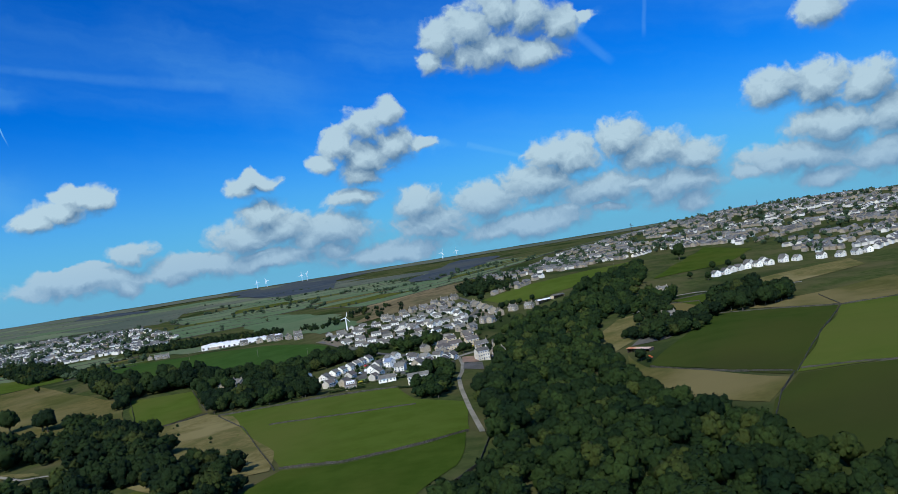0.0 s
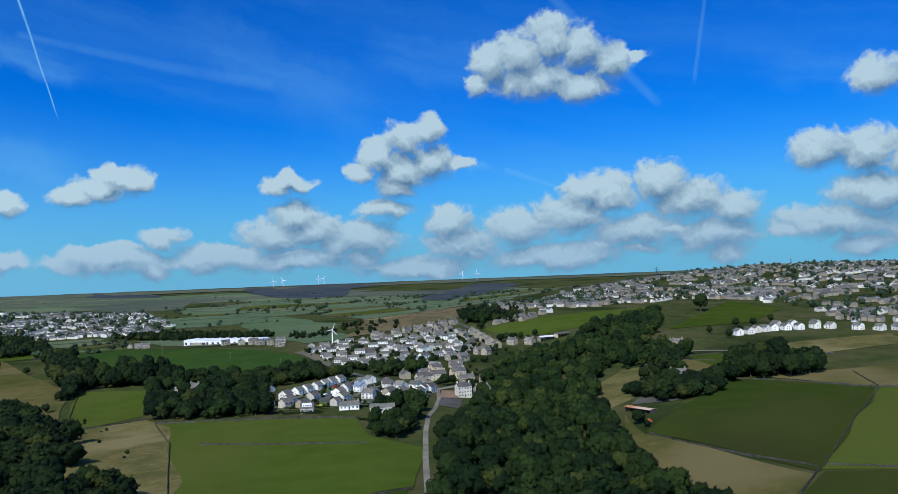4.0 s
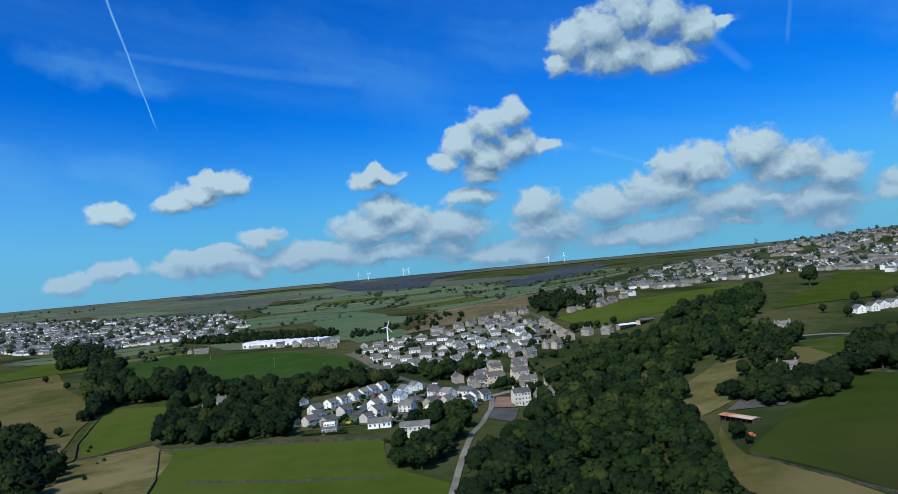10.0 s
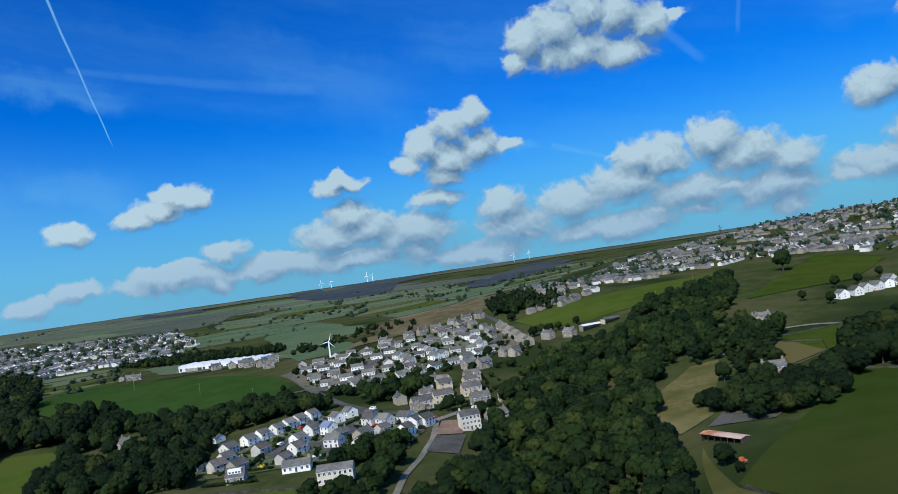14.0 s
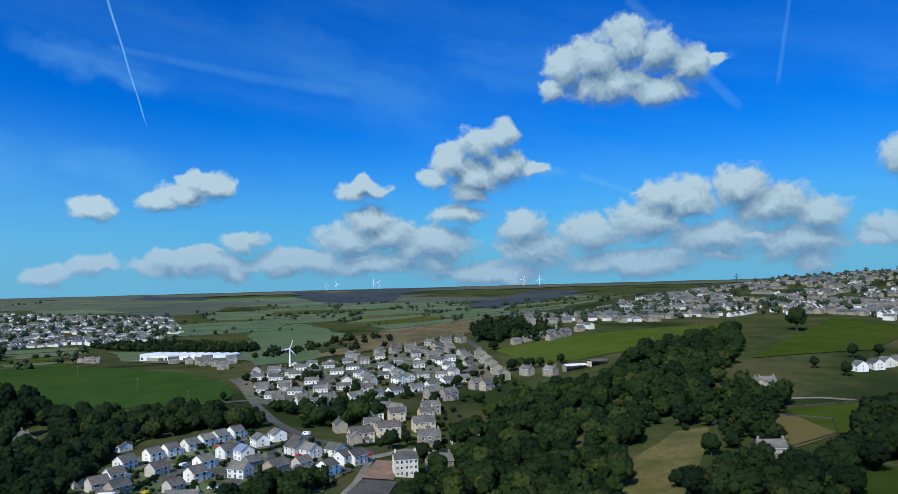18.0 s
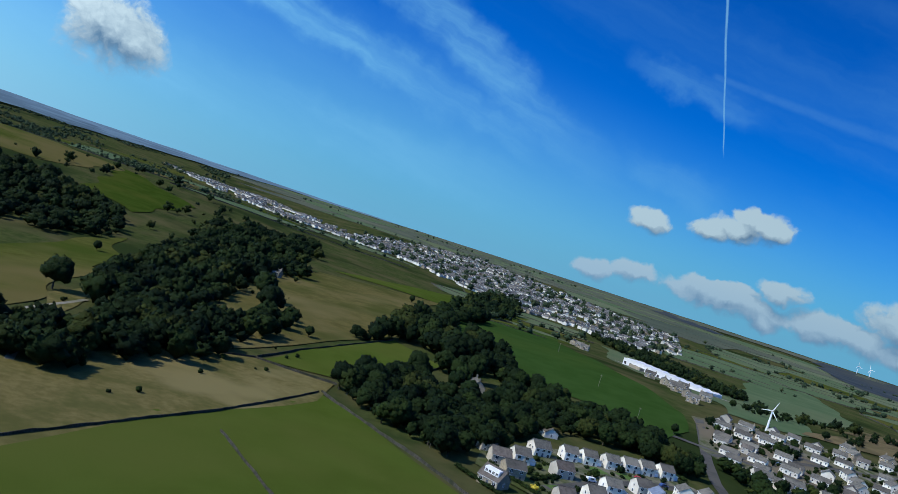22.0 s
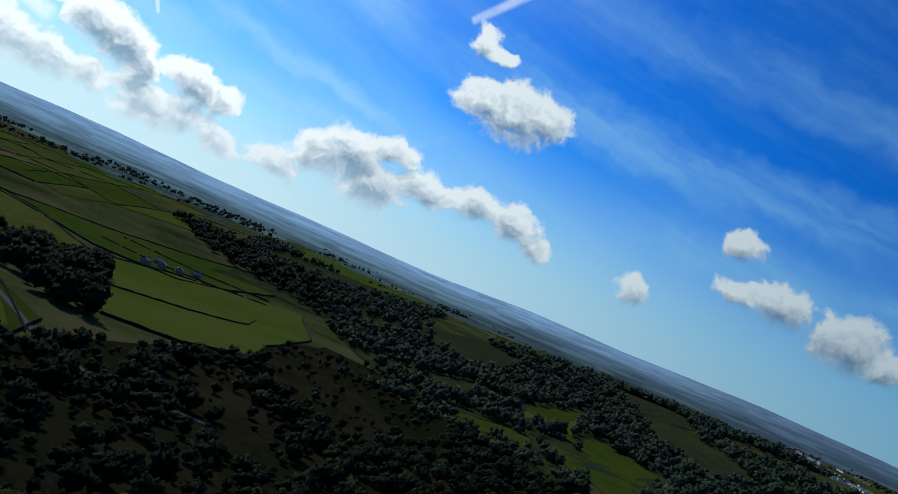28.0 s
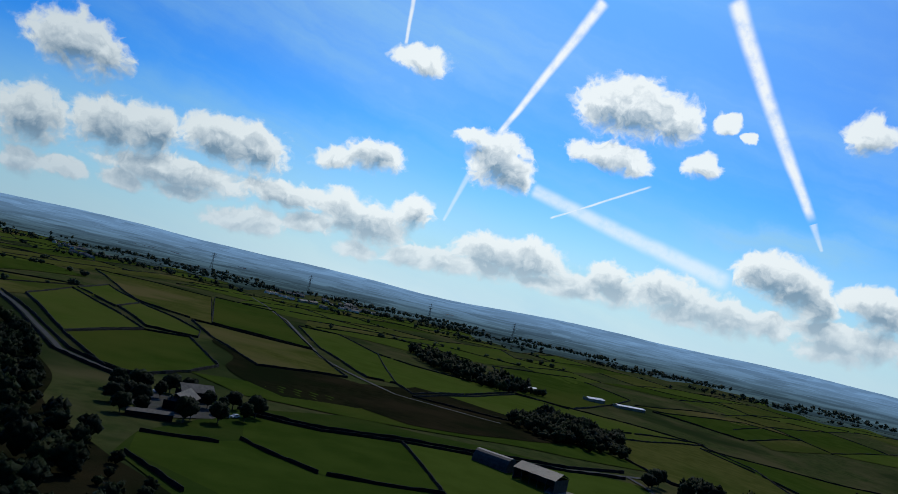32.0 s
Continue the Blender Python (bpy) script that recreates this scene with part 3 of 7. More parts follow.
def patch(name, points, mat, label, category, lift=0.25, step=9.0, wobble=0.0, kind="structure"):
    """A piece of ground cover draped over the land."""
    far = max(math.hypot(px - 20, py - 250) for px, py in points)
    step = step * max(1.0, far / 700)
    lift = lift + far * 0.0003
    edge = densify(points, step)
    if wobble:
        edge = [(px + wobble * math.sin(py / 17.0 + px / 31.0), py + wobble * math.sin(px / 19.0 - py / 37.0)) for px, py in edge]
    n = len(edge)
    x0, x1 = min(p[0] for p in edge), max(p[0] for p in edge)
    y0, y1 = min(p[1] for p in edge), max(p[1] for p in edge)
    inner = [(px, py) for px in np.arange(x0 + step / 2, x1, step) for py in np.arange(y0 + step / 2, y1, step) if contains(edge, px, py)]
    co, _, faces, *_ = geometry.delaunay_2d_cdt([Vector(p) for p in edge + inner], [(i, (i + 1) % n) for i in range(n)], [list(range(n))], 1, 0.01)
    me = bpy.data.meshes.new(name)
    me.from_pydata([(c.x, c.y, float(height(c.x, c.y)) + lift) for c in co], [], faces)
    me.polygons.foreach_set("use_smooth", np.ones(len(me.polygons), dtype=bool))
    me.materials.append(M[mat])
    me.update()
    if me.polygons and sum(p.normal.z for p in me.polygons) < 0:
        me.flip_normals()
    return tagged(new(name, me), label, category, kind=kind)


def field(points, mat, label, lift=0.25, wobble=1.5):
    return patch("field", points, mat, label, "field", lift, wobble=wobble)


CLEARINGS = [[(-64, 576), (-24, 574), (-20, 545), (-40, 520), (-64, 540)], [(-236, 712), (-196, 706), (-186, 684), (-200, 655), (-226, 668), (-242, 700)]]
# fields round the village
field([(-189, 571), (-90, 556), (-51, 550), (-37, 500), (-7, 478), (-3, 400), (-28, 384), (-66, 370), (-98, 376), (-135, 455)], "bright_pasture", "green pasture with a pale strip of wall rubble")
field([(-96, 370), (-66, 365), (-28, 379), (-5, 395), (-12, 334), (-27, 296), (-60, 280), (-110, 330)], "pasture", "green lower pasture beside the wood")
field([(-238, 568), (-203, 592), (-176, 560), (-150, 500), (-112, 415), (-102, 372), (-150, 360), (-185, 400), (-215, 480), (-238, 532)], "straw", "straw-coloured field of long dry grass")
field([(-318, 722), (-257, 715), (-210, 606), (-238, 572), (-268, 612)], "bright_pasture", "small bright green field")
field([(-560, 1000), (-428, 834), (-353, 750), (-322, 721), (-272, 600), (-244, 550), (-290, 540), (-330, 580), (-420, 640), (-520, 740), (-600, 850)], "dry_meadow", "brown dry meadow with scattered bushes")
field([(-730, 1200), (-653, 1290), (-520, 1040), (-570, 985), (-640, 900)], "bright_pasture", "bright green pasture behind trees")
field([(-400, 850), (-520, 1060), (-500, 1150), (-419, 1060), (-290, 950), (-172, 867), (-140, 818), (-132, 784), (-194, 783), (-238, 781), (-274, 786), (-345, 820)], "deep_pasture", "long deep green pasture on a swell", wobble=3)
field([(119, 520), (210, 640), (280, 575), (169, 404)], "shady_pasture", "green pasture beside the farmyard")
field([(281, 573), (345, 560), (262, 362), (209, 382), (171, 407)], "bright_pasture", "bright green walled pasture")
field([(171, 404), (208, 380), (262, 359), (190, 230), (142, 262), (125, 283), (134, 355), (142, 374)], "shady_pasture", "olive green walled pasture")
field([(118, 567), (118, 517), (165, 402), (139, 373), (105, 431), (105, 498)], "dry_meadow", "yellowing strip of rough pasture")
PADDOCK = [(182, 712), (192, 732), (222, 718), (214, 688), (186, 666)]
field(PADDOCK, "olive_meadow", "small olive paddock beside the stone house")
CLEARINGS.append(PADDOCK)
field([(104, 644), (120, 672), (140, 706), (158, 708), (143, 642), (130, 606), (112, 588), (108, 600)], "straw", "dry tan bank beside the wood")
field([(222, 640), (278, 650), (374, 665), (350, 565), (283, 577)], "dry_meadow", "dry brown slope below the houses")
field([(205, 745), (255, 760), (260, 700), (215, 690)], "pasture", "small olive paddock by the lane")
field([(270, 770), (330, 800), (420, 820), (400, 760), (300, 720)], "straw", "bare straw-coloured building land")
field([(30, 990), (70, 1004), (110, 1024), (168, 1056), (269, 1143), (262, 1063), (142, 940), (100, 925), (56, 932)], "bright_pasture", "long green field under the upper town")
field([(230, 900), (290, 1010), (380, 1165), (410, 1060), (330, 940)], "pasture", "sloping green field with a lone tree")
field([(-118, 990), (-186, 1326), (-195, 1650), (-60, 1700), (60, 1450), (50, 1150), (0, 1060), (-60, 1010)], "heather", "brown heather and bracken knoll", wobble=14)
field([(-503, 1753), (-463, 1950), (-230, 1500), (-170, 1080), (-250, 1150), (-320, 1300)], "hazy_pasture", "green valley meadow behind the turbine", wobble=6)
field([(-470, 1230), (-380, 1100), (-300, 1040), (-215, 1000), (-170, 940), (-138, 955), (-118, 990), (-172, 1082), (-252, 1152), (-322, 1302), (-420, 1400), (-540, 1330)], "hazy_pasture", "pale green meadows round the works", 0.2, wobble=4)
patch("yard", [(-395, 1128), (-330, 1100), (-240, 1078), (-236, 1100), (-300, 1122), (-380, 1150)], "pale_track", "pale concrete yard of the works", "yard", 0.5, 9)
# hollow in the west
field([(-407, 439), (-524, 561), (-600, 640), (-463, 579), (-387, 530), (-282, 471), (-256, 455), (-292, 444)], "olive_meadow", "olive meadow in a hollow", wobble=5)
field([(-335, 500), (-375, 544), (-285, 492), (-274, 482)], "straw", "small dry patch of meadow")
for spot in ([(-498, 276), (-600, 311), (-549, 331), (-455, 292)], [(-364, 307), (-402, 355), (-351, 353), (-273, 341)], [(-278, 343), (-290, 385), (-227, 377), (-236, 351)], [(-154, 333), (-195, 383), (-165, 383), (-141, 335)],
             [(-784, 82), (-866, 122), (-751, 116)], [(-596, 110), (-554, 186), (-530, 150)], [(-760, 145), (-724, 242), (-579, 224)], [(-483, 281), (-558, 329), (-453, 323), (-408, 302)], [(-551, 352), (-675, 448), (-579, 433), (-455, 353)],
             [(-657, 104), (-653, 154), (-637, 176), (-588, 167)], [(-829, 92), (-910, 136), (-810, 161), (-790, 128)], [(-783, 170), (-828, 220), (-774, 250), (-699, 223)]):
    field(spot, rng.choice(("pasture", "olive_meadow", "olive_meadow")), "small green clearing among trees", wobble=6)
    CLEARINGS.append(spot)
for spot in ([(-652, 76), (-690, 97), (-672, 168), (-605, 176), (-590, 134), (-629, 85)], [(-755, -18), (-735, 62), (-690, 72), (-700, 20)], [(-917, -210), (-980, -136), (-940, -128), (-875, -165)], [(-846, 72), (-980, 126), (-918, 142), (-820, 118)], [(-556, 268), (-715, 332), (-640, 336), (-530, 292)], [(-795, 159), (-840, 180), (-790, 262), (-690, 250), (-728, 197)], [(-662, 222), (-730, 262), (-668, 280), (-577, 256)], [(-635, 400), (-680, 450), (-640, 470), (-547, 424)]):
    field(spot, "pasture", "green clearing in the wooded gorge", 0.3, wobble=5)
    CLEARINGS.append(spot)
CLEARINGS += [[(-425, 440), (-529, 505), (-588, 620), (-618, 652), (-440, 560), (-400, 520), (-317, 486), (-300, 462)], [(-859, 685), (-1135, 832), (-938, 860), (-757, 711)]]
field(CLEARINGS[-1], "pasture", "green pasture over the wooded ridge", 0.4, wobble=6)
field([(-1375, -142), (-1993, -204), (-1848, 48), (-1310, 50)], "pasture", "green field on the far ridge", wobble=10)
field([(-1062, 402), (-1240, 518), (-1290, 700), (-1120, 860), (-1000, 700), (-1000, 535)], "olive_meadow", "dry grass along the ridge top", wobble=12)
# fields in the south
PASTURES_SOUTH = [[(-40, -44), (-72, -43), (-110, -52), (-113, 24), (-68, 30), (-40, 0)], [(-40, 2), (-67, 32), (-113, 27), (-118, 128), (-70, 112), (-40, 78), (-9, 48), (-7, 19), (-30, 13)],
                  [(-111, -53), (-150, -57), (-199, -67), (-240, -80), (-232, -10), (-205, 60), (-180, 112), (-172, 112), (-165, 68), (-159, 28), (-115, 36)], [(-115, 40), (-159, 31), (-165, 70), (-171, 120), (-119, 130)]]
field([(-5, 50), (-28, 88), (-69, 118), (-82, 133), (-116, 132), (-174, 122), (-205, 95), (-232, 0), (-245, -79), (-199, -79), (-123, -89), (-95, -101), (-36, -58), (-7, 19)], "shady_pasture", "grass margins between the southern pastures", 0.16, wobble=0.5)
for i, spot in enumerate(PASTURES_SOUTH):
    field(spot, "pasture" if i < 2 else "bright_pasture", "dark green walled pasture in the south", wobble=0.6)
SPUR = [(-262, 56), (-279, 32), (-330, -24), (-400, -110), (-458, -172), (-534, -186), (-648, -190), (-734, -164), (-600, -50), (-421, 38), (-358, 88), (-294, 83)]
field(SPUR, "bright_pasture", "yellow-green spur of pasture", 0.35, wobble=2)
CLEARINGS.append(SPUR)
field([(-1373, -792), (-1840, -880), (-2054, -661), (-1263, -280), (-1230, -434), (-1179, -546)], "bright_pasture", "pale green fields beyond the bluff", 0.4, wobble=14)
CLEARINGS.append([(-1373, -792), (-1840, -880), (-2054, -661), (-1263, -280), (-1230, -434), (-1179, -546)])
patch("bracken", [(-55, 118), (-92, 138), (-168, 122), (-182, 124), (-273, 92), (-290, 92), (-362, 92), (-430, 30), (-610, -40), (-640, 60), (-560, 120), (-500, 240), (-300, 330), (-140, 300), (-60, 230), (20, 130), (120, -180), (108, -215), (60, -110), (30, -10), (-5, 60), (-28, 88)], "bracken", "bank of bracken and heather coloured dark as in shade", "bracken", 0.12, 9, 3)
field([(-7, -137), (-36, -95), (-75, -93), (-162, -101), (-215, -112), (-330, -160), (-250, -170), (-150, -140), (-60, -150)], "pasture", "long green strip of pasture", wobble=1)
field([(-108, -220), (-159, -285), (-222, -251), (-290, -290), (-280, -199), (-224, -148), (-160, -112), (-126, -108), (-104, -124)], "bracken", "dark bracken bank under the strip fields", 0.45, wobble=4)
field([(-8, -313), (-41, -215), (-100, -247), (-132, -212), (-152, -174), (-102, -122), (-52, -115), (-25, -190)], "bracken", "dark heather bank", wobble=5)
STRIPS = [("bright_pasture", [(139, -350), (136, -474), (40, -276), (71, -191)]), ("bright_pasture", [(136, -493), (131, -606), (73, -460), (80, -383)]), ("bright_pasture", [(79, -387), (73, -460), (6, -326), (4, -289), (41, -294)]),
          ("olive_meadow", [(201, -858), (34, -774), (4, -410), (24, -416), (80, -485)]), ("pasture", [(31, -787), (-50, -773), (-84, -392), (4, -410)]), ("olive_meadow", [(20, -393), (3, -394), (-84, -382), (-103, -251), (-41, -215), (-5, -305)]),
          ("bright_pasture", [(-78, -620), (-125, -619), (-157, -493), (-144, -286), (-121, -282), (-93, -412)]), ("pasture", [(70, -187), (39, -270), (9, -280), (-19, -180), (-7, -137), (13, -99), (30, -106)])]
STRIPS_WEST = [("bright_pasture", [(-145, -220), (-289, -432), (-478, -395), (-345, -291), (-217, -211)]), ("bright_pasture", [(-157, -493), (-189, -462), (-297, -456), (-148, -236), (-144, -286)]), ("pasture", [(-341, -697), (-494, -788), (-525, -657), (-339, -413), (-293, -440)]),
               ("olive_meadow", [(-346, -325), (-470, -400), (-475, -310), (-425, -145), (-343, -112), (-282, -112), (-278, -163)]), ("pasture", [(-521, -586), (-695, -651), (-742, -594), (-601, -511)]), ("pasture", [(-455, -365), (-639, -358), (-831, -312), (-757, -229), (-530, -165), (-470, -215)])]
for mat, spot in STRIPS + STRIPS_WEST:
    field(spot, mat, {"straw": "pale dry", "dry_meadow": "olive-brown", "olive_meadow": "olive", "pasture": "mid green", "bright_pasture": "bright yellow-green"}[mat] + " walled strip field in the south", wobble=1)


def wall_mesh(points, wide=0.75, tall=1.35, gap=0.0):
    """A drystone wall, draped, with an uneven top."""
    far = max(math.hypot(px - 20, py - 250) for px, py in points)
    line = densify(points, 4.0 if far < 900 else 9.0, closed=False)
    vs, qs = [], []
    for i, (x, y) in enumerate(line):
        x0, y0 = line[max(0, i - 1)]
        x1, y1 = line[min(len(line) - 1, i + 1)]
        d = math.hypot(x1 - x0, y1 - y0) or 1.0
        nx, ny = -(y1 - y0) / d, (x1 - x0) / d
        x, y = x + nx * rng.uniform(-0.25, 0.25), y + ny * rng.uniform(-0.25, 0.25)
        z, h, w = float(height(x, y)), tall * rng.uniform(0.82, 1.15), wide / 2
        vs += [(x + nx * w, y + ny * w, z - 0.5), (x + nx * w * 0.34, y + ny * w * 0.34, z + h), (x - nx * w * 0.34, y - ny * w * 0.34, z + h), (x - nx * w, y - ny * w, z - 0.5)]
        if i and rng.random() >= gap:
            a, b = 4 * (i - 1), 4 * i
            qs += [(a, b, b + 1, a + 1), (a + 1, b + 1, b + 2, a + 2), (a + 2, b + 2, b + 3, a + 3)]
    qs += [(0, 1, 2, 3), (len(vs) - 1, len(vs) - 2, len(vs) - 3, len(vs) - 4)]
    return np.array(vs), np.array(qs)


def drystone(points, label="weathered dark drystone field wall", wide=0.7, tall=1.3, gap=0.0, mat="drystone"):
    v, q = wall_mesh(points, wide, tall, gap)
    return tagged(new("drystone_wall", from_arrays("drystone_wall", v, q, M[mat])), label, "wall", "field walls")


for line in ([(120, 516), (133, 481), (150, 445), (170, 410)], [(171, 407), (281, 574), (296, 640)], [(170, 408), (151, 382), (134, 350)], [(174, 410), (209, 381), (255, 362)], [(210, 636), (244, 608), (281, 575), (345, 560)],
             [(-238, 532), (-238, 568), (-203, 592)], [(-188, 571), (-150, 500), (-100, 372)], [(-98, 373), (-66, 368), (-28, 382), (-5, 397)], [(-131, 493), (-73, 482), (-36, 482)], [(-318, 724), (-268, 613), (-240, 570)],
             [(-189, 573), (-90, 558), (-51, 552)], [(-256, 717), (-208, 606)], PADDOCK + PADDOCK[:1], [(205, 745), (258, 762), (300, 740)], [(8, 400), (-2, 330), (-20, 292)]):
    drystone(line, "grey drystone wall between green fields", wide=0.6, tall=1.2)
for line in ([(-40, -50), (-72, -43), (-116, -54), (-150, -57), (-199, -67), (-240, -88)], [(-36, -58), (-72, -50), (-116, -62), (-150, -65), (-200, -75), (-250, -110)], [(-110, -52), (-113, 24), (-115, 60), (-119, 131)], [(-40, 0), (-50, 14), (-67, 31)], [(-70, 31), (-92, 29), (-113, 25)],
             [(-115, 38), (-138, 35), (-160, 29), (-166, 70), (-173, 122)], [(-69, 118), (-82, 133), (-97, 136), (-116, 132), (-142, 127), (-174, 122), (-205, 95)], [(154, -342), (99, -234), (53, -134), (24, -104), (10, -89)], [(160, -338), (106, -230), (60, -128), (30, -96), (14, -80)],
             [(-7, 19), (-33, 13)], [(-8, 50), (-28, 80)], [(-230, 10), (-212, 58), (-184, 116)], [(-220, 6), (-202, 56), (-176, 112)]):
    drystone(line, "drystone wall coloured black as in shade between southern pastures", wide=0.9, tall=1.6, mat="black_stone")
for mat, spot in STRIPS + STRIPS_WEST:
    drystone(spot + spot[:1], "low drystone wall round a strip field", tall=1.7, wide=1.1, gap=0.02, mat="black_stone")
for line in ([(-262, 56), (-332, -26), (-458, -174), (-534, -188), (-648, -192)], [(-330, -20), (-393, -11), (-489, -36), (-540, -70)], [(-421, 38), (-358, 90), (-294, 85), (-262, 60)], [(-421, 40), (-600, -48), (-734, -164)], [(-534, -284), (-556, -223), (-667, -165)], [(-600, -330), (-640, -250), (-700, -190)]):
    drystone(line, "drystone wall coloured black as in shade across the green spur", tall=1.7, wide=1.0, gap=0.03, mat="black_stone")

# ------------------------------------------------------------------ trees
def crown_arrays(seed, radius, tall, clumps, leaves, leaf, nu=6, nv=4):
    """Uneven rounded clumps of foliage over a core, with leaf sprays at their edges: arrays of corners, faces and leaf directions."""
    r = np.random.RandomState(seed)
    verts, quads, norms = [], [], []
    middle = np.array([0, 0, tall * 0.42])
    size = np.array([radius, radius, tall * 0.5])

    def blob(c, rad, rise, away, mu, mv, rough):
        k0 = len(verts)
        twist = r.uniform(0, 6.28)
        for i in range(mv):
            for j in range(mu):
                b, a = math.pi * (i / (mv - 1) - 0.5) * 0.97, 2 * math.pi * (j + 0.5 * (i % 2)) / mu + twist
                d = np.array([math.cos(a) * math.cos(b), math.sin(a) * math.cos(b), math.sin(b)])
                verts.append(c + d * np.array([rad, rad, rise]) * r.uniform(1 - rough, 1 + rough))
                n = d * 0.62 + away * 0.38 + r.normal(size=3) * 0.05
                norms.append(n / np.linalg.norm(n))
        for i in range(mv - 1):
            for j in range(mu):
                quads.append([k0 + i * mu + j, k0 + i * mu + (j + 1) % mu, k0 + (i + 1) * mu + (j + 1) % mu, k0 + (i + 1) * mu + j])

    for i in range(clumps):
        a, b = 2.4 * i + r.uniform(-0.4, 0.4), math.asin(np.clip(-0.55 + 1.5 * (i + r.uniform(0.2, 0.8)) / clumps, -1, 1))
        q = r.uniform(0.56, 0.8)
        c = np.array([math.cos(a) * math.cos(b) * radius * q, math.sin(a) * math.cos(b) * radius * q, (math.sin(b) * q * 0.5 + 0.5) * tall])
        puff = radius * r.uniform(0.2, 0.42) * (1.0 if clumps > 9 else 1.25)
        away = (c - middle) / size
        away /= np.linalg.norm(away)
        blob(c, puff, puff * r.uniform(0.75, 1.05), away, nu, nv, 0.26)
        for j in range(leaves):
            d = r.normal(size=3) + away * 0.9
            d /= np.linalg.norm(d)
            p = c + d * puff * 1.04
            u = np.cross(d + r.normal(size=3) * 0.5, r.normal(size=3))
            u /= np.linalg.norm(u)
            w = np.cross(d, u)
            s, s2 = leaf * r.uniform(0.6, 1.25), leaf * r.uniform(0.5, 1.0)
            k0 = len(verts)
            verts.extend([p - u * s - w * s2 * 0.3, p + u * s * 0.2 - w * s2, p + u * s + w * s2 * 0.4, p - u * s * 0.3 + w * s2])
            soft = d * 0.6 + away * 0.4
            norms.extend([soft / np.linalg.norm(soft)] * 4)
            quads.append([k0, k0 + 1, k0 + 2, k0 + 3])
    blob(np.array([0, 0, tall * 0.46]), radius * 0.68, tall * 0.4, np.zeros(3), 5, 4 if clumps > 9 else 3, 0.15)
    return np.array(verts), np.array(quads), np.array(norms)


def stand(crowns, spots):
    """One mass of crowns at (x, y, size, height factor): corners, faces, directions and one tone for each crown."""
    vs, qs, ns, ts, k0 = [], [], [], [], 0
    for x, y, s, up in spots:
        v, q, d = crowns[rng.randrange(len(crowns))]
        a = rng.uniform(0, 6.28)
        c, n = math.cos(a), math.sin(a)
        turn = np.array([[c, n, 0], [-n, c, 0], [0, 0, 1]])
        w = (v * np.array([s * rng.uniform(0.88, 1.12), s * rng.uniform(0.88, 1.12), s * up])) @ turn
        w += np.array([x, y, float(height(x, y)) + s * 0.1])
        vs.append(w)
        qs.append(q + k0)
        ns.append(d @ turn)
        ts.append(np.full(len(v), rng.random()))
        k0 += len(v)
    return np.concatenate(vs), np.concatenate(qs), np.concatenate(ns), np.concatenate(ts)


def trunk_mesh(name, h, girth, seed):
    r = random.Random(seed)
    bm = bmesh.new()

    def limb(p0, p1, r0, r1, n=6):
        d = (p1 - p0).normalized()
        u = d.orthogonal().normalized()
        w = d.cross(u)
        rows = []
        for p, q in ((p0, r0), (p0.lerp(p1, 0.5) + u * r0 * 0.5, (r0 + r1) / 2), (p1, r1)):
            rows.append([bm.verts.new(p + (u * math.cos(2 * math.pi * i / n) + w * math.sin(2 * math.pi * i / n)) * q) for i in range(n)])
        for a, b in zip(rows, rows[1:]):
            for i in range(n):
                bm.faces.new((a[i], a[(i + 1) % n], b[(i + 1) % n], b[i]))

    limb(Vector((0, 0, -0.6)), Vector((0, 0, h * 0.5)), girth, girth * 0.6)
    for i in range(5):
        a = 2 * math.pi * (i + r.random()) / 5
        z = h * r.uniform(0.3, 0.5)
        limb(Vector((0, 0, z)), Vector((math.cos(a) * h * 0.28, math.sin(a) * h * 0.28, z + h * r.uniform(0.2, 0.38))), girth * 0.4, girth * 0.12, 5)
    me = bpy.data.meshes.new(name)
    bm.to_mesh(me)
    bm.free()
    me.materials.append(M["bark"])
    return me


# full trees: crown arrays for woods, and things for single trees
WOOD_CROWNS = [crown_arrays(100 + i, 1.0, q, 20, 4, 0.11, 5, 4) for i, q in enumerate((1.9, 2.3, 1.6, 2.0, 1.75))]
MID_CROWNS = [crown_arrays(150 + i, 1.0, q, 11, 2, 0.13, 5, 3) for i, q in enumerate((1.9, 2.2, 1.6, 1.75))]
FAR_CROWNS = [crown_arrays(200 + i, 1.0, q, 6, 1, 0.2, 5, 3) for i, q in enumerate((1.7, 2.0, 1.5))]
TREES = []
for i, (rad, tall, bare, mat) in enumerate([(4.6, 9.5, 2.2, "leaf"), (3.4, 8.5, 2.0, "leaf_dark"), (5.6, 11.0, 2.6, "leaf_dark"), (2.4, 5.2, 1.0, "leaf"), (4.0, 11.5, 2.4, "leaf")]):
    cv, cq, cn = crown_arrays(300 + i, rad, tall, 30, 8, rad * 0.075, 6, 4)
    tree = new("tree")
    crown = new("crown", from_arrays("crown", cv + np.array([0, 0, bare - 0.6]), cq, M[mat], normals=cn))
    stem = new("trunk", trunk_mesh("trunk", bare + tall * 0.7, rad * 0.075, 400 + i))
    crown.parent = stem.parent = tree
    tagged(tree, "broad leafy deciduous tree in full dark green leaf", "tree")
    tree.location = (0, 0, -400)
    TREES.append(tree)


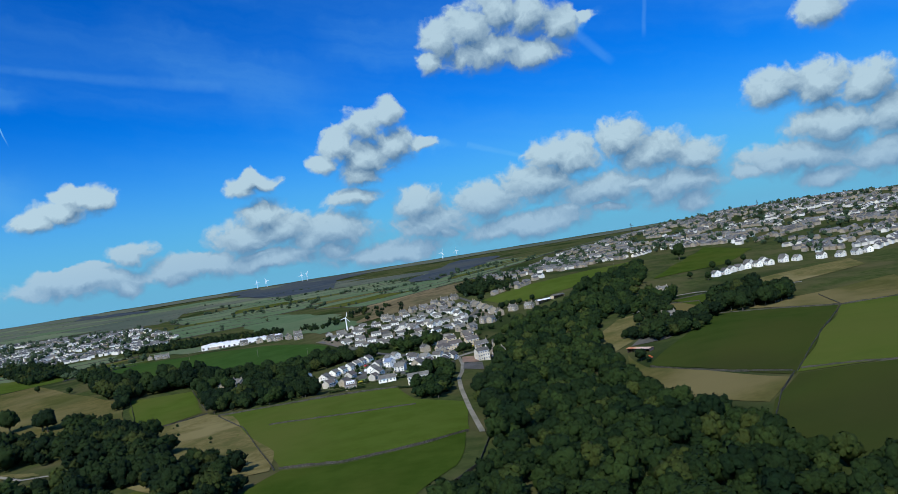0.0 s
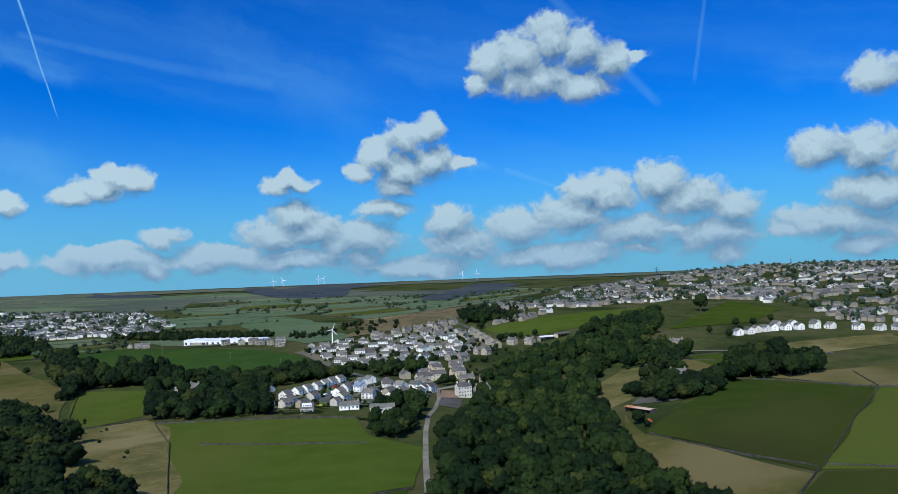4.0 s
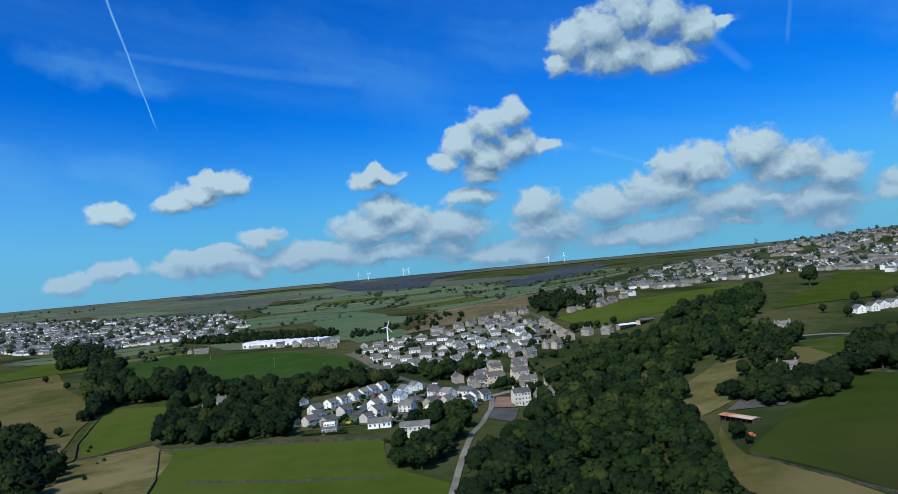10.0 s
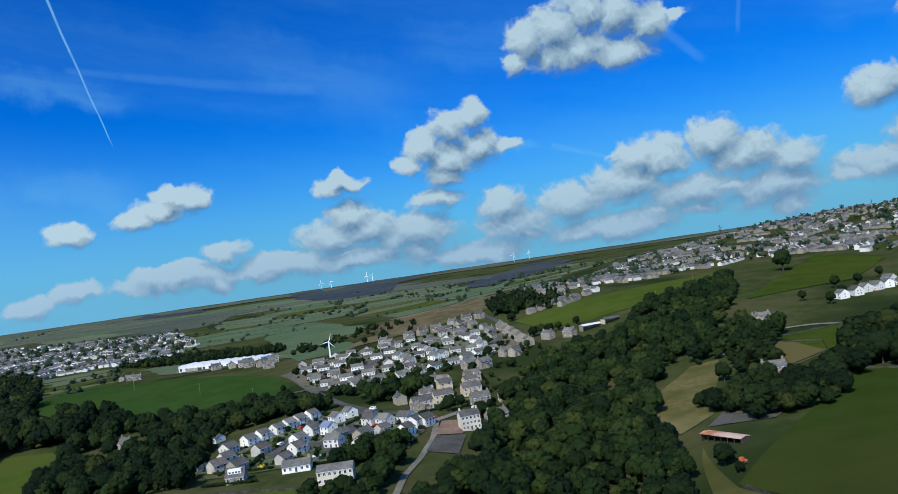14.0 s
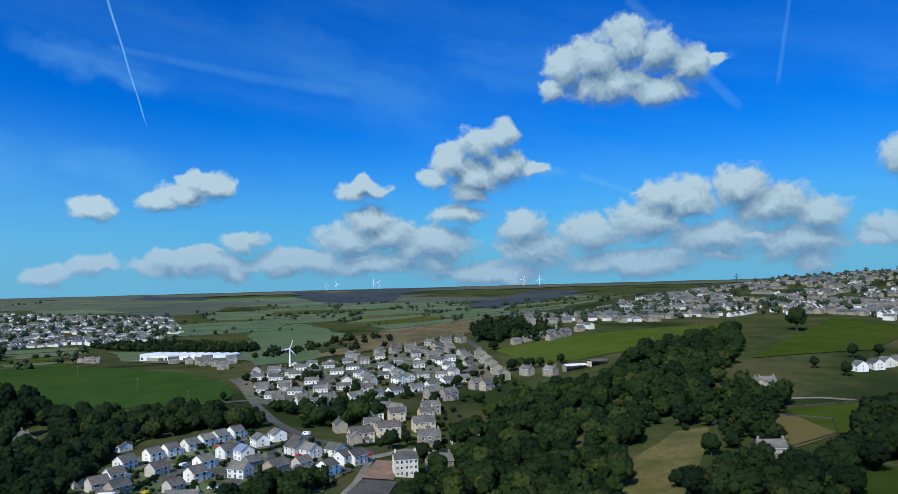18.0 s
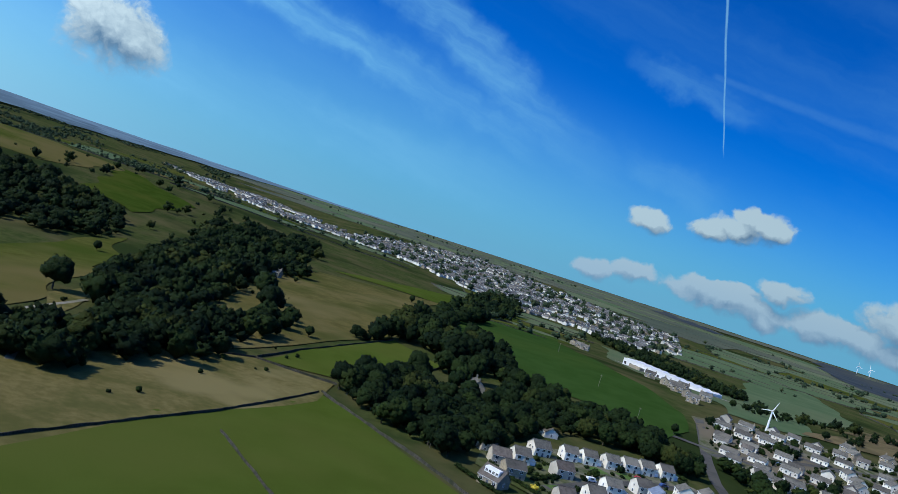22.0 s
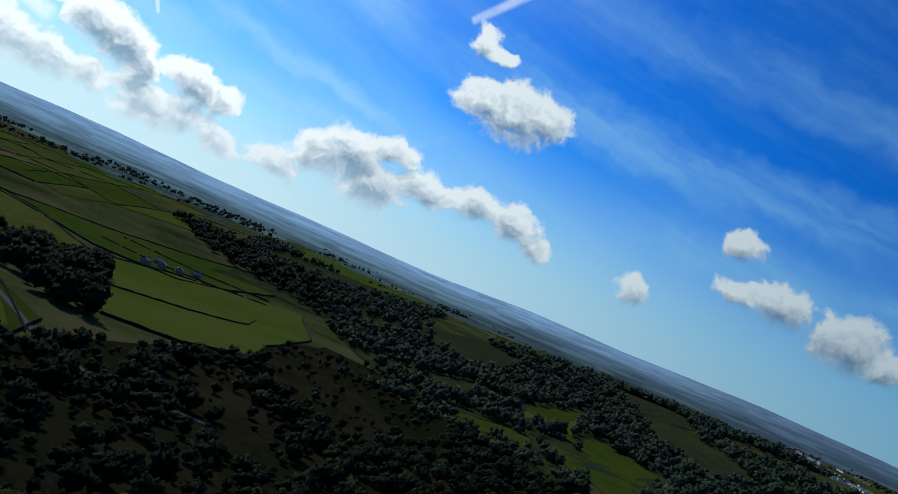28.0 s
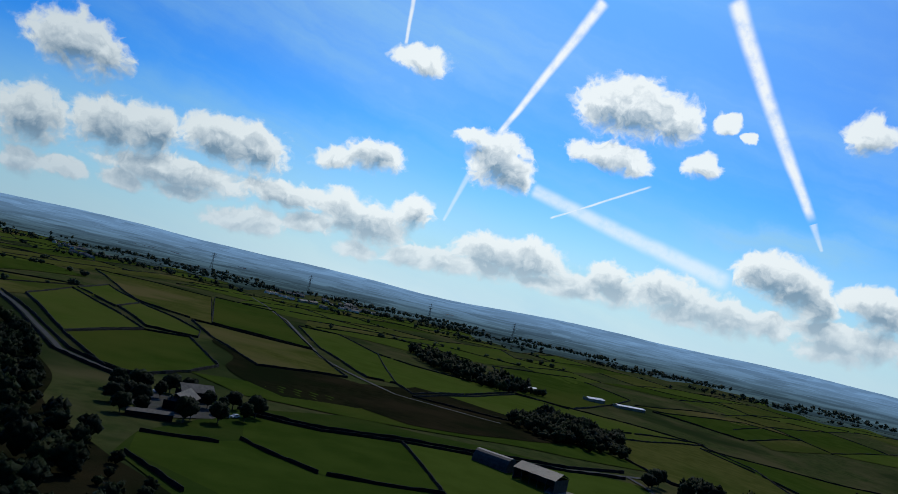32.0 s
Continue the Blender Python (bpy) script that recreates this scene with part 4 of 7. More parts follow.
def plant(x, y, kind=None, size=1.0, label="", group=""):
    t = copy_thing(TREES[kind if kind is not None else rng.randrange(5)], pose(x, y, float(height(x, y)) - 0.1, 0, 0, rng.uniform(0, 360)) @ Matrix.Scale(size, 4))
    t.scale = (size * rng.uniform(0.92, 1.08), size * rng.uniform(0.92, 1.08), size * rng.uniform(0.9, 1.1))
    if label or group:
        tagged(t, label, group=group)
    return t


def wood(points, spacing, size, label, dark=False, far=False, keep=1.0, name="woodland", wobble=0.3, mat=None, near=False, clumps=-9.0):
    """A stand of many crowns as one mass, too many to count."""
    crowns = FAR_CROWNS if far else WOOD_CROWNS if near else MID_CROWNS
    x0, x1 = min(p[0] for p in points), max(p[0] for p in points)
    y0, y1 = min(p[1] for p in points), max(p[1] for p in points)
    spots = []
    for px in np.arange(x0, x1, spacing):
        for py in np.arange(y0, y1, spacing):
            x, y = px + rng.uniform(-0.48, 0.48) * spacing, py + rng.uniform(-0.48, 0.48) * spacing
            if rng.random() > keep or not contains(points, x, y) or any(contains(c, x, y) for c in CLEARINGS):
                continue
            if math.sin(x / 83 + 1.7 * math.sin(y / 61)) + math.sin(y / 47 + 1.4 * math.sin(x / 110)) * 0.8 < clumps:
                continue
            s = size * (rng.uniform(1 - wobble, 1 + wobble) if rng.random() < 0.82 else rng.uniform(0.45, 0.7))
            spots.append((x, y, s, rng.uniform(0.8, 1.25)))
    if not spots:
        return None
    v, q, n, tone = stand(crowns, spots)
    return tagged(new(name, from_arrays(name, v, q, M[mat or ("leaf_dark" if dark else "leaf")], normals=n, tone=tone)), label, "trees", kind="stuff")


BROOK_WOOD = [(62, 830), (118, 838), (150, 925), (206, 984), (265, 1095), (250, 1040), (236, 950), (196, 840), (160, 745), (126, 712), (108, 648), (104, 600), (108, 550), (98, 480), (103, 425), (125, 344), (118, 290), (142, 255), (150, 180), (60, 160), (-25, 262), (8, 330), (9, 400), (4, 474), (6, 520), (18, 560), (24, 620), (30, 700), (26, 742)]
wood(BROOK_WOOD, 8.8, 5.1, "dense mixed broadleaf wood filling the brook valley", near=True)
# belts and copses round the village
wood([(-196, 586), (-240, 680), (-206, 672), (-178, 700), (-235, 735), (-230, 760), (-207, 752), (-156, 758), (-112, 735), (-80, 722), (-95, 712), (-125, 704), (-150, 690), (-128, 640), (-112, 570), (-150, 578)], 8.0, 4.7, "belt of dark broadleaf trees behind the village", dark=True, near=True)
wood([(-300, 655), (-330, 720), (-385, 800), (-480, 960), (-460, 980), (-390, 850), (-335, 800), (-299, 794), (-249, 780), (-236, 740), (-220, 704), (-248, 700), (-262, 728), (-318, 732)], 10.0, 7.0, "curving belt of dark broadleaf trees", dark=True, near=True)
wood([(-828, 1373), (-883, 1522), (-660, 1269), (-560, 1110), (-600, 1060), (-700, 1200)], 11, 6.5, "dark copse on the skyline of the pasture", dark=True, far=True)
wood([(-52, 548), (-42, 590), (-16, 632), (-13, 560), (-11, 507), (-19, 492), (-39, 502)], 7.0, 4.0, "small copse beside the lane", near=True)
wood([(210, 648), (226, 695), (262, 735), (298, 690), (284, 654), (258, 630), (231, 630)], 9, 6.8, "dense dark copse above the pasture", dark=True, near=True)
wood([(142, 582), (176, 580), (216, 640), (206, 662), (186, 636), (158, 632), (128, 622)], 7.6, 5.0, "trees round the stone barn", dark=True, near=True)
wood([(160, 668), (186, 668), (196, 700), (178, 716), (158, 700)], 8, 5.0, "dark trees between barn and paddock", dark=True)
wood([(140, 704), (200, 726), (214, 764), (196, 800), (164, 748)], 7.6, 5.2, "trees along the lane to the stone house")
wood([(-342, 652), (-312, 645), (-205, 483), (-167, 406), (-191, 400), (-250, 470), (-300, 560)], 10.0, 6.0, "rough line of dark trees along a ditch", dark=True, keep=0.8)
wood([(-160, 400), (-162, 432), (-145, 424), (-114, 378), (-140, 376)], 7, 4.0, "dark clump of trees in the dry field", dark=True)
wood([(-209, 300), (-226, 345), (-252, 392), (-200, 424), (-170, 420), (-152, 384), (-112, 358), (-104, 345), (-140, 290)], 8.4, 5.2, "dark wood on a shaded slope", dark=True, near=True)
wood([(-257, 499), (-280, 567), (-224, 544), (-208, 494), (-172, 452), (-190, 440)], 9.5, 6.2, "band of dark trees below the dry field", dark=True)
wood([(-415, 565), (-570, 670), (-630, 756), (-620, 840), (-540, 790), (-500, 725), (-377, 620), (-278, 539), (-250, 502), (-330, 520)], 10.5, 7.0, "band of dark trees climbing the hollow", dark=True)
wood([(-580, 690), (-760, 790), (-860, 934), (-840, 1010), (-740, 950), (-610, 800)], 11, 7.0, "dark wood round a stone cottage", dark=True, keep=0.7)
wood([(-564, 440), (-754, 510), (-938, 600), (-837, 662), (-725, 676), (-600, 640), (-525, 572), (-597, 553), (-556, 503), (-420, 457), (-359, 428)], 11.0, 6.6, "dense wood on the flank of the ridge", dark=True, keep=0.85)
wood([(-915, -606), (-1007, -450), (-944, -251), (-792, -204), (-802, -284), (-788, -378)], 13, 6.5, "dark wooded bluff beyond the strip fields", far=True, dark=True, keep=0.85)
wood([(-1128, 8), (-1166, 240), (-1157, 417), (-1010, 500), (-800, 420), (-588, 440), (-511, 378), (-595, 280), (-700, 240), (-619, 200), (-850, 60)], 11.5, 6.4, "mixed wood on the slopes of the gorge", far=True, keep=0.72, mat="hazy_leaf", clumps=-0.75)
wood([(-240, 300), (-230, 440), (-300, 440), (-500, 500), (-560, 400), (-520, 250), (-480, 250), (-350, 280)], 17, 6.2, "scattered parkland trees and thorn bushes", keep=0.42, wobble=0.5, name="scattered_trees")
wood([(-594, 61), (-766, -159), (-1000, -190), (-1400, -30), (-2059, 100), (-2300, 330), (-1400, 420), (-1150, 200), (-1128, 0), (-700, 140)], 14, 7.2, "wide wooded gorge in the south-west", mat="hazy_leaf", far=True, keep=0.85, clumps=-0.6)
wood([(-470, 60), (-594, 61), (-700, 140), (-640, 240), (-522, 246), (-500, 160)], 10, 4.6, "wooded bank of the gorge", far=True, keep=0.5, mat="hazy_leaf")
# dark ground laid below the gorge trees so the crowns read as one mass
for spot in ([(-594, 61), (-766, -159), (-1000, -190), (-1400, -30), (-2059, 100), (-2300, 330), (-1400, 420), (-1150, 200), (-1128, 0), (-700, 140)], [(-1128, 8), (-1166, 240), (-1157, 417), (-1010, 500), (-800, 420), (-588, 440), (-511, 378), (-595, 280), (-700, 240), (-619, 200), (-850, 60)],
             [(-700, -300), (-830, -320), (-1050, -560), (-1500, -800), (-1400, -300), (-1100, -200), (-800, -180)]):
    patch("undergrowth", spot, "undergrowth", "dark green ground under the gorge trees", "undergrowth", 0.12, 14, 8)
HEATH = [(-1240, 560), (-996, 614), (-800, 523), (-606, 449), (-640, 425), (-705, 432), (-854, 428), (-1180, 440)]
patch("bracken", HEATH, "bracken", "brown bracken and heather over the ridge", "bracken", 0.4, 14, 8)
wood(HEATH, 13, 4.4, "thorn scrub and small oaks over the ridge", dark=True, far=True, keep=0.5, wobble=0.6, name="thorn_scrub")
wood([(-1060, 640), (-900, 700), (-760, 690), (-640, 690), (-600, 760), (-760, 900), (-1000, 980), (-1250, 860)], 26, 4.6, "scattered dark trees along the ridge pastures", dark=True, far=True, keep=0.4, wobble=0.6, name="scattered_trees")
wood([(-523, 412), (-526, 436), (-433, 446), (-376, 450), (-298, 443), (-258, 428), (-322, 408), (-339, 398)], 10.0, 6.0, "dark trees along the floor of the hollow", dark=True, keep=0.75)
wood([(-640, 690), (-500, 600), (-330, 500), (-260, 460), (-240, 400), (-150, 460), (-230, 580), (-430, 720), (-600, 830)], 24, 1.6, "low thorn bushes over dry meadows", dark=True, keep=0.5, wobble=0.6, name="thorn_bushes")
SHADY_BANK = [(-55, 118), (-92, 138), (-168, 122), (-182, 124), (-273, 92), (-290, 92), (-362, 92), (-470, 62), (-540, 110), (-500, 240), (-300, 330), (-140, 300), (-60, 230), (20, 130), (120, -180), (108, -215), (60, -110), (30, -10), (-5, 60), (-28, 88)]
BARE = [[(-475, 6), (-640, -8), (-566, 130), (-393, 195), (-295, 186), (-316, 130)], [(-238, 144), (-282, 137), (-233, 205), (-195, 222), (-194, 199)]]
CLEARINGS += BARE
wood(SHADY_BANK, 6.4, 3.0, "bracken bank grown over with dark thorn trees", dark=True, keep=0.66, wobble=0.6, name="thorn_scrub")
CLEARINGS = [c for c in CLEARINGS if c not in BARE]
for spot in BARE:
    wood(spot, 9, 2.0, "low dark bushes scattered over bracken", dark=True, keep=0.3, wobble=0.6, name="thorn_bushes")
wood([(-274, -74), (-304, -76), (-394, -104), (-324, -10), (-250, 72), (-233, 67), (-236, 20), (-250, -50)], 7.6, 5.4, "clump of tall dark trees beside the lane", dark=True)
wood([(-272, -298), (-325, -270), (-280, -160), (-220, -150), (-205, -190)], 8, 5.0, "dark copse round a cottage", dark=True)
wood([(-211, -631), (-258, -613), (-345, -470), (-308, -453), (-270, -420), (-206, -500)], 10, 5.5, "dark belt of trees between strip fields", dark=True, far=True)
wood([(-700, -300), (-830, -320), (-1050, -560), (-1500, -800), (-1400, -300), (-1100, -200), (-800, -180)], 14, 6.2, "hanging wood at the mouth of the gorge", mat="hazy_leaf", far=True, keep=0.85, clumps=-0.3)
wood([(-626, 1412), (-503, 1470), (-290, 1265), (-280, 1205), (-504, 1316)], 9, 5, "straight belt of dark conifers behind the works", dark=True, far=True)
wood([(-5, 1104), (43, 1106), (80, 1050), (70, 1008), (10, 1025)], 8, 5.5, "dark row of trees above the village", dark=True, far=True)
wood([(-190, 1000), (-240, 1150), (-150, 1180), (-60, 1030), (-110, 985)], 16, 4.0, "thorn scrub on the flank of the knoll", dark=True, far=True, keep=0.5)


def singles(points, count, size, kinds, label, group):
    """Trees that stand out one by one along the edge of a stand."""
    x0, x1 = min(p[0] for p in points), max(p[0] for p in points)
    y0, y1 = min(p[1] for p in points), max(p[1] for p in points)
    made = 0
    while made < count:
        x, y = rng.uniform(x0, x1), rng.uniform(y0, y1)
        if contains(points, x, y) and not any(contains(c, x, y) for c in CLEARINGS):
            plant(x, y, rng.choice(kinds), size * rng.uniform(0.75, 1.2), label, group)
            made += 1


singles([(-196, 584), (-238, 670), (-225, 676), (-186, 600), (-150, 592), (-114, 588), (-112, 570), (-150, 576)], 34, 1.05, (0, 1, 2), "dark broadleaf tree at the edge of the belt", "belt trees")
singles([(-240, 735), (-232, 752), (-156, 752), (-112, 732), (-80, 720), (-96, 710), (-130, 706), (-160, 730)], 36, 1.0, (0, 1, 2), "dark broadleaf tree behind the village street", "belt trees")
singles([(-50, 546), (-40, 588), (-18, 628), (-14, 560), (-12, 507), (-20, 494), (-38, 504)], 22, 0.85, (0, 3, 4), "mid-green tree in the lane-side copse", "copse trees")
singles([(8, 400), (4, 474), (6, 520), (18, 560), (24, 620), (34, 620), (28, 540), (18, 470), (22, 400)], 30, 1.05, (0, 2, 4), "tall broadleaf tree at the edge of the wood", "wood-edge trees")
singles([(100, 480), (106, 540), (104, 600), (112, 655), (100, 650), (92, 590), (94, 520), (90, 470)], 20, 1.0, (0, 2, 4), "tall broadleaf tree beside the dry bank", "wood-edge trees")
singles([(210, 640), (226, 628), (258, 628), (284, 650), (270, 650), (230, 640)], 14, 1.15, (2, 4), "tall dark tree above the pasture", "copse trees")


def lonely(points, size, kind, label, group=""):
    for x, y in points:
        plant(x, y, kind, size * rng.uniform(0.9, 1.1), label, group)


lonely([(50, 908), (57, 912), (64, 909), (72, 914), (80, 912), (88, 917)], 0.8, None, "leafy tree below the long green field", "field-edge trees")
lonely([(310, 1060)], 1.5, 2, "lone round tree on a green slope")
lonely([(-398, 664), (-362, 650), (-352, 640), (-348, 508)], 1.5, 2, "lone round tree in a dry meadow")
lonely([(-430, 835), (-500, 900), (-470, 640), (-510, 586), (-300, 640), (-290, 600)], 0.9, 1, "dark round tree in rough pasture")
lonely([(-215, 560), (-228, 545), (-190, 470), (-165, 480), (-200, 520), (-245, 590), (-250, 600)], 0.45, 3, "small thorn bush in dry grass", "thorn bushes")
lonely([(133, 610), (128, 628), (150, 660), (160, 640), (186, 612), (178, 600), (196, 626), (120, 540), (123, 530)], 0.75, None, "leafy tree beside the stone barn", "trees round the barn")
lonely([(-216, 690), (-208, 676), (-190, 668), (-172, 650), (-230, 700), (-186, 690), (-160, 668)], 1.1, 0, "yellowish-green garden tree beside the old farmhouse", "farmhouse trees")
lonely([(10, -22), (0, -22), (14, -52), (-34, -56), (-44, -46), (-30, -20), (-14, -62), (-6, -66), (8, -64), (-18, -10), (4, -6)], 0.7, 2, "dark tree sheltering the farm", "farm trees")
lonely([(4, -60), (-4, -48), (-24, -46), (-30, -40), (-20, -18), (6, -30), (-40, -34), (-2, -12), (12, -40)], 0.85, 1, "dark tree sheltering the farm", "farm trees")
lonely([(-262, -92), (-254, -84), (-246, -74), (-285, -95)], 0.75, 2, "dark tree beside the lane", "lane trees")
lonely([(28, 730), (22, 690), (36, 690), (18, 668), (30, 640), (4, 700), (-2, 690)], 0.8, None, "garden tree at the wood's edge", "garden trees")
lonely([(-52, 728), (-44, 742), (-36, 752), (-60, 740), (-30, 742), (-68, 755), (-24, 756), (-48, 760)], 1.05, 0, "spreading green tree above the village street", "village trees")
lonely([(-86, 600), (-80, 603), (-66, 600), (-48, 600), (-30, 602), (-20, 612), (-100, 640), (-96, 650), (-60, 640), (-44, 640), (-30, 640), (-24, 676), (-50, 656), (-94, 628), (-104, 604)], 0.42, 3, "clipped garden shrub in full leaf", "garden shrubs")
lonely([(12, 868), (18, 880), (10, 905), (40, 860), (44, 870), (-140, 800), (-130, 850), (-90, 905), (-20, 900), (-60, 930), (-8, 960), (30, 990)], 0.7, None, "dark tree between village houses", "village trees")
lonely([(-118, 990), (-100, 985), (-172, 1000), (-190, 985)], 0.8, 1, "round dark tree beside the turbine")
lonely([(290, 860), (300, 900), (270, 830), (320, 905), (350, 935), (260, 860)], 1.0, 1, "dark tree below the new houses")

# ------------------------------------------------------------------ houses
def part(name, bm, mat, parent, label="", at=None):
    """Links a bmesh as one mesh under a thing or a part."""
    me = bpy.data.meshes.new(name)
    bmesh.ops.recalc_face_normals(bm, faces=bm.faces)
    bm.to_mesh(me)
    bm.free()
    for one in mat if isinstance(mat, (list, tuple)) else [mat]:
        me.materials.append(M[one])
    ob = new(name, me)
    ob.parent = parent
    if at is not None:
        ob.matrix_basis = at
    if label:
        ob["label"] = label
    return ob


def box(bm, x0, x1, y0, y1, z0, z1, slot=0):
    v = [bm.verts.new(p) for p in ((x0, y0, z0), (x1, y0, z0), (x1, y1, z0), (x0, y1, z0), (x0, y0, z1), (x1, y0, z1), (x1, y1, z1), (x0, y1, z1))]
    for f in ((3, 2, 1, 0), (4, 5, 6, 7), (0, 1, 5, 4), (1, 2, 6, 5), (2, 3, 7, 6), (3, 0, 4, 7)):
        bm.faces.new([v[i] for i in f]).material_index = slot
    return v


def solid(bm, ring, push):
    """A slab from a ring of corners and a thickness vector."""
    a = [bm.verts.new(p) for p in ring]
    b = [bm.verts.new(Vector(p) + Vector(push)) for p in ring]
    bm.faces.new(a[::-1])
    bm.faces.new(b)
    for i in range(len(a)):
        j = (i + 1) % len(a)
        bm.faces.new((a[i], a[j], b[j], b[i]))


WINDOW_SHAPES = {}


def window_meshes(w, h):
    if (w, h) not in WINDOW_SHAPES:
        bm = bmesh.new()
        t = 0.09
        box(bm, -w / 2 - t, w / 2 + t, -0.09, 0.05, -h / 2 - t, -h / 2)
        box(bm, -w / 2 - t, w / 2 + t, -0.07, 0.05, h / 2, h / 2 + t)
        box(bm, -w / 2 - t, -w / 2, -0.07, 0.05, -h / 2, h / 2)
        box(bm, w / 2, w / 2 + t, -0.07, 0.05, -h / 2, h / 2)
        box(bm, -0.03, 0.03, -0.05, 0.05, -h / 2, h / 2)
        frame_me = bpy.data.meshes.new("window")
        bm.to_mesh(frame_me)
        bm.free()
        frame_me.materials.append(M["white_paint"])
        bm = bmesh.new()
        box(bm, -w / 2, w / 2, -0.02, 0.02, -h / 2, h / 2)
        pane_me = bpy.data.meshes.new("pane")
        bm.to_mesh(pane_me)
        bm.free()
        pane_me.materials.append(M["glass"])
        WINDOW_SHAPES[(w, h)] = (frame_me, pane_me)
    return WINDOW_SHAPES[(w, h)]


def window(parent, x, y, z, turn, w, h):
    f, p = window_meshes(w, h)
    frame_ob, pane = new("window", f), new("pane", p)
    frame_ob.parent, pane.parent = parent, frame_ob
    frame_ob.matrix_basis = pose(x, y, z, 0, 0, turn)


def house(w, d, eaves, rise, wall, roof, label, front=3, storeys=2, chimneys=1, porch=False, gable_windows=1, hip=False, dormer=False, garage=False, rear=True):
    """A house with its ridge along x and its front towards -y."""
    top = new("house")
    tagged(top, label, "house")
    x, y = w / 2, d / 2
    bm = bmesh.new()
    low, high = [], []
    pts = [(-x, -y), (x, -y), (x, y), (-x, y)]
    a = [bm.verts.new((px, py, -2.0)) for px, py in pts]
    b = [bm.verts.new((px, py, eaves)) for px, py in pts]
    for i in range(4):
        bm.faces.new((a[i], a[(i + 1) % 4], b[(i + 1) % 4], b[i]))
    if not hip:
        for s, (i, j) in ((-1, (3, 0)), (1, (1, 2))):
            bm.faces.new((b[i], b[j], bm.verts.new((s * x, 0, eaves + rise))))
    part("wall", bm, wall, top)
    over, thick = 0.35, 0.18
    bm = bmesh.new()
    drop = over * rise / y
    inset = y if hip else -0.3
    e, r = eaves - drop, eaves + rise
    if hip:
        solid(bm, [(-x - over, -y - over, e), (x + over, -y - over, e), (x - inset, 0, r), (-x + inset, 0, r)], (0, 0, thick))
        solid(bm, [(x + over, y + over, e), (-x - over, y + over, e), (-x + inset, 0, r), (x - inset, 0, r)], (0, 0, thick))
        solid(bm, [(x + over, -y - over, e), (x + over, y + over, e), (x - inset, 0, r)], (0, 0, thick))
        solid(bm, [(-x - over, y + over, e), (-x - over, -y - over, e), (-x + inset, 0, r)], (0, 0, thick))
    else:
        solid(bm, [(-x - 0.3, -y - over, e), (x + 0.3, -y - over, e), (x + 0.3, 0, r), (-x - 0.3, 0, r)], (0, 0, thick))
        solid(bm, [(x + 0.3, y + over, e), (-x - 0.3, y + over, e), (-x - 0.3, 0, r), (x + 0.3, 0, r)], (0, 0, thick))
        box(bm, -x - 0.3, x + 0.3, -0.13, 0.13, r + 0.08, r + 0.3)
    part("roof", bm, roof, top)
    for side in (-1, 1):
        bm = bmesh.new()
        box(bm, -x, x, side * (y + 0.36) - 0.06, side * (y + 0.36) + 0.06, e - 0.02, e + 0.1)
        part("gutter", bm, "white_paint", top)
    step = eaves / storeys
    for s in range(storeys):
        z = step * s + step * 0.56
        for i in range(front):
            px = -x + w * (i + 0.5) / front
            if s == 0 and i == front // 2:
                continue
            window(top, px, -y - 0.02, z, 0, 1.3 if front < 4 else 1.0, 1.25)
        for i in range(max(2, front - 1) if rear else 0):
            window(top, -x + w * (i + 0.5) / max(2, front - 1), y + 0.02, z, 180, 1.1, 1.15)
        for i in range(gable_windows):
            for side, turn in ((-1, -90), (1, 90)):
                window(top, side * (x + 0.02), (i - (gable_windows - 1) / 2) * 2.4, z, turn, 0.9, 1.15)
    bm = bmesh.new()
    px = -x + w * (front // 2 + 0.5) / front
    box(bm, px - 0.48, px + 0.48, -y - 0.06, -y + 0.04, 0.0, 2.05)
    part("door", bm, "door_paint", top)
    for i in range(chimneys):
        bm = bmesh.new()
        cx = (x - 0.7) * (1 if i == 0 else -1)
        box(bm, cx - 0.45, cx + 0.45, -0.35, 0.35, eaves + rise * 0.55, eaves + rise + 1.1)
        box(bm, cx - 0.52, cx + 0.52, -0.42, 0.42, eaves + rise + 1.1, eaves + rise + 1.25)
        for q in (-0.22, 0.22):
            bmesh.ops.create_cone(bm, cap_ends=True, segments=8, radius1=0.13, radius2=0.1, depth=0.45, matrix=Matrix.Translation((cx + q, 0, eaves + rise + 1.45)))
        part("chimney", bm, wall if wall != "render_white" else "stone_wall", top)
    if porch:
        bm = bmesh.new()
        box(bm, px - 1.2, px + 1.2, -y - 1.5, -y - 0.01, -0.5, 2.3)
        part("porch", bm, wall, top)
        bm = bmesh.new()
        solid(bm, [(px - 1.4, -y - 1.75, 2.25), (px + 1.4, -y - 1.75, 2.25), (px + 1.4, -y, 3.2), (px - 1.4, -y, 3.2)], (0, 0, 0.14))
        part("porch_roof", bm, roof, top)
    if dormer:
        bm = bmesh.new()
        box(bm, -x * 0.72, x * 0.72, -y * 0.72, -0.1, eaves + 0.4, eaves + rise - 0.25)
        part("dormer", bm, "white_paint", top, "wide white flat-roofed dormer")
        for i in range(4):
            window(top, -x * 0.5 + i * x * 0.34, -y * 0.72 - 0.02, eaves + rise * 0.55, 0, 0.9, 0.9)
    if garage:
        bm = bmesh.new()
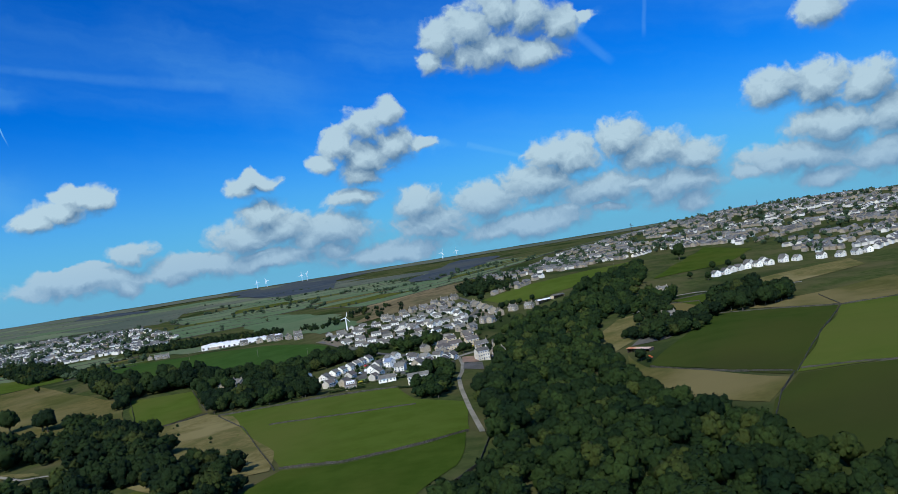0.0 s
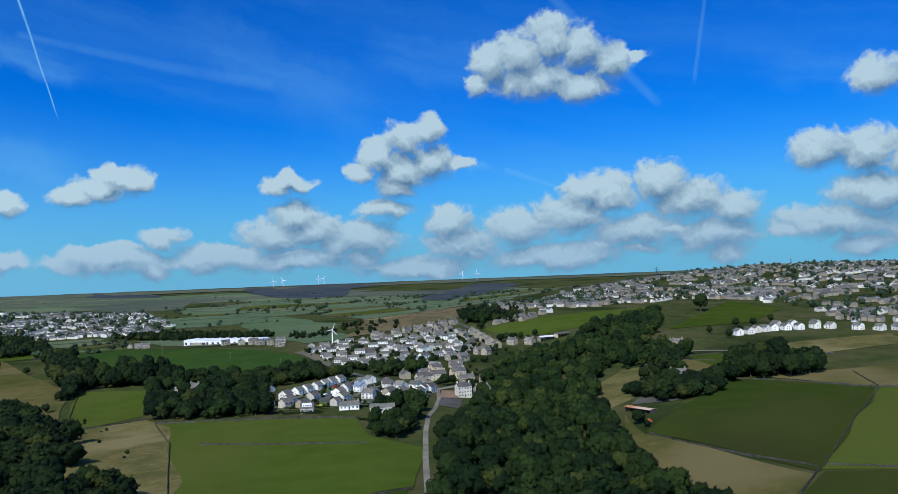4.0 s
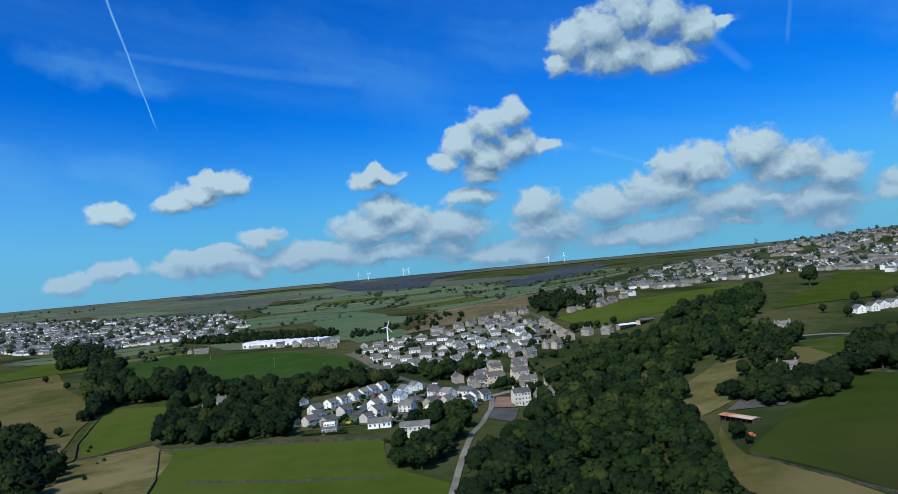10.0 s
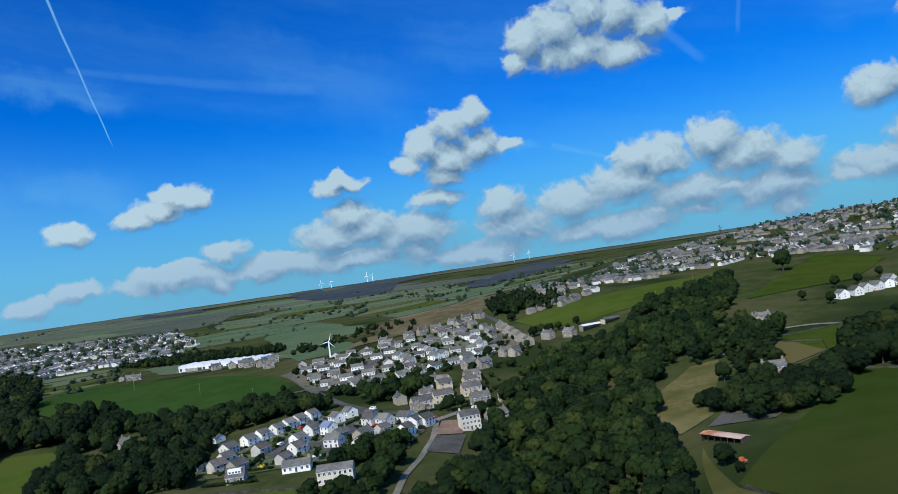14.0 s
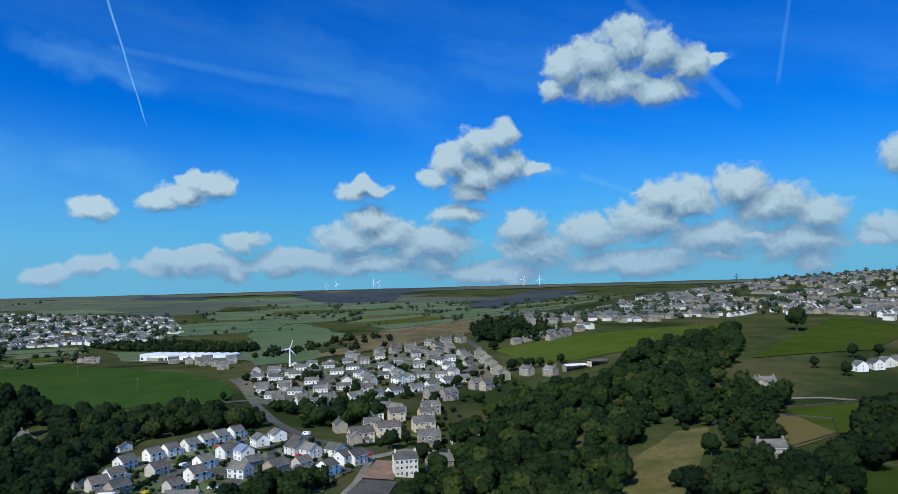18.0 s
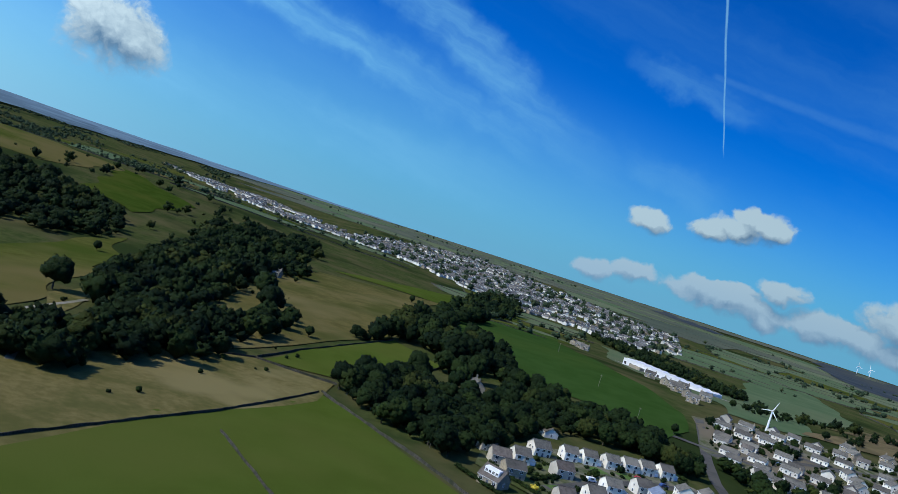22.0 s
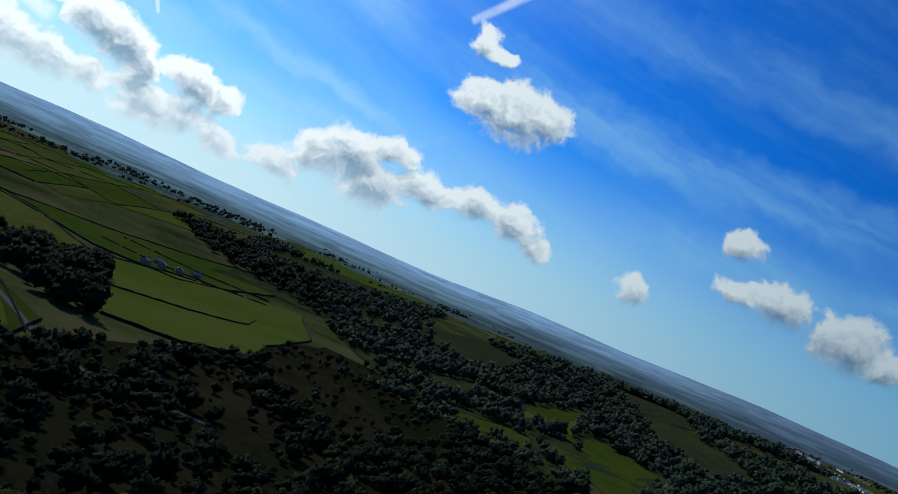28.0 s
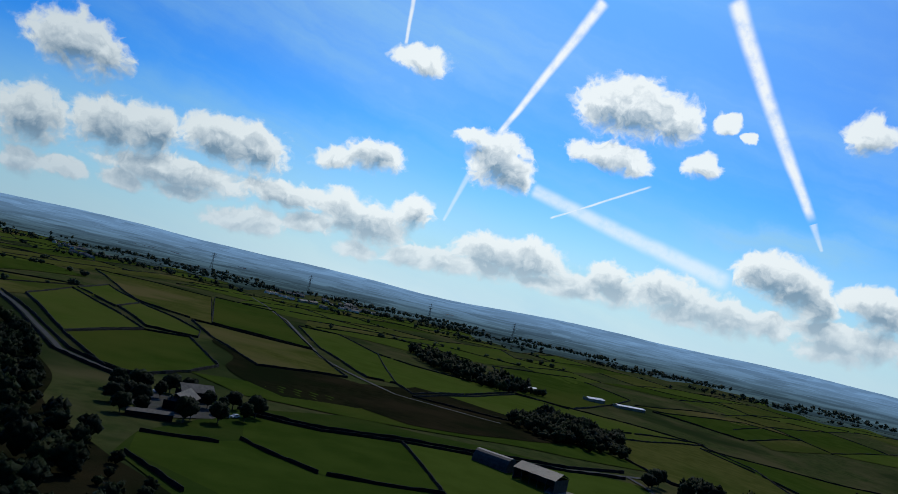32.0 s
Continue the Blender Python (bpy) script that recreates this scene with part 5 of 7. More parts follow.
        box(bm, x + 0.01, x + 3.2, -y * 0.6, y * 0.5, -1.5, 2.5)
        box(bm, x - 0.05, x + 3.35, -y * 0.6 - 0.15, y * 0.5 + 0.15, 2.5, 2.68)
        part("garage", bm, wall, top, "flat-roofed side garage")
        bm = bmesh.new()
        box(bm, x + 0.4, x + 2.8, -y * 0.6 - 0.05, -y * 0.6 + 0.04, 0.0, 2.1)
        part("garage_door", bm, "white_paint", top)
    top.location = (0, 0, -400)
    return top


M["render_grey"] = material("render_grey", (0.4, 0.37, 0.3), (0.5, 0.465, 0.38), 0.5, second=(0.34, 0.315, 0.26), object_random=0.1)
# distance haze mixed into the moor grass colour
M["hazy_moor_grass"] = material("hazy_moor_grass", (0.075, 0.088, 0.058), (0.105, 0.112, 0.075), 0.01, second=(0.06, 0.078, 0.055), third=(0.048, 0.058, 0.055), gloss=0.0)
M["door_paint"] = material("door_paint", (0.06, 0.07, 0.09), (0.09, 0.1, 0.12), 1.0, rough=0.4, object_random=0.3)
M["blue_slate"] = material("blue_slate", (0.13, 0.16, 0.21), (0.18, 0.22, 0.28), 0.8, rough=0.5, second=(0.12, 0.14, 0.17))
M["brown_tile"] = material("brown_tile", (0.085, 0.072, 0.06), (0.14, 0.12, 0.1), 0.8, rough=0.8, second=(0.07, 0.065, 0.06), object_random=0.2, bump=0.3, bump_scale=4)
M["rust"] = material("rust", (0.32, 0.12, 0.05), (0.5, 0.25, 0.12), 0.4, second=(0.5, 0.36, 0.26), rough=0.8)
M["dark_metal"] = material("dark_metal", (0.03, 0.03, 0.032), (0.055, 0.055, 0.055), 0.5, rough=0.55, second=(0.08, 0.06, 0.05))
M["earth"] = material("earth", (0.2, 0.125, 0.075), (0.28, 0.18, 0.11), 0.5, second=(0.15, 0.1, 0.07), bump=0.5)
M["gravel"] = material("gravel", (0.062, 0.059, 0.048), (0.098, 0.093, 0.077), 0.8, second=(0.052, 0.052, 0.038))
M["dark_lane"] = material("dark_lane", (0.03, 0.03, 0.027), (0.05, 0.048, 0.043), 0.8, second=(0.026, 0.03, 0.018))
M["plots"] = material("plots", (0.035, 0.055, 0.014), (0.19, 0.172, 0.135), 0.11, second=(0.055, 0.07, 0.02), third=(0.13, 0.11, 0.075), bump=0.4, bump_scale=1.0, gloss=0.0)
M["lawn"] = material("lawn", (0.05, 0.1, 0.02), (0.08, 0.14, 0.03), 0.4, second=(0.1, 0.12, 0.04))
M["garden_flower"] = material("garden_flower", (0.3, 0.24, 0.03), (0.45, 0.36, 0.05), 0.9, second=(0.14, 0.16, 0.03), island=0.3)

KINDS = {
    "detached": house(7.4, 8.0, 4.3, 2.5, "render_white", "slate", "white-rendered detached house with a dark tiled roof", front=2, chimneys=0, garage=True),
    "estate": house(12.0, 7.8, 3.3, 2.5, "render_white", "slate", "white-rendered semi-detached house with a low slate roof", front=4, storeys=1, chimneys=1, gable_windows=1),
    "gabled": house(9.0, 7.6, 4.2, 2.7, "render_white", "slate", "white-rendered gabled house with a dark roof", front=3, chimneys=0, gable_windows=2),
    "bungalow": house(13.0, 7.6, 2.7, 2.3, "render_white", "slate", "long white bungalow with a slate roof", front=5, storeys=1, chimneys=1),
    "stone": house(11.5, 7.6, 5.2, 2.7, "stone_wall", "slate", "grey-brown stone house with a slate roof", front=3, chimneys=2, porch=True),
    "gold": house(12.5, 8.0, 5.4, 2.9, "gold_stone", "brown_tile", "golden stone house with a brown tiled roof", front=4, chimneys=1, porch=True),
    "terrace": house(8.0, 8.4, 5.3, 2.6, "stone_wall", "slate", "grey stone terraced house", front=2, chimneys=2, gable_windows=0),
    "plain": house(9.6, 7.4, 3.2, 2.4, "render_white", "slate", "small white-rendered estate house with a dark roof", front=3, storeys=1, chimneys=0, gable_windows=0, rear=False),
    "plain_grey": house(8.2, 7.4, 4.2, 2.5, "render_grey", "brown_tile", "small grey-rendered house with a brown tiled roof", front=2, chimneys=0, gable_windows=0, rear=False),
    "plain_stone": house(9.4, 7.4, 4.9, 2.5, "stone_wall", "slate", "small grey-brown stone house with a slate roof", front=2, chimneys=1, gable_windows=0, rear=False),
    "plain_gold": house(9.8, 7.6, 5.0, 2.6, "gold_stone", "brown_tile", "golden stone cottage with a brown roof", front=2, chimneys=1, gable_windows=0, rear=False),
    "grey": house(8.0, 7.4, 4.9, 2.4, "render_grey", "slate", "grey-rendered house with a dark tiled roof", front=2, chimneys=0),
}


HOUSE_SPOTS = [(-65, 652), (-89, 578), (-37, 560), (-42, 560), (-32, 560), (13, 648), (33, 715)]
LANES = []


def set_house(kind, x, y, turn, label="", size=1.0, group=""):
    HOUSE_SPOTS.append((x, y))
    z = float(height(x, y))
    ob = copy_thing(KINDS[kind], pose(x, y, z + 0.15, 0, 0, turn))
    ob.scale = (size, size, size)
    tagged(ob, label, group=group)
    return ob


DOWN = "houses of the village street"
for x, y in ((-113, 656), (-108, 664), (-102, 673), (-98, 682), (-94, 690), (-89, 699)):
    set_house("detached", x, y, 60, group=DOWN, size=0.92)
for kind, x, y, turn in (("detached", -72, 616, 60), ("detached", -78, 637, 60), ("gabled", -54, 621, 345), ("gabled", -37, 611, 75), ("gabled", -25, 618, 150), ("detached", -76, 657, 60), ("gabled", -119, 642, 70), ("detached", -111, 619, 60), ("bungalow", -144, 680, 150),
                         ("detached", -68, 680, 135), ("detached", -63, 692, 135), ("gabled", -44, 664, 145), ("gabled", -35, 660, 145), ("gabled", -24, 664, 150), ("detached", -17, 652, 65), ("detached", -19, 633, 65), ("gabled", -12, 656, 60)):
    set_house(kind, x, y, turn, group=DOWN, size=0.95)
set_house("bungalow", -62, 584, 8, "long white bungalow with a conservatory at its end")
tagged(set_house("bungalow", -27, 780, 30, "low grey-roofed hall with large white windows"), "", "hall")
blue = house(7.5, 7.0, 4.8, 2.3, "render_white", "blue_slate", "white house under a blue-grey roof", front=2, chimneys=0)
blue.location = (-65, 652, float(height(-65, 652)) + 0.15)
blue.rotation_euler = (0, 0, radians(140))
dormer_house = house(8.6, 8.4, 3.0, 3.4, "stone_wall", "brown_tile", "stone house with a wide white dormer in its roof", front=3, storeys=1, chimneys=0, dormer=True)
dormer_house.location = (-89, 578, float(height(-89, 578)) + 0.15)
dormer_house.rotation_euler = (0, 0, radians(8))
mill = house(15.5, 7.5, 5.6, 2.0, "render_cream", "slate", "long cream two-storey house with many small windows", front=7, chimneys=0)
mill.location = (-37, 560, float(height(-37, 560)) + 0.2)
mill.rotation_euler = (0, 0, radians(6))
manor = house(10.5, 9.0, 7.6, 2.4, "render_cream", "slate", "tall cream three-bay house with a slate roof", front=5, storeys=3, chimneys=2, hip=False)
manor.location = (13, 648, float(height(13, 648)) + 0.2)
manor.rotation_euler = (0, 0, radians(20))
for x, y, turn in ((-20, 699, 30), (-9, 717, 22), (7, 737, 22)):
    set_house("gold", x, y, turn, group="golden stone houses")
set_house("stone", -22, 693, 118, "golden stone wing with a steep gable", 0.8)
for kind, x, y, turn in (("gabled", -15, 772, 150), ("estate", -27, 757, 20), ("stone", 4, 784, 25), ("stone", 15, 706, 20), ("stone", 27, 660, 35), ("stone", 10, 828, 47), ("stone", -1, 828, 47)):
    set_house(kind, x, y, turn, group=DOWN)
barn_row = house(15.0, 8.0, 4.4, 2.6, "stone_wall", "slate", "converted stone barn with tall white openings", front=6, chimneys=0)
barn_row.location = (33, 715, float(height(33, 715)) + 0.2)
barn_row.rotation_euler = (0, 0, radians(10))
UP = "white estate houses"
for x, y in ((-79, 786), (-66, 796), (-50, 805), (-39, 816), (-28, 830), (-16, 846), (-6, 861), (3, 875)):
    set_house("estate", x, y, 47 + rng.uniform(-4, 4), group=UP, size=0.9)
for x, y in ((-108, 808), (-96, 820), (-80, 827), (-112, 843), (-95, 854), (-127, 838), (-127, 867), (-115, 877), (-102, 882), (-86, 890), (-143, 870), (-66, 836), (-140, 900), (-120, 905), (-100, 915), (-78, 910)):
    set_house("estate", x, y, 12 + rng.uniform(-5, 5), group=UP, size=0.85)
for x, y in ((-52, 857), (-27, 876), (-37, 889), (-47, 904), (-65, 880), (-2, 923), (4, 902), (-10, 940), (-56, 868), (-33, 868)):
    set_house("gabled", x, y, 140 + rng.uniform(-6, 6), group=UP, size=0.95)
for x, y in ((20, 964), (26, 944), (32, 925), (38, 904), (45, 884)):
    set_house("terrace", x, y, 107, group="stone terrace on the hill road")
for x, y in ((26, 862), (34, 858), (-58, 984), (-70, 974), (-30, 1010), (-17, 1021), (-4, 1030), (-34, 978), (-45, 989), (62, 893), (80, 884), (-92, 960), (-20, 960), (-84, 945)):
    set_house("stone", x, y, rng.choice((20, 50, 140)) + rng.uniform(-8, 8), group="stone houses above the estate", size=0.9)
for i, (x, y) in enumerate(((285, 849), (298, 856), (308, 864), (318, 868), (328, 872), (342, 875), (356, 876), (376, 885), (390, 880), (410, 864), (425, 850), (440, 846), (455, 850), (340, 895), (360, 902), (385, 905))):
    set_house("gabled" if i % 2 else "detached", x, y, 110 + rng.uniform(-12, 12), group="pale new houses on the hill", size=1.0)
set_house("stone", -205, 690, 140, "old grey stone farmhouse with two tall chimneys", 1.15)
set_house("terrace", -222, 702, 155, "low grey stone wing of the old farmhouse", 0.85)
set_house("stone", -521, 748, 30, "grey stone cottage half hidden in trees")
set_house("stone", 173, 650, 5, "dark stone barn house beside tall trees", 1.05)
set_house("terrace", 204, 788, 100, "narrow pale stone house by the lane", 1.1)
set_house("stone", 212, 800, 10, "small stone house beside the lane", 0.9)
set_house("stone", -262, -186, 20, "pale cottage among dark trees", 0.9)
set_house("stone", -282, -90, 40, "dark stone cottage beside the lane", 0.9)
for x, y in ((-520, -200), (-545, -204), (-570, -206), (-600, -212), (-560, -224)):
    set_house("stone", x, y, rng.uniform(0, 180), group="hamlet on the spur", size=0.85)


def shed(w, d, eaves, rise, wall, roof, label, x, y, turn, bays=5):
    top = tagged(new("shed"), label, "shed")
    bm = bmesh.new()
    a, b = w / 2, d / 2
    for i in range(bays + 1):
        px = -a + w * i / bays
        box(bm, px - 0.12, px + 0.12, -b, -b + 0.24, -1, eaves)
    part("post", bm, "dark_metal", top)
    bm = bmesh.new()
    box(bm, -a, a, b - 0.2, b, -1, eaves)
    box(bm, -a - 0.2, -a, -b, b, -1, eaves)
    box(bm, a, a + 0.2, -b, b, -1, eaves)
    part("wall", bm, wall, top)
    bm = bmesh.new()
    solid(bm, [(-a - 0.5, -b - 0.6, eaves), (a + 0.5, -b - 0.6, eaves), (a + 0.5, 0, eaves + rise), (-a - 0.5, 0, eaves + rise)], (0, 0, 0.12))
    solid(bm, [(a + 0.5, b + 0.6, eaves), (-a - 0.5, b + 0.6, eaves), (-a - 0.5, 0, eaves + rise), (a + 0.5, 0, eaves + rise)], (0, 0, 0.12))
    part("roof", bm, roof, top)
    top.matrix_basis = pose(x, y, float(height(x, y)), 0, 0, turn)
    return top


shed(20, 5.5, 2.6, 0.5, "dark_metal", "rust", "long open shed with a rusty orange and white roof", 127, 568, -52, 6)
shed(20, 13, 5.5, 2.4, "dark_metal", "dark_metal", "big dark barn with a ribbed roof in a pasture", -168, -26, 132, 5)
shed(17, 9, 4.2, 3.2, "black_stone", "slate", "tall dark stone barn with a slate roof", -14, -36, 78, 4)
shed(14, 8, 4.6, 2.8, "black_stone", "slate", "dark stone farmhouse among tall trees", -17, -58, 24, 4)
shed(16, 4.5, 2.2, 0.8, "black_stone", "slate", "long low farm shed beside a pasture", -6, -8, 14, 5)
shed(17, 7, 3.4, 1.2, "stone_wall", "metal_white", "low pale shed at the wood's edge", 98, 894, 25, 5)
shed(15, 7, 3.0, 1.4, "gold_stone", "slate", "low stone shed at the wood's edge", 116, 903, 28, 4)
shed(60, 12, 4, 1.5, "stone_wall", "metal_white", "long pale shed on the ridge top", -1245, 560, 70, 9)
shed(40, 14, 5, 1.5, "dark_metal", "dark_metal", "dark shed on the ridge top", -1270, 600, 70, 6)
shed(26, 10, 4, 1.5, "stone_wall", "metal_white", "pale farm shed among southern fields", -318, -487, 20, 4)
shed(26, 10, 4, 1.5, "stone_wall", "metal_white", "pale farm shed beside a drive", -428, -556, 20, 4)
shed(40, 10, 3, 1.2, "stone_wall", "metal_white", "low pale works shed", -480, -568, 10, 6)


def sheeted_heap(x, y, turn):
    """A long low heap of silage under dark sheeting, part of it under a white sheet."""
    thing = tagged(new("silage_clamp_cover"), "long low silage mound under black and white sheeting", "silage mound")
    for name, u0, u1, wide, tall, mat, label in (("mound", -8.5, 8.5, 2.4, 1.3, "black_stone", ""), ("sheet", -8.2, -0.6, 2.5, 1.42, "metal_white", "white plastic sheet"), ("end_sheet", 5.6, 7.6, 2.5, 1.42, "metal_white", "white plastic sheet")):
        bm = bmesh.new()
        n, rings = 9, []
        for i in range(n):
            u = u0 + (u1 - u0) * i / (n - 1)
            low = tall * (1 - 0.45 * abs(u / 8.5) ** 3) + 0.08 * math.sin(i * 2.1)
            rings.append([bm.verts.new((u, v * wide, h * low - 0.3)) for v, h in ((-1, 0.0), (-0.72, 0.8), (-0.3, 1.2), (0.3, 1.22), (0.75, 0.82), (1, 0.0))])
        for a, b in zip(rings, rings[1:]):
            for i in range(5):
                bm.faces.new((a[i], a[i + 1], b[i + 1], b[i]))
        bm.faces.new(rings[0][::-1])
        bm.faces.new(rings[-1])
        bmesh.ops.recalc_face_normals(bm, faces=bm.faces)
        part(name, bm, mat, thing, label)
    thing.matrix_world = pose(x, y, float(height(x, y)) + 0.3, rz=turn)


sheeted_heap(-209, 7, 174)


def silage_clamp():
    top = tagged(new("hay_barn"), "rounded dark hay barn standing by the big barn", "barn")
    bm = bmesh.new()
    rows = []
    for i in range(2):
        rows.append([bm.verts.new((-9 + 18 * i, 5 * math.cos(math.pi * j / 10), 6.5 * math.sin(math.pi * j / 10) ** 0.8 - 0.3)) for j in range(11)])
    for j in range(10):
        bm.faces.new((rows[0][j], rows[1][j], rows[1][j + 1], rows[0][j + 1]))
    bm.faces.new(rows[0])
    bm.faces.new(rows[1][::-1])
    part("hood", bm, "dark_metal", top)
    bm = bmesh.new()
    box(bm, -9.2, 9.2, -5.2, 5.2, -1, 0.4)
    part("base", bm, "gravel", top)
    top.matrix_basis = pose(-152, -44, float(height(-152, -44)), 0, 0, 135)


silage_clamp()


def works():
    top = tagged(new("warehouse"), "very long white works building with stepped roof bays", "warehouse")
    bm = bmesh.new()
    box(bm, -70, 70, -14, 14, -3, 8)
    part("wall", bm, "metal_white", top)
    for i in range(10):
        x0 = -70 + 14 * i
        bm = bmesh.new()
        ring = [(x0 + 0.1, -14.5, 8), (x0 + 13.9, -14.5, 8), (x0 + 13.9, -14.5, 8.6), (x0 + 7, -14.5, 10.2), (x0 + 0.1, -14.5, 8.6)]
        solid(bm, ring, (0, 29, 0))
        part("roof_bay", bm, "metal_white", top)
    for i in range(14):
        bm = bmesh.new()
        px = -66 + i * 10.0
        box(bm, px - 2, px + 2, -14.12, -13.95, 0, 4.2)
        part("loading_door", bm, "dark_metal", top)
    bm = bmesh.new()
    box(bm, -50, -30, -22, -14, -3, 4)
    part("annexe", bm, "stone_wall", top)
    top.matrix_basis = pose(-318, 1118, float(height(-318, 1118)) + 0.3, 0, 0, -14) @ Matrix.Diagonal((0.84, 0.9, 0.72, 1))


works()
for x, y, turn in ((-196, 928, 25), (-212, 948, 115), (-204, 965, 20), (-228, 962, 30), (-243, 985, 25), (-262, 1002, 120), (-250, 1015, 20), (-288, 1022, 30), (-430, 1118, 20), (-446, 1130, 25), (-462, 1140, 110)):
    set_house("stone", x, y, turn, group="stone cottages by the works", size=0.85)


def turbine(x, y, tall, blade, label, turn, spin, solid_tower=1.0):
    top = tagged(new("wind_turbine"), label, "wind turbine")
    bm = bmesh.new()
    bmesh.ops.create_cone(bm, cap_ends=True, segments=12, radius1=tall * 0.028 * solid_tower, radius2=tall * 0.016 * solid_tower, depth=tall + 2, matrix=Matrix.Translation((0, 0, tall / 2 - 1)))
    part("tower", bm, "white_paint", top)
    bm = bmesh.new()
    box(bm, -tall * 0.03, tall * 0.03, -tall * 0.06, tall * 0.07, tall, tall + tall * 0.06)
    part("nacelle", bm, "white_paint", top)
    bm = bmesh.new()
    bmesh.ops.create_uvsphere(bm, u_segments=10, v_segments=6, radius=tall * 0.03, matrix=Matrix.Translation((0, -tall * 0.075, tall * 1.03)))
    part("hub", bm, "white_paint", top)
    for i in range(3):
        bm = bmesh.new()
        w = blade * 0.075
        solid(bm, [(-w * 0.4, 0, 0), (w, 0, blade * 0.18), (w * 0.2, 0, blade), (-w * 0.2, 0, blade)], (0, blade * 0.02, 0))
        part("blade", bm, "white_paint", top, at=pose(0, -tall * 0.085, tall * 1.03, 0, spin + 120 * i, 0))
    top.matrix_basis = pose(x, y, float(height(x, y)), 0, 0, turn)


turbine(-136, 925, 15.0, 7.5, "white three-bladed wind turbine standing still", 25, 20, 2.2)
for x, y in ((-1087, 4292), (-1036, 4306), (-846, 4351), (-818, 4357), (-45, 4344), (37, 4345)):
    turbine(x, y, 36, 20, "tiny white wind turbine on the moor", rng.uniform(-30, 30), rng.uniform(0, 120), 1.3)


def pylon(x, y, tall, label="grey lattice electricity pylon"):
    top = tagged(new("pylon"), label, "pylon", "pylons")
    bm = bmesh.new()
    w = tall * 0.07

    def bar(p, q, t=0.0045):
        p, q = Vector(p) * tall, Vector(q) * tall
        m = (q - p).to_track_quat("Z", "Y").to_matrix().to_4x4()
        bmesh.ops.create_cone(bm, cap_ends=True, segments=4, radius1=tall * t, radius2=tall * t, depth=(q - p).length, matrix=Matrix.Translation((p + q) / 2) @ m)

    for sx in (-1, 1):
        for sy in (-1, 1):
            bar((0.075 * sx, 0.075 * sy, -0.02), (0.02 * sx, 0.02 * sy, 0.7), 0.006)
            bar((0.02 * sx, 0.02 * sy, 0.7), (0, 0, 1.0))
        for i in range(6):
            z0, z1 = 0.12 * i, 0.12 * (i + 1)
            r0, r1 = 0.075 - 0.0786 * z0, 0.075 - 0.0786 * z1
            bar((-r0, sx * r0, z0), (r1, sx * r1, z1), 0.003)
            bar((sx * r0, r0, z0), (sx * r1, -r1, z1), 0.003)
    part("lattice", bm, "dark_metal", top)
    for z, r in ((0.7, 0.14), (0.8, 0.18), (0.9, 0.13)):
        bm = bmesh.new()
        bar((-r, 0, z), (r, 0, z), 0.006)
        bar((-r, 0, z), (0, 0, z + 0.035))
        bar((r, 0, z), (0, 0, z + 0.035))
        part("cross_arm", bm, "dark_metal", top)
    top.matrix_basis = pose(x, y, float(height(x, y)), 0, 0, rng.uniform(0, 60))


for x, y in ((140, -2014), (-137, -1900), (-449, -1701), (-620, -1500), (1000, 2480), (640, 2700), (1250, 3100)):
    pylon(x, y, 48)


def pole(x, y):
    top = tagged(new("telegraph_pole"), "thin grey wooden telegraph pole in a green field", "pole", "telegraph poles")
    bm = bmesh.new()
    bmesh.ops.create_cone(bm, cap_ends=True, segments=8, radius1=0.17, radius2=0.12, depth=10, matrix=Matrix.Translation((0, 0, 4.2)))
    part("post", bm, "pale_track", top)
    bm = bmesh.new()
    box(bm, -0.9, 0.9, -0.07, 0.07, 8.5, 8.66)
    part("cross_bar", bm, "pale_track", top)
    top.matrix_basis = pose(x, y, float(height(x, y)), 0, 0, 30)


for x, y in ((-224, 840), (-330, 930), (-160, 790), (165, 960), (215, 1040)):
    pole(x, y)


# ------------------------------------------------------------------ roads and yards
def strip(name, points, wide, mat, label, lift=0.32, category="road"):
    line = densify(points, 5.0, closed=False)
    LANES.extend(line)
    vs, qs = [], []
    for i, (x, y) in enumerate(line):
        x0, y0 = line[max(0, i - 1)]
        x1, y1 = line[min(len(line) - 1, i + 1)]
        d = math.hypot(x1 - x0, y1 - y0) or 1.0
        nx, ny = -(y1 - y0) / d * wide / 2, (x1 - x0) / d * wide / 2
        for q in (1, -1):
            vs.append((x + nx * q, y + ny * q, float(height(x + nx * q, y + ny * q)) + lift + math.hypot(x - 20, y - 250) * 0.0003))
        if i:
            qs.append((2 * i - 2, 2 * i - 1, 2 * i + 1, 2 * i))
    return tagged(new(name, from_arrays(name, np.array(vs), np.array(qs), M[mat])), label, category, kind="structure")


strip("road", [(2, 392), (-3, 454), (-7, 520), (-8, 562), (-5, 590), (-4, 625), (-7, 668)], 3.0, "pale_track", "pale concrete lane climbing to the village")
strip("road", [(-7, 668), (-14, 682), (-30, 690), (-42, 694), (-57, 708), (-80, 735), (-103, 772), (-125, 810), (-160, 870)], 6.0, "asphalt", "grey asphalt village road")
strip("road", [(-84, 604), (-86, 632), (-86, 655), (-82, 680), (-73, 699), (-58, 708)], 6.5, "asphalt", "grey asphalt street between houses")
strip("road", [(-84, 634), (-62, 628), (-46, 600), (-42, 592)], 5.0, "asphalt", "grey asphalt side street")
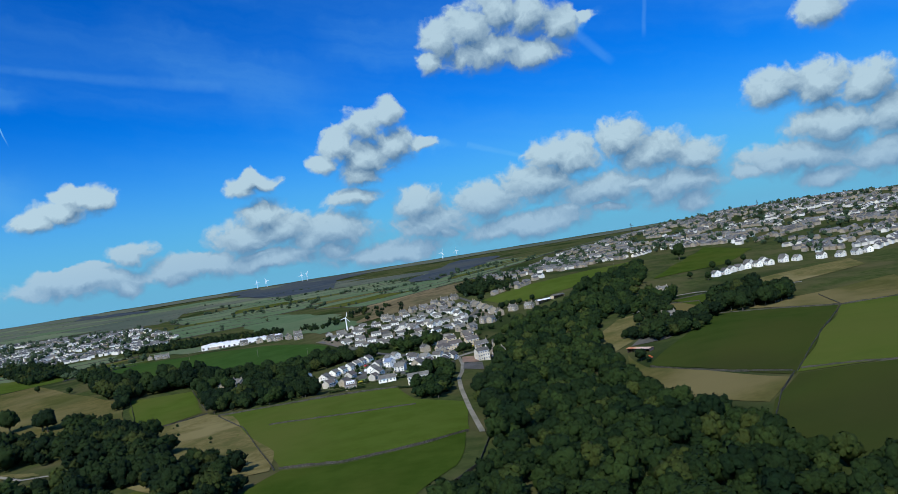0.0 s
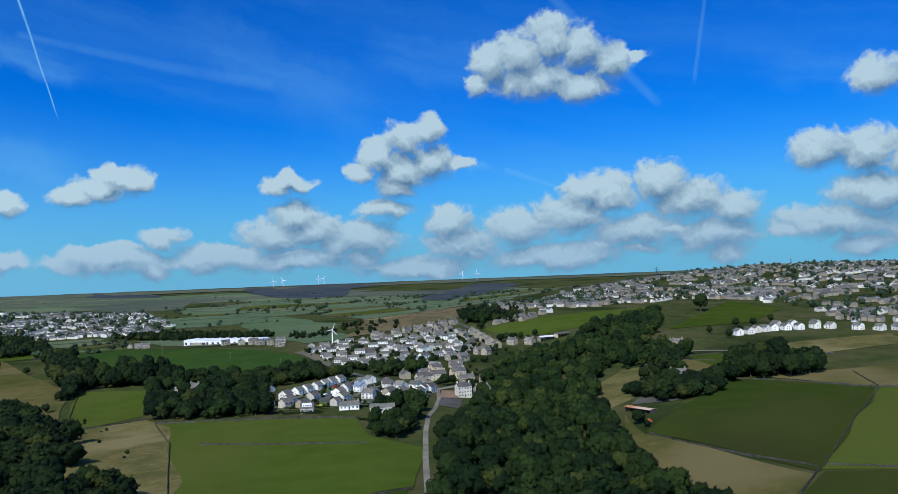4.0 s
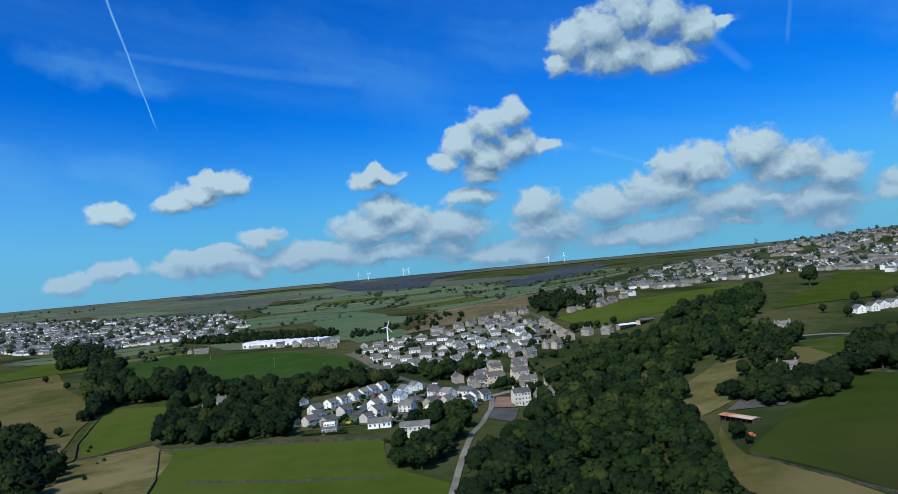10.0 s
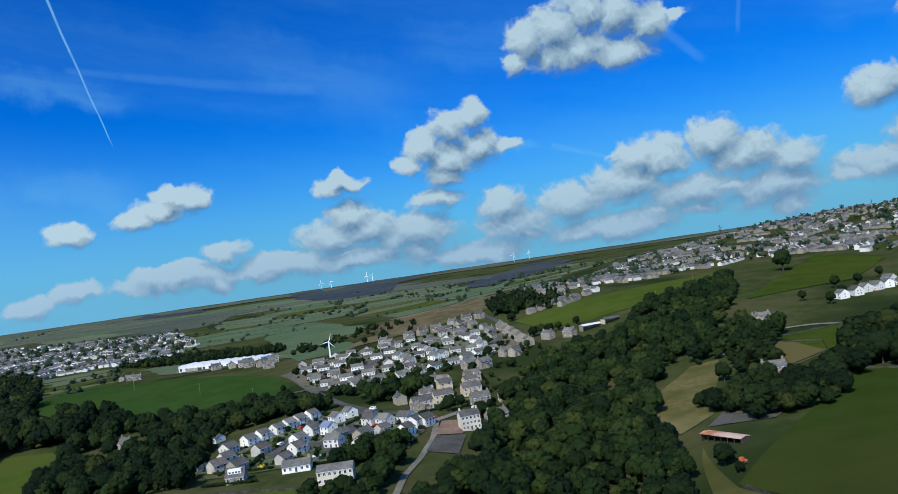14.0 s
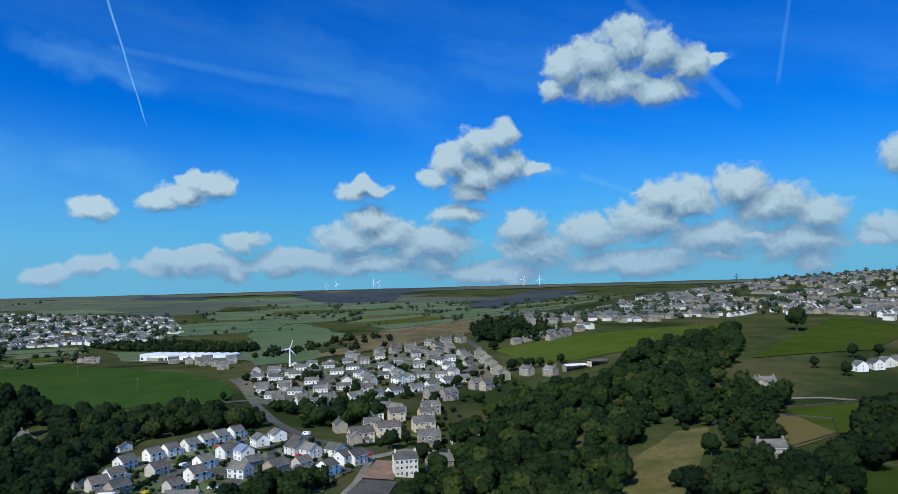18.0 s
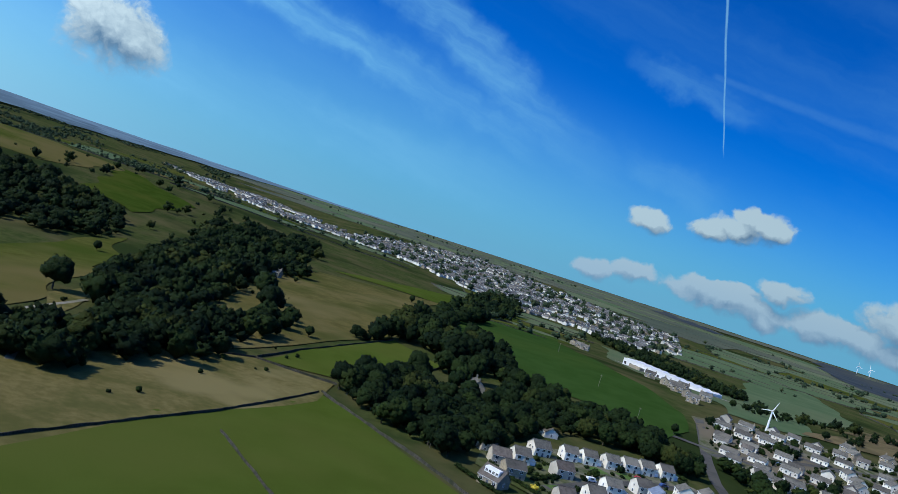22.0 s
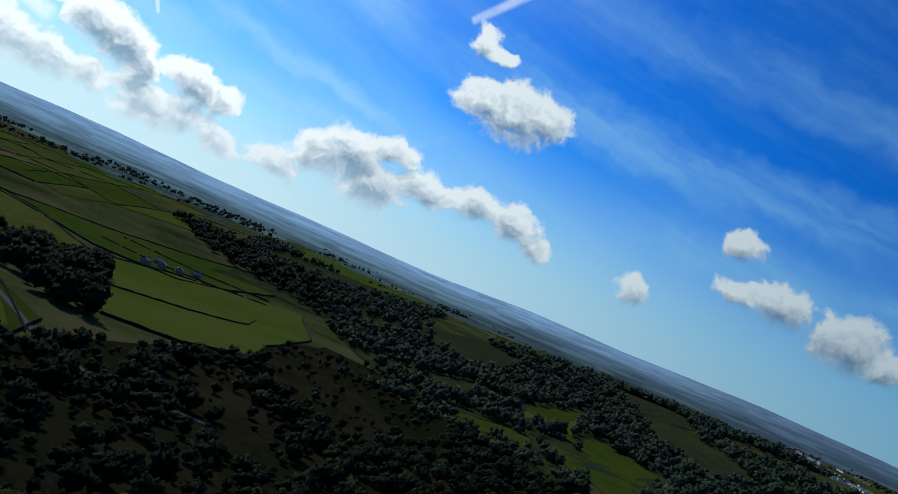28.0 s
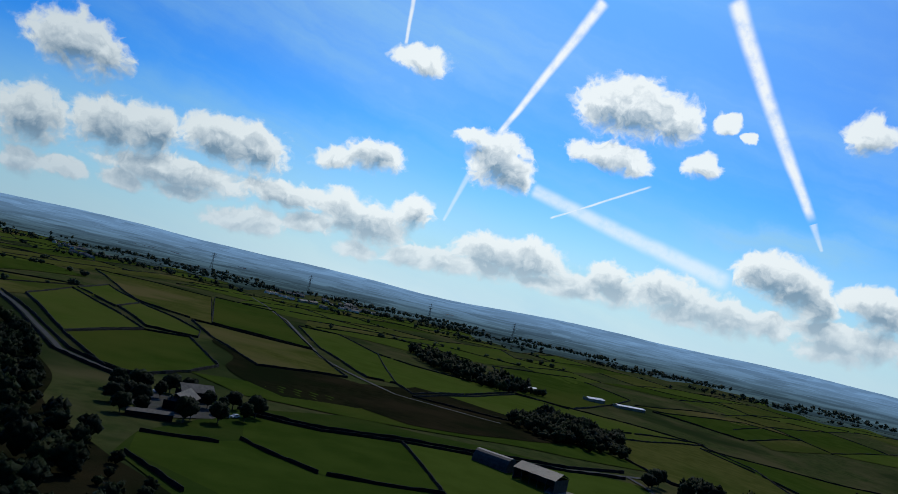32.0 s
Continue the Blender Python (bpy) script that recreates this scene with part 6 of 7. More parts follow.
strip("road", [(-75, 699), (-60, 676), (-50, 650), (-30, 645), (-10, 640)], 5.0, "asphalt", "grey asphalt close between gardens", 0.36)
strip("road", [(-7, 668), (6, 690), (20, 692), (40, 690)], 5.0, "pale_track", "pale lane beside a garden wall", 0.36)
for line in ([(-150, 790), (-80, 815), (-40, 840), (10, 890), (30, 960), (0, 1040)], [(-140, 860), (-60, 895), (0, 912)], [(-110, 790), (-90, 860), (-60, 930), (-40, 985)]):
    strip("road", line, 5.0, "asphalt", "estate street of worn asphalt", 0.4)
strip("road", [(204, 780), (190, 760), (175, 735), (160, 715)], 5.0, "pale_track", "pale farm lane")
strip("road", [(208, 770), (235, 768), (270, 750), (320, 720)], 4.0, "pale_track", "pale walled lane")
strip("road", [(-40, -54), (-72, -46), (-116, -58), (-150, -61), (-199, -71), (-246, -98), (-300, -130)], 3.2, "dark_lane", "narrow walled lane")
strip("road", [(157, -340), (103, -232), (57, -131), (27, -100), (12, -84)], 3.2, "dark_lane", "narrow dark lane between walls")
strip("road", [(-246, -98), (-247, -77), (-230, 0), (-207, 57), (-190, 112), (-186, 150), (-210, 190)], 3.2, "dark_lane", "lane bending round the pasture")
strip("road", [(-13, -970), (-65, -668), (-89, -341), (-132, -212), (-200, -190)], 3.2, "dark_lane", "dark track across the strip fields", 0.5)
strip("road", [(-188, 446), (-250, 470), (-285, 478), (-330, 520)], 3.0, "pale_track", "thin pale track in the hollow")
patch("yard", [(125, 590), (152, 580), (168, 600), (140, 612)], "gravel", "grey gravel farmyard", "yard", 0.35, 6)
patch("yard", [(-4, 632), (10, 636), (8, 668), (-4, 664)], "earth", "bare brown earth building plot", "yard", 0.35, 5)
patch("yard", [(-4, 600), (12, 596), (12, 634), (-3, 630)], "gravel", "dark gravel plot below the earth", "yard", 0.35, 5)
patch("yard", [(-186, -22), (-178, -8), (-166, -14), (-174, -28)], "pale_track", "pale concrete yard beside the barn", "yard", 0.35, 5)
patch("yard", [(8, -36), (0, -58), (-22, -58), (-34, -44), (-28, -28), (-6, -8)], "dark_lane", "dark gravel farmyard among trees", "yard", 0.3, 5)
for i in range(16):
    x, y = [(-84, 610), (-66, 606), (-46, 612), (-30, 604), (-100, 660), (-92, 672), (-64, 664), (-44, 672), (-26, 650), (-96, 600), (-104, 630), (-62, 596), (-12, 706), (2, 722), (-30, 790), (-50, 795)][i]
    patch("lawn", [(x - 4, y - 3), (x + 4, y - 4), (x + 5, y + 3), (x - 3, y + 4)], "lawn", "small green garden lawn", "lawn", 0.33, 4)


def free(x, y, house_gap, lane_gap):
    return all((x - a) ** 2 + (y - b) ** 2 > house_gap ** 2 for a, b in HOUSE_SPOTS) and all((x - a) ** 2 + (y - b) ** 2 > lane_gap ** 2 for a, b in LANES)


def fill(points, along, across, turn, kinds, gap, group):
    """Rows of further houses wherever the streets leave room."""
    c, n = math.cos(radians(turn)), math.sin(radians(turn))
    mx, my = sum(p[0] for p in points) / len(points), sum(p[1] for p in points) / len(points)
    for j in range(-12, 13):
        for i in range(-12, 13):
            u, v = i * along + rng.uniform(-1, 1), j * across + rng.uniform(-1.5, 1.5)
            x, y = mx + u * c - v * n, my + u * n + v * c
            if contains(points, x, y) and free(x, y, gap, 6.5):
                set_house(rng.choice(kinds), x, y, turn + rng.uniform(-5, 5) + (90 if rng.random() < 0.2 else 0), group=group, size=rng.uniform(0.82, 0.98))


ESTATE = [(-168, 872), (-118, 796), (-80, 776), (-40, 800), (12, 862), (22, 890), (10, 950), (-30, 985), (-80, 960), (-140, 925)]
STREET = [(-128, 612), (-108, 590), (-52, 592), (-12, 604), (-10, 640), (-20, 680), (-60, 704), (-100, 704), (-124, 660)]
HILL_ROAD = [(-70, 985), (-10, 950), (26, 880), (44, 850), (36, 905), (14, 968), (-4, 1000), (-40, 1010)]
fill(ESTATE, 14.5, 18.5, 14, ("plain", "plain", "plain", "plain_grey"), 11.0, UP)
fill(STREET, 13.5, 17.0, 60, ("plain", "plain_grey", "plain_grey", "plain_stone"), 13.5, DOWN)
fill(HILL_ROAD, 13.5, 17.0, 50, ("plain_stone", "plain_stone", "plain_stone", "plain_grey"), 12.0, "stone houses above the estate")
fill([(-40, 690), (0, 690), (34, 700), (24, 760), (0, 800), (-40, 780)], 19, 24, 25, ("plain_gold", "plain_gold", "plain_stone"), 14.0, "stone houses round the crossroads")


for plot, label in ((ESTATE, "lawns, drives and paved yards round the estate houses"), (STREET, "lawns, drives and flower beds along the village street"), (HILL_ROAD, "yards and gardens of the stone houses")):
    patch("gardens", plot, "plots", label, "gardens", 0.29, 7, 2)


def gardens(points, count, small, large, label):
    """Garden trees and shrubs between the houses, too many to count."""
    x0, x1 = min(p[0] for p in points), max(p[0] for p in points)
    y0, y1 = min(p[1] for p in points), max(p[1] for p in points)
    spots = []
    for _ in range(count * 30):
        x, y = rng.uniform(x0, x1), rng.uniform(y0, y1)
        size = rng.uniform(small, large) * (1.35 if rng.random() < 0.15 else 1.0)
        if contains(points, x, y) and free(x, y, 5.4 + size * 0.6, 3.4 + size * 0.5):
            spots.append((x, y, size, rng.uniform(0.7, 1.2)))
        if len(spots) >= count:
            break
    v, q, n, tone = stand(MID_CROWNS, spots)
    tagged(new("garden_trees", from_arrays("garden_trees", v, q, M["leaf"], normals=n, tone=tone)), label, "trees", kind="stuff")


gardens(ESTATE, 230, 0.8, 2.0, "shrubs and small trees in the estate gardens")
gardens(STREET, 190, 0.7, 1.8, "shrubs and small trees in the village gardens")
gardens(HILL_ROAD, 45, 1.2, 2.6, "trees between the stone houses")
gardens([(-112, 737), (-84, 722), (-62, 716), (-34, 730), (-10, 772), (-30, 796), (-72, 778), (-104, 768)], 60, 2.6, 4.4, "tall dark trees between street and estate")
gardens([(-30, 690), (0, 690), (40, 690), (44, 760), (10, 800), (-30, 780)], 70, 0.9, 2.4, "shrubs and trees round the crossroads")
gardens([(-160, 880), (-120, 790), (-40, 760), (50, 780), (60, 860), (20, 880), (-60, 930)], 60, 2.0, 3.6, "broadleaf trees round the estate")


def hedge(points, tall=1.8, wide=1.3, mat="leaf"):
    line = densify(points, 1.2, closed=False)
    v, q, n, _ = stand(FAR_CROWNS, [(x, y, wide * rng.uniform(0.8, 1.15), tall / 1.8 / wide * rng.uniform(0.85, 1.1)) for x, y in line])
    return tagged(new("hedge", from_arrays("hedge", v, q, M[mat], normals=n)), "clipped green garden hedge beside the street", "hedge", "garden hedges")


for line in ([(-72, 668), (-60, 668), (-54, 686)], [(-92, 605), (-94, 625)], [(-80, 600), (-66, 604)], [(-46, 606), (-30, 602)], [(-110, 600), (-100, 594), (-80, 592)], [(-60, 590), (-46, 588), (-44, 576)], [(-52, 660), (-36, 650)], [(-30, 672), (-14, 674)], [(-20, 686), (0, 708), (20, 726)],
             [(-82, 780), (-60, 790), (-40, 804)], [(-120, 830), (-90, 842)], [(-130, 856), (-98, 870)], [(-30, 850), (-12, 872)], [(-60, 895), (-30, 906)], [(-100, 705), (-84, 712)], [(-120, 668), (-108, 690)], [(-30, 540), (-50, 548)], [(-104, 575), (-78, 572)]):
    hedge(line)
for x, y, size in ((2, 716, 2.2), (8, 722, 1.8), (-4, 708, 1.6), (14, 690, 2.6), (-30, 668, 1.6), (-84, 596, 2.0), (-44, 684, 1.6)):
    v, q, n = MID_CROWNS[0]
    tagged(new("shrub", from_arrays("shrub", v * np.array([size, size, size * 0.7]) + np.array([x, y, float(height(x, y)) - 0.2]), q, M["garden_flower"], normals=n)), "golden-leaved garden shrub beside a house", "shrub", "golden shrubs")


# ------------------------------------------------------------------ cars
def car_mesh(van=False):
    bm = bmesh.new()
    prof = [(-2.1, 0.35), (2.1, 0.35), (2.15, 0.8), (1.2, 0.95), (0.6, 1.45), (-1.3, 1.48), (-2.05, 0.95)] if not van else [(-2.4, 0.35), (2.4, 0.35), (2.45, 1.0), (1.9, 1.15), (1.4, 1.95), (-2.35, 2.0), (-2.42, 1.0)]
    ring = [(p[0], -0.85, p[1]) for p in prof]
    solid(bm, ring, (0, 1.7, 0))
    return bm


def car(x, y, turn, paint, label, van=False):
    top = tagged(new("car"), label, "van" if van else "car", "parked cars")
    part("body", car_mesh(van), paint, top)
    bm = bmesh.new()
    box(bm, -1.0, 0.7, -0.87, 0.87, 1.02 if not van else 1.3, 1.36 if not van else 1.75)
    part("side_window", bm, "glass", top)
    for sx in (-1.3, 1.3):
        for sy in (-0.8, 0.8):
            bm = bmesh.new()
            bmesh.ops.create_cone(bm, cap_ends=True, segments=12, radius1=0.33, radius2=0.33, depth=0.22, matrix=Matrix.Translation((sx, sy, 0.33)) @ Matrix.Rotation(radians(90), 4, "X"))
            part("wheel", bm, "dark_metal", top)
    top.matrix_basis = pose(x, y, float(height(x, y)) + 0.36, 0, 0, turn)


M["paint_red"] = material("paint_red", (0.4, 0.02, 0.02), (0.45, 0.03, 0.03), 1.0, rough=0.3, gloss=0.5)
M["paint_silver"] = material("paint_silver", (0.4, 0.41, 0.43), (0.46, 0.47, 0.48), 1.0, rough=0.3, gloss=0.5)
M["paint_blue"] = material("paint_blue", (0.03, 0.06, 0.16), (0.04, 0.08, 0.2), 1.0, rough=0.3, gloss=0.5)
M["paint_orange"] = material("paint_orange", (0.5, 0.11, 0.03), (0.6, 0.15, 0.04), 1.0, rough=0.5)
for x, y, turn, paint, label, van in ((-88, 676, 60, "paint_red", "bright red hatchback parked by a drive", False), (-82, 672, 20, "white_paint", "white car parked on the street", False), (-80, 684, 70, "paint_blue", "dark blue car parked on the street", False), (-76, 692, 70, "dark_metal", "black car parked on the street", False),
                                      (-89, 640, 75, "white_paint", "white van parked at the kerb", True), (-85, 650, 70, "white_paint", "small white van at the kerb", True), (-52, 706, 150, "white_paint", "white van by the trees", True), (-46, 646, 30, "white_paint", "white car in the close", False),
                                      (-40, 658, 40, "paint_red", "dark red car on a drive", False), (-10, 672, 20, "paint_red", "red car at the road junction", False), (12, 696, 20, "white_paint", "white car beside the garden wall", False), (-60, 636, 10, "paint_silver", "silver car parked on the side street", False),
                                      (-58, 602, 20, "white_paint", "white parked car beside the bungalow", False), (-22, 640, 80, "paint_silver", "silver car on a drive", False), (-40, 834, 47, "paint_silver", "silver car on the estate", False), (-70, 812, 47, "white_paint", "white car on the estate", False),
                                      (-90, 838, 30, "paint_blue", "dark blue car on the estate street", False), (-32, -34, 30, "white_paint", "white car in the farmyard", False), (-36, -38, 50, "paint_silver", "silver car in the farmyard", False), (-2, -60, 30, "white_paint", "white pick-up by the farm", True)):
    car(x, y, turn, paint, label, van)
tractor = tagged(new("tractor"), "orange-red digger parked in rough grass", "tractor")
bm = bmesh.new()
box(bm, -1.8, 1.6, -0.8, 0.8, 0.6, 1.5)
part("body", bm, "paint_orange", tractor)
bm = bmesh.new()
box(bm, -1.4, 0.1, -0.7, 0.7, 1.5, 2.7)
part("cab", bm, "paint_orange", tractor)
for sx, r in ((-1.1, 0.8), (1.2, 0.5)):
    for sy in (-0.95, 0.95):
        bm = bmesh.new()
        bmesh.ops.create_cone(bm, cap_ends=True, segments=14, radius1=r, radius2=r, depth=0.35, matrix=Matrix.Translation((sx, sy, r)) @ Matrix.Rotation(radians(90), 4, "X"))
        part("wheel", bm, "dark_metal", tractor)
tractor.matrix_basis = pose(126, 537, float(height(126, 537)) + 0.3, 0, 0, 35)


# ------------------------------------------------------------------ towns, far fields, moors
def gable_arrays(w, d, eaves, ridge):
    x, y = w / 2, d / 2
    o = 0.3
    v = np.array([(-x, -y, -3), (x, -y, -3), (x, y, -3), (-x, y, -3), (-x, -y, eaves), (x, -y, eaves), (x, y, eaves), (-x, y, eaves), (-x, 0, ridge - 0.1), (x, 0, ridge - 0.1), (-x, 0, ridge - 0.3), (x, 0, ridge - 0.3),
                  (-x - o, -y - o, eaves - o * 0.6), (x + o, -y - o, eaves - o * 0.6), (x + o, 0, ridge), (-x - o, 0, ridge), (x + o, y + o, eaves - o * 0.6), (-x - o, y + o, eaves - o * 0.6)], dtype=float)
    walls = np.array([(0, 1, 5, 4), (2, 3, 7, 6), (1, 2, 6, 5), (3, 0, 4, 7), (5, 6, 9, 11), (7, 4, 10, 8)])
    roofs = np.array([(12, 13, 14, 15), (16, 17, 15, 14)])
    return v, walls, roofs


def town(points, count, label, name, size=1.0, white=0.5, angles=(0.3, 1.87, 0.7, 2.2), rows=True):
    """Many small houses standing in short streets, pale and stone ones, with their roofs."""
    x0, x1 = min(p[0] for p in points), max(p[0] for p in points)
    y0, y1 = min(p[1] for p in points), max(p[1] for p in points)
    walls = {"render_white": ([], []), "stone_wall": ([], [])}
    roofs = ([], [])
    made, tries, taken = 0, 0, set()
    while made < count and tries < count * 40:
        tries += 1
        sx, sy = rng.uniform(x0, x1), rng.uniform(y0, y1)
        a = rng.choice(angles) + rng.uniform(-0.15, 0.15)
        c, n = math.cos(a), math.sin(a)
        mat = "render_white" if rng.random() < white else "stone_wall"
        w, d, e = rng.uniform(7, 13) * size, rng.uniform(6.5, 8.5) * size, rng.uniform(3.6, 5.4) * size
        for i in range(rng.randint(3, 7)):
            x, y = sx + c * i * (w + rng.uniform(1, 4)), sy + n * i * (w + rng.uniform(1, 4))
            cell = (int(x / (10.5 * size)), int(y / (10.5 * size)))
            if cell in taken or not contains(points, x, y):
                continue
            taken.add(cell)
            made += 1
            v, wl, rf = gable_arrays(w, d, e, e + 2.5 * size)
            q = v.copy()
            q[:, 0], q[:, 1] = v[:, 0] * c - v[:, 1] * n + x, v[:, 0] * n + v[:, 1] * c + y
            q[:, 2] += float(height(x, y))
            for store, faces, picks in ((walls[mat], wl, slice(0, 12)), (roofs, rf - 12, slice(12, 18))):
                k0 = store[1][-1][1] if store[1] else 0
                store[0].append(q[picks])
                store[1].append((faces + k0, k0 + len(q[picks])))
    for mat, store in (*walls.items(), ("slate_far", roofs)):
        if store[0]:
            tagged(new(name, from_arrays(name, np.concatenate(store[0]), np.concatenate([f for f, _ in store[1]]), M[mat])), label, "houses", kind="stuff")


M["slate_far"] = material("slate_far", (0.075, 0.074, 0.07), (0.14, 0.135, 0.12), 0.05, rough=0.7, island=0.35)
FAR_TOWN = [(-2000, 2600), (-1300, 2350), (-922, 2250), (-640, 1750), (-575, 1500), (-620, 1390), (-960, 1400), (-1500, 1560), (-1900, 1900)]
UPPER_TOWN = [(76, 1000), (6, 1012), (40, 1250), (110, 1500), (220, 1800), (584, 1950), (1000, 1850), (1000, 1200), (820, 900), (640, 790), (500, 850), (440, 880), (425, 930), (430, 1060), (400, 1190), (345, 1230), (275, 1215), (153, 1110)]
town(FAR_TOWN, 3400, "far town of small pale and stone houses in the valley", "far_houses", 0.95, 0.75)
town(UPPER_TOWN, 2100, "hillside town of stone and rendered houses", "hill_houses", 0.85, 0.3)
town([(-2600, 1500), (-1700, 1560), (-1300, 1750), (-1500, 1900), (-2300, 1800)], 900, "distant terraces along the valley", "far_houses", 0.95, 0.7)
town([(347, -1003), (406, -1400), (308, -1500), (230, -1009)], 30, "dark hamlet among southern fields", "far_houses", 0.9, 0.2)
town([(0, -1344), (-224, -1735), (-309, -1393), (-130, -1085)], 60, "scattered houses on the southern ridge", "far_houses", 0.9, 0.4)
town([(-2300, -2200), (-300, -2600), (1200, -2400), (900, -3400), (-1500, -3600)], 260, "far pale buildings on the southern plain", "far_houses", 1.6, 0.6)
town([(-2700, 300), (-1900, 100), (-1500, 500), (-2200, 800)], 200, "distant pale houses down the gorge", "far_houses", 1.1, 0.6)
wood(FAR_TOWN, 29, 6.0, "garden trees between the far houses", dark=True, far=True, keep=0.5, name="town_trees", mat="hazy_leaf")
wood(UPPER_TOWN, 21, 4.4, "garden trees between the hillside houses", dark=True, far=True, keep=0.45, name="town_trees", mat="hazy_leaf")


def patchwork(points, size, turn, mats, label, trees=0.5, walls=True, skew=0.25, skip=0.0, tall=1.6, tree_size=5.0):
    """Farmland: irregular fields, the walls between them, and trees along their edges."""
    c, n = math.cos(radians(turn)), math.sin(radians(turn))
    us = [p[0] * c + p[1] * n for p in points]
    vs = [-p[0] * n + p[1] * c for p in points]
    nu, nv = int((max(us) - min(us)) / size[0]) + 1, int((max(vs) - min(vs)) / size[1]) + 1
    grid = {}
    for i in range(nu + 1):
        for j in range(nv + 1):
            u, v = min(us) + (i + rng.uniform(-skew, skew) + 0.35 * (j % 2)) * size[0], min(vs) + (j + rng.uniform(-skew, skew)) * size[1]
            grid[i, j] = (u * c - v * n, u * n + v * c)
    wall_v, wall_q, k0 = [], [], 0
    tree_spots = []
    for i in range(nu):
        for j in range(nv):
            q = [grid[i, j], grid[i + 1, j], grid[i + 1, j + 1], grid[i, j + 1]]
            mx, my = sum(p[0] for p in q) / 4, sum(p[1] for p in q) / 4
            if not contains(points, mx, my):
                continue
            if rng.random() >= skip:
                patch("field", q, rng.choice(mats), label, "field", 0.2, 14.0, 0.0)
            for a, b in ((q[0], q[1]), (q[0], q[3])):
                if walls and rng.random() < 0.85:
                    v, f = wall_mesh([a, b], 1.1, tall, 0.04)
                    wall_v.append(v)
                    wall_q.append(f + k0)
                    k0 += len(v)
                if rng.random() < trees:
                    for _ in range(rng.randint(2, 9)):
                        s = rng.random()
                        tree_spots.append((a[0] + (b[0] - a[0]) * s + rng.uniform(-5, 5), a[1] + (b[1] - a[1]) * s + rng.uniform(-5, 5)))
    if wall_v:
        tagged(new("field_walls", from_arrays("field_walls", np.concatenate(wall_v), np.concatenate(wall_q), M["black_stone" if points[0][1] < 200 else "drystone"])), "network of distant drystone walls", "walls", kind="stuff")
    scatter(tree_spots, tree_size, "hedgerow trees between distant fields")


def scatter(spots, size, label, name="hedgerow_trees"):
    if spots:
        v, q, n, tone = stand(FAR_CROWNS, [(x, y, size * rng.uniform(0.5, 1.3), rng.uniform(0.8, 1.1)) for x, y in spots])
        tagged(new(name, from_arrays(name, v, q, M["hazy_leaf"], normals=n, tone=tone)), label, "trees", kind="stuff")


WEST = ("hazy_pasture", "olive_meadow", "rough_grass", "pasture", "olive_meadow")
GREENS = ("hazy_pasture", "hazy_pasture", "hazy_pasture", "hay", "olive_meadow", "hazy_pasture")
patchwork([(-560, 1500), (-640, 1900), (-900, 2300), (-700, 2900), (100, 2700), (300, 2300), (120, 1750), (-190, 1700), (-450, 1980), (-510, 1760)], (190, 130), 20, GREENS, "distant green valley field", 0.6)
patchwork([(-900, 2350), (-1900, 2700), (-2600, 3000), (-2300, 3500), (-700, 3500), (100, 3100), (100, 2750), (-700, 2950)], (300, 190), 10, ("hazy_moor_grass", "hay", "hazy_moor_grass", "hazy_pasture", "hazy_moor_grass"), "pale upland field under the moor", 0.12)
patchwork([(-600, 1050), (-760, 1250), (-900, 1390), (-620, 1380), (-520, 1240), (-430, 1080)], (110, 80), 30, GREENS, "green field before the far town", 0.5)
patchwork([(400, 1850), (600, 2000), (1000, 1900), (1500, 2300), (1300, 3000), (600, 2700), (350, 2300)], (220, 140), 30, ("hazy_pasture", "hay", "pasture"), "upland field above the town", 0.3)
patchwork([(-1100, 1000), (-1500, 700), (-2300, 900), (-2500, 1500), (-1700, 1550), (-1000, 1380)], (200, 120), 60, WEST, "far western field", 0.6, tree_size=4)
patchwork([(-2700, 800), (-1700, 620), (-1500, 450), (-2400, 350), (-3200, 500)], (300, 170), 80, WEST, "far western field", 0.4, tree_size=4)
patchwork([(-1500, 2650), (-2650, 1950), (-3500, 2100), (-3100, 3000), (-2100, 3300)], (320, 190), 25, ("hazy_pasture", "hazy_moor_grass", "hazy_moor_grass", "hazy_pasture"), "hill field above the far town", 0.15)
SOUTH = ("bright_pasture", "pasture", "olive_meadow", "bright_pasture", "rough_grass")
patchwork([(210, -860), (140, -360), (165, -330), (420, -500), (700, -900), (650, -1700), (260, -1900), (0, -1000)], (150, 80), 65, SOUTH, "southern walled strip field", 0.2, tree_size=3.6)
patchwork([(-110, -640), (-160, -500), (-330, -700), (-520, -800), (-700, -660), (-850, -900), (-600, -1300), (-200, -1500), (0, -1000), (-30, -800)], (150, 85), 40, SOUTH, "southern walled strip field", 0.2, tree_size=3.6)
patchwork([(-620, -520), (-750, -600), (-840, -330), (-1000, -560), (-1300, -900), (-1000, -1200), (-750, -800), (-600, -650)], (150, 90), 30, SOUTH, "southern walled strip field", 0.2, tree_size=3.6)
patchwork([(-1400, -300), (-1600, -900), (-2200, -1200), (-2600, -500), (-2000, -250)], (230, 130), 20, SOUTH, "far green field beyond the gorge", 0.35, tree_size=3.4)
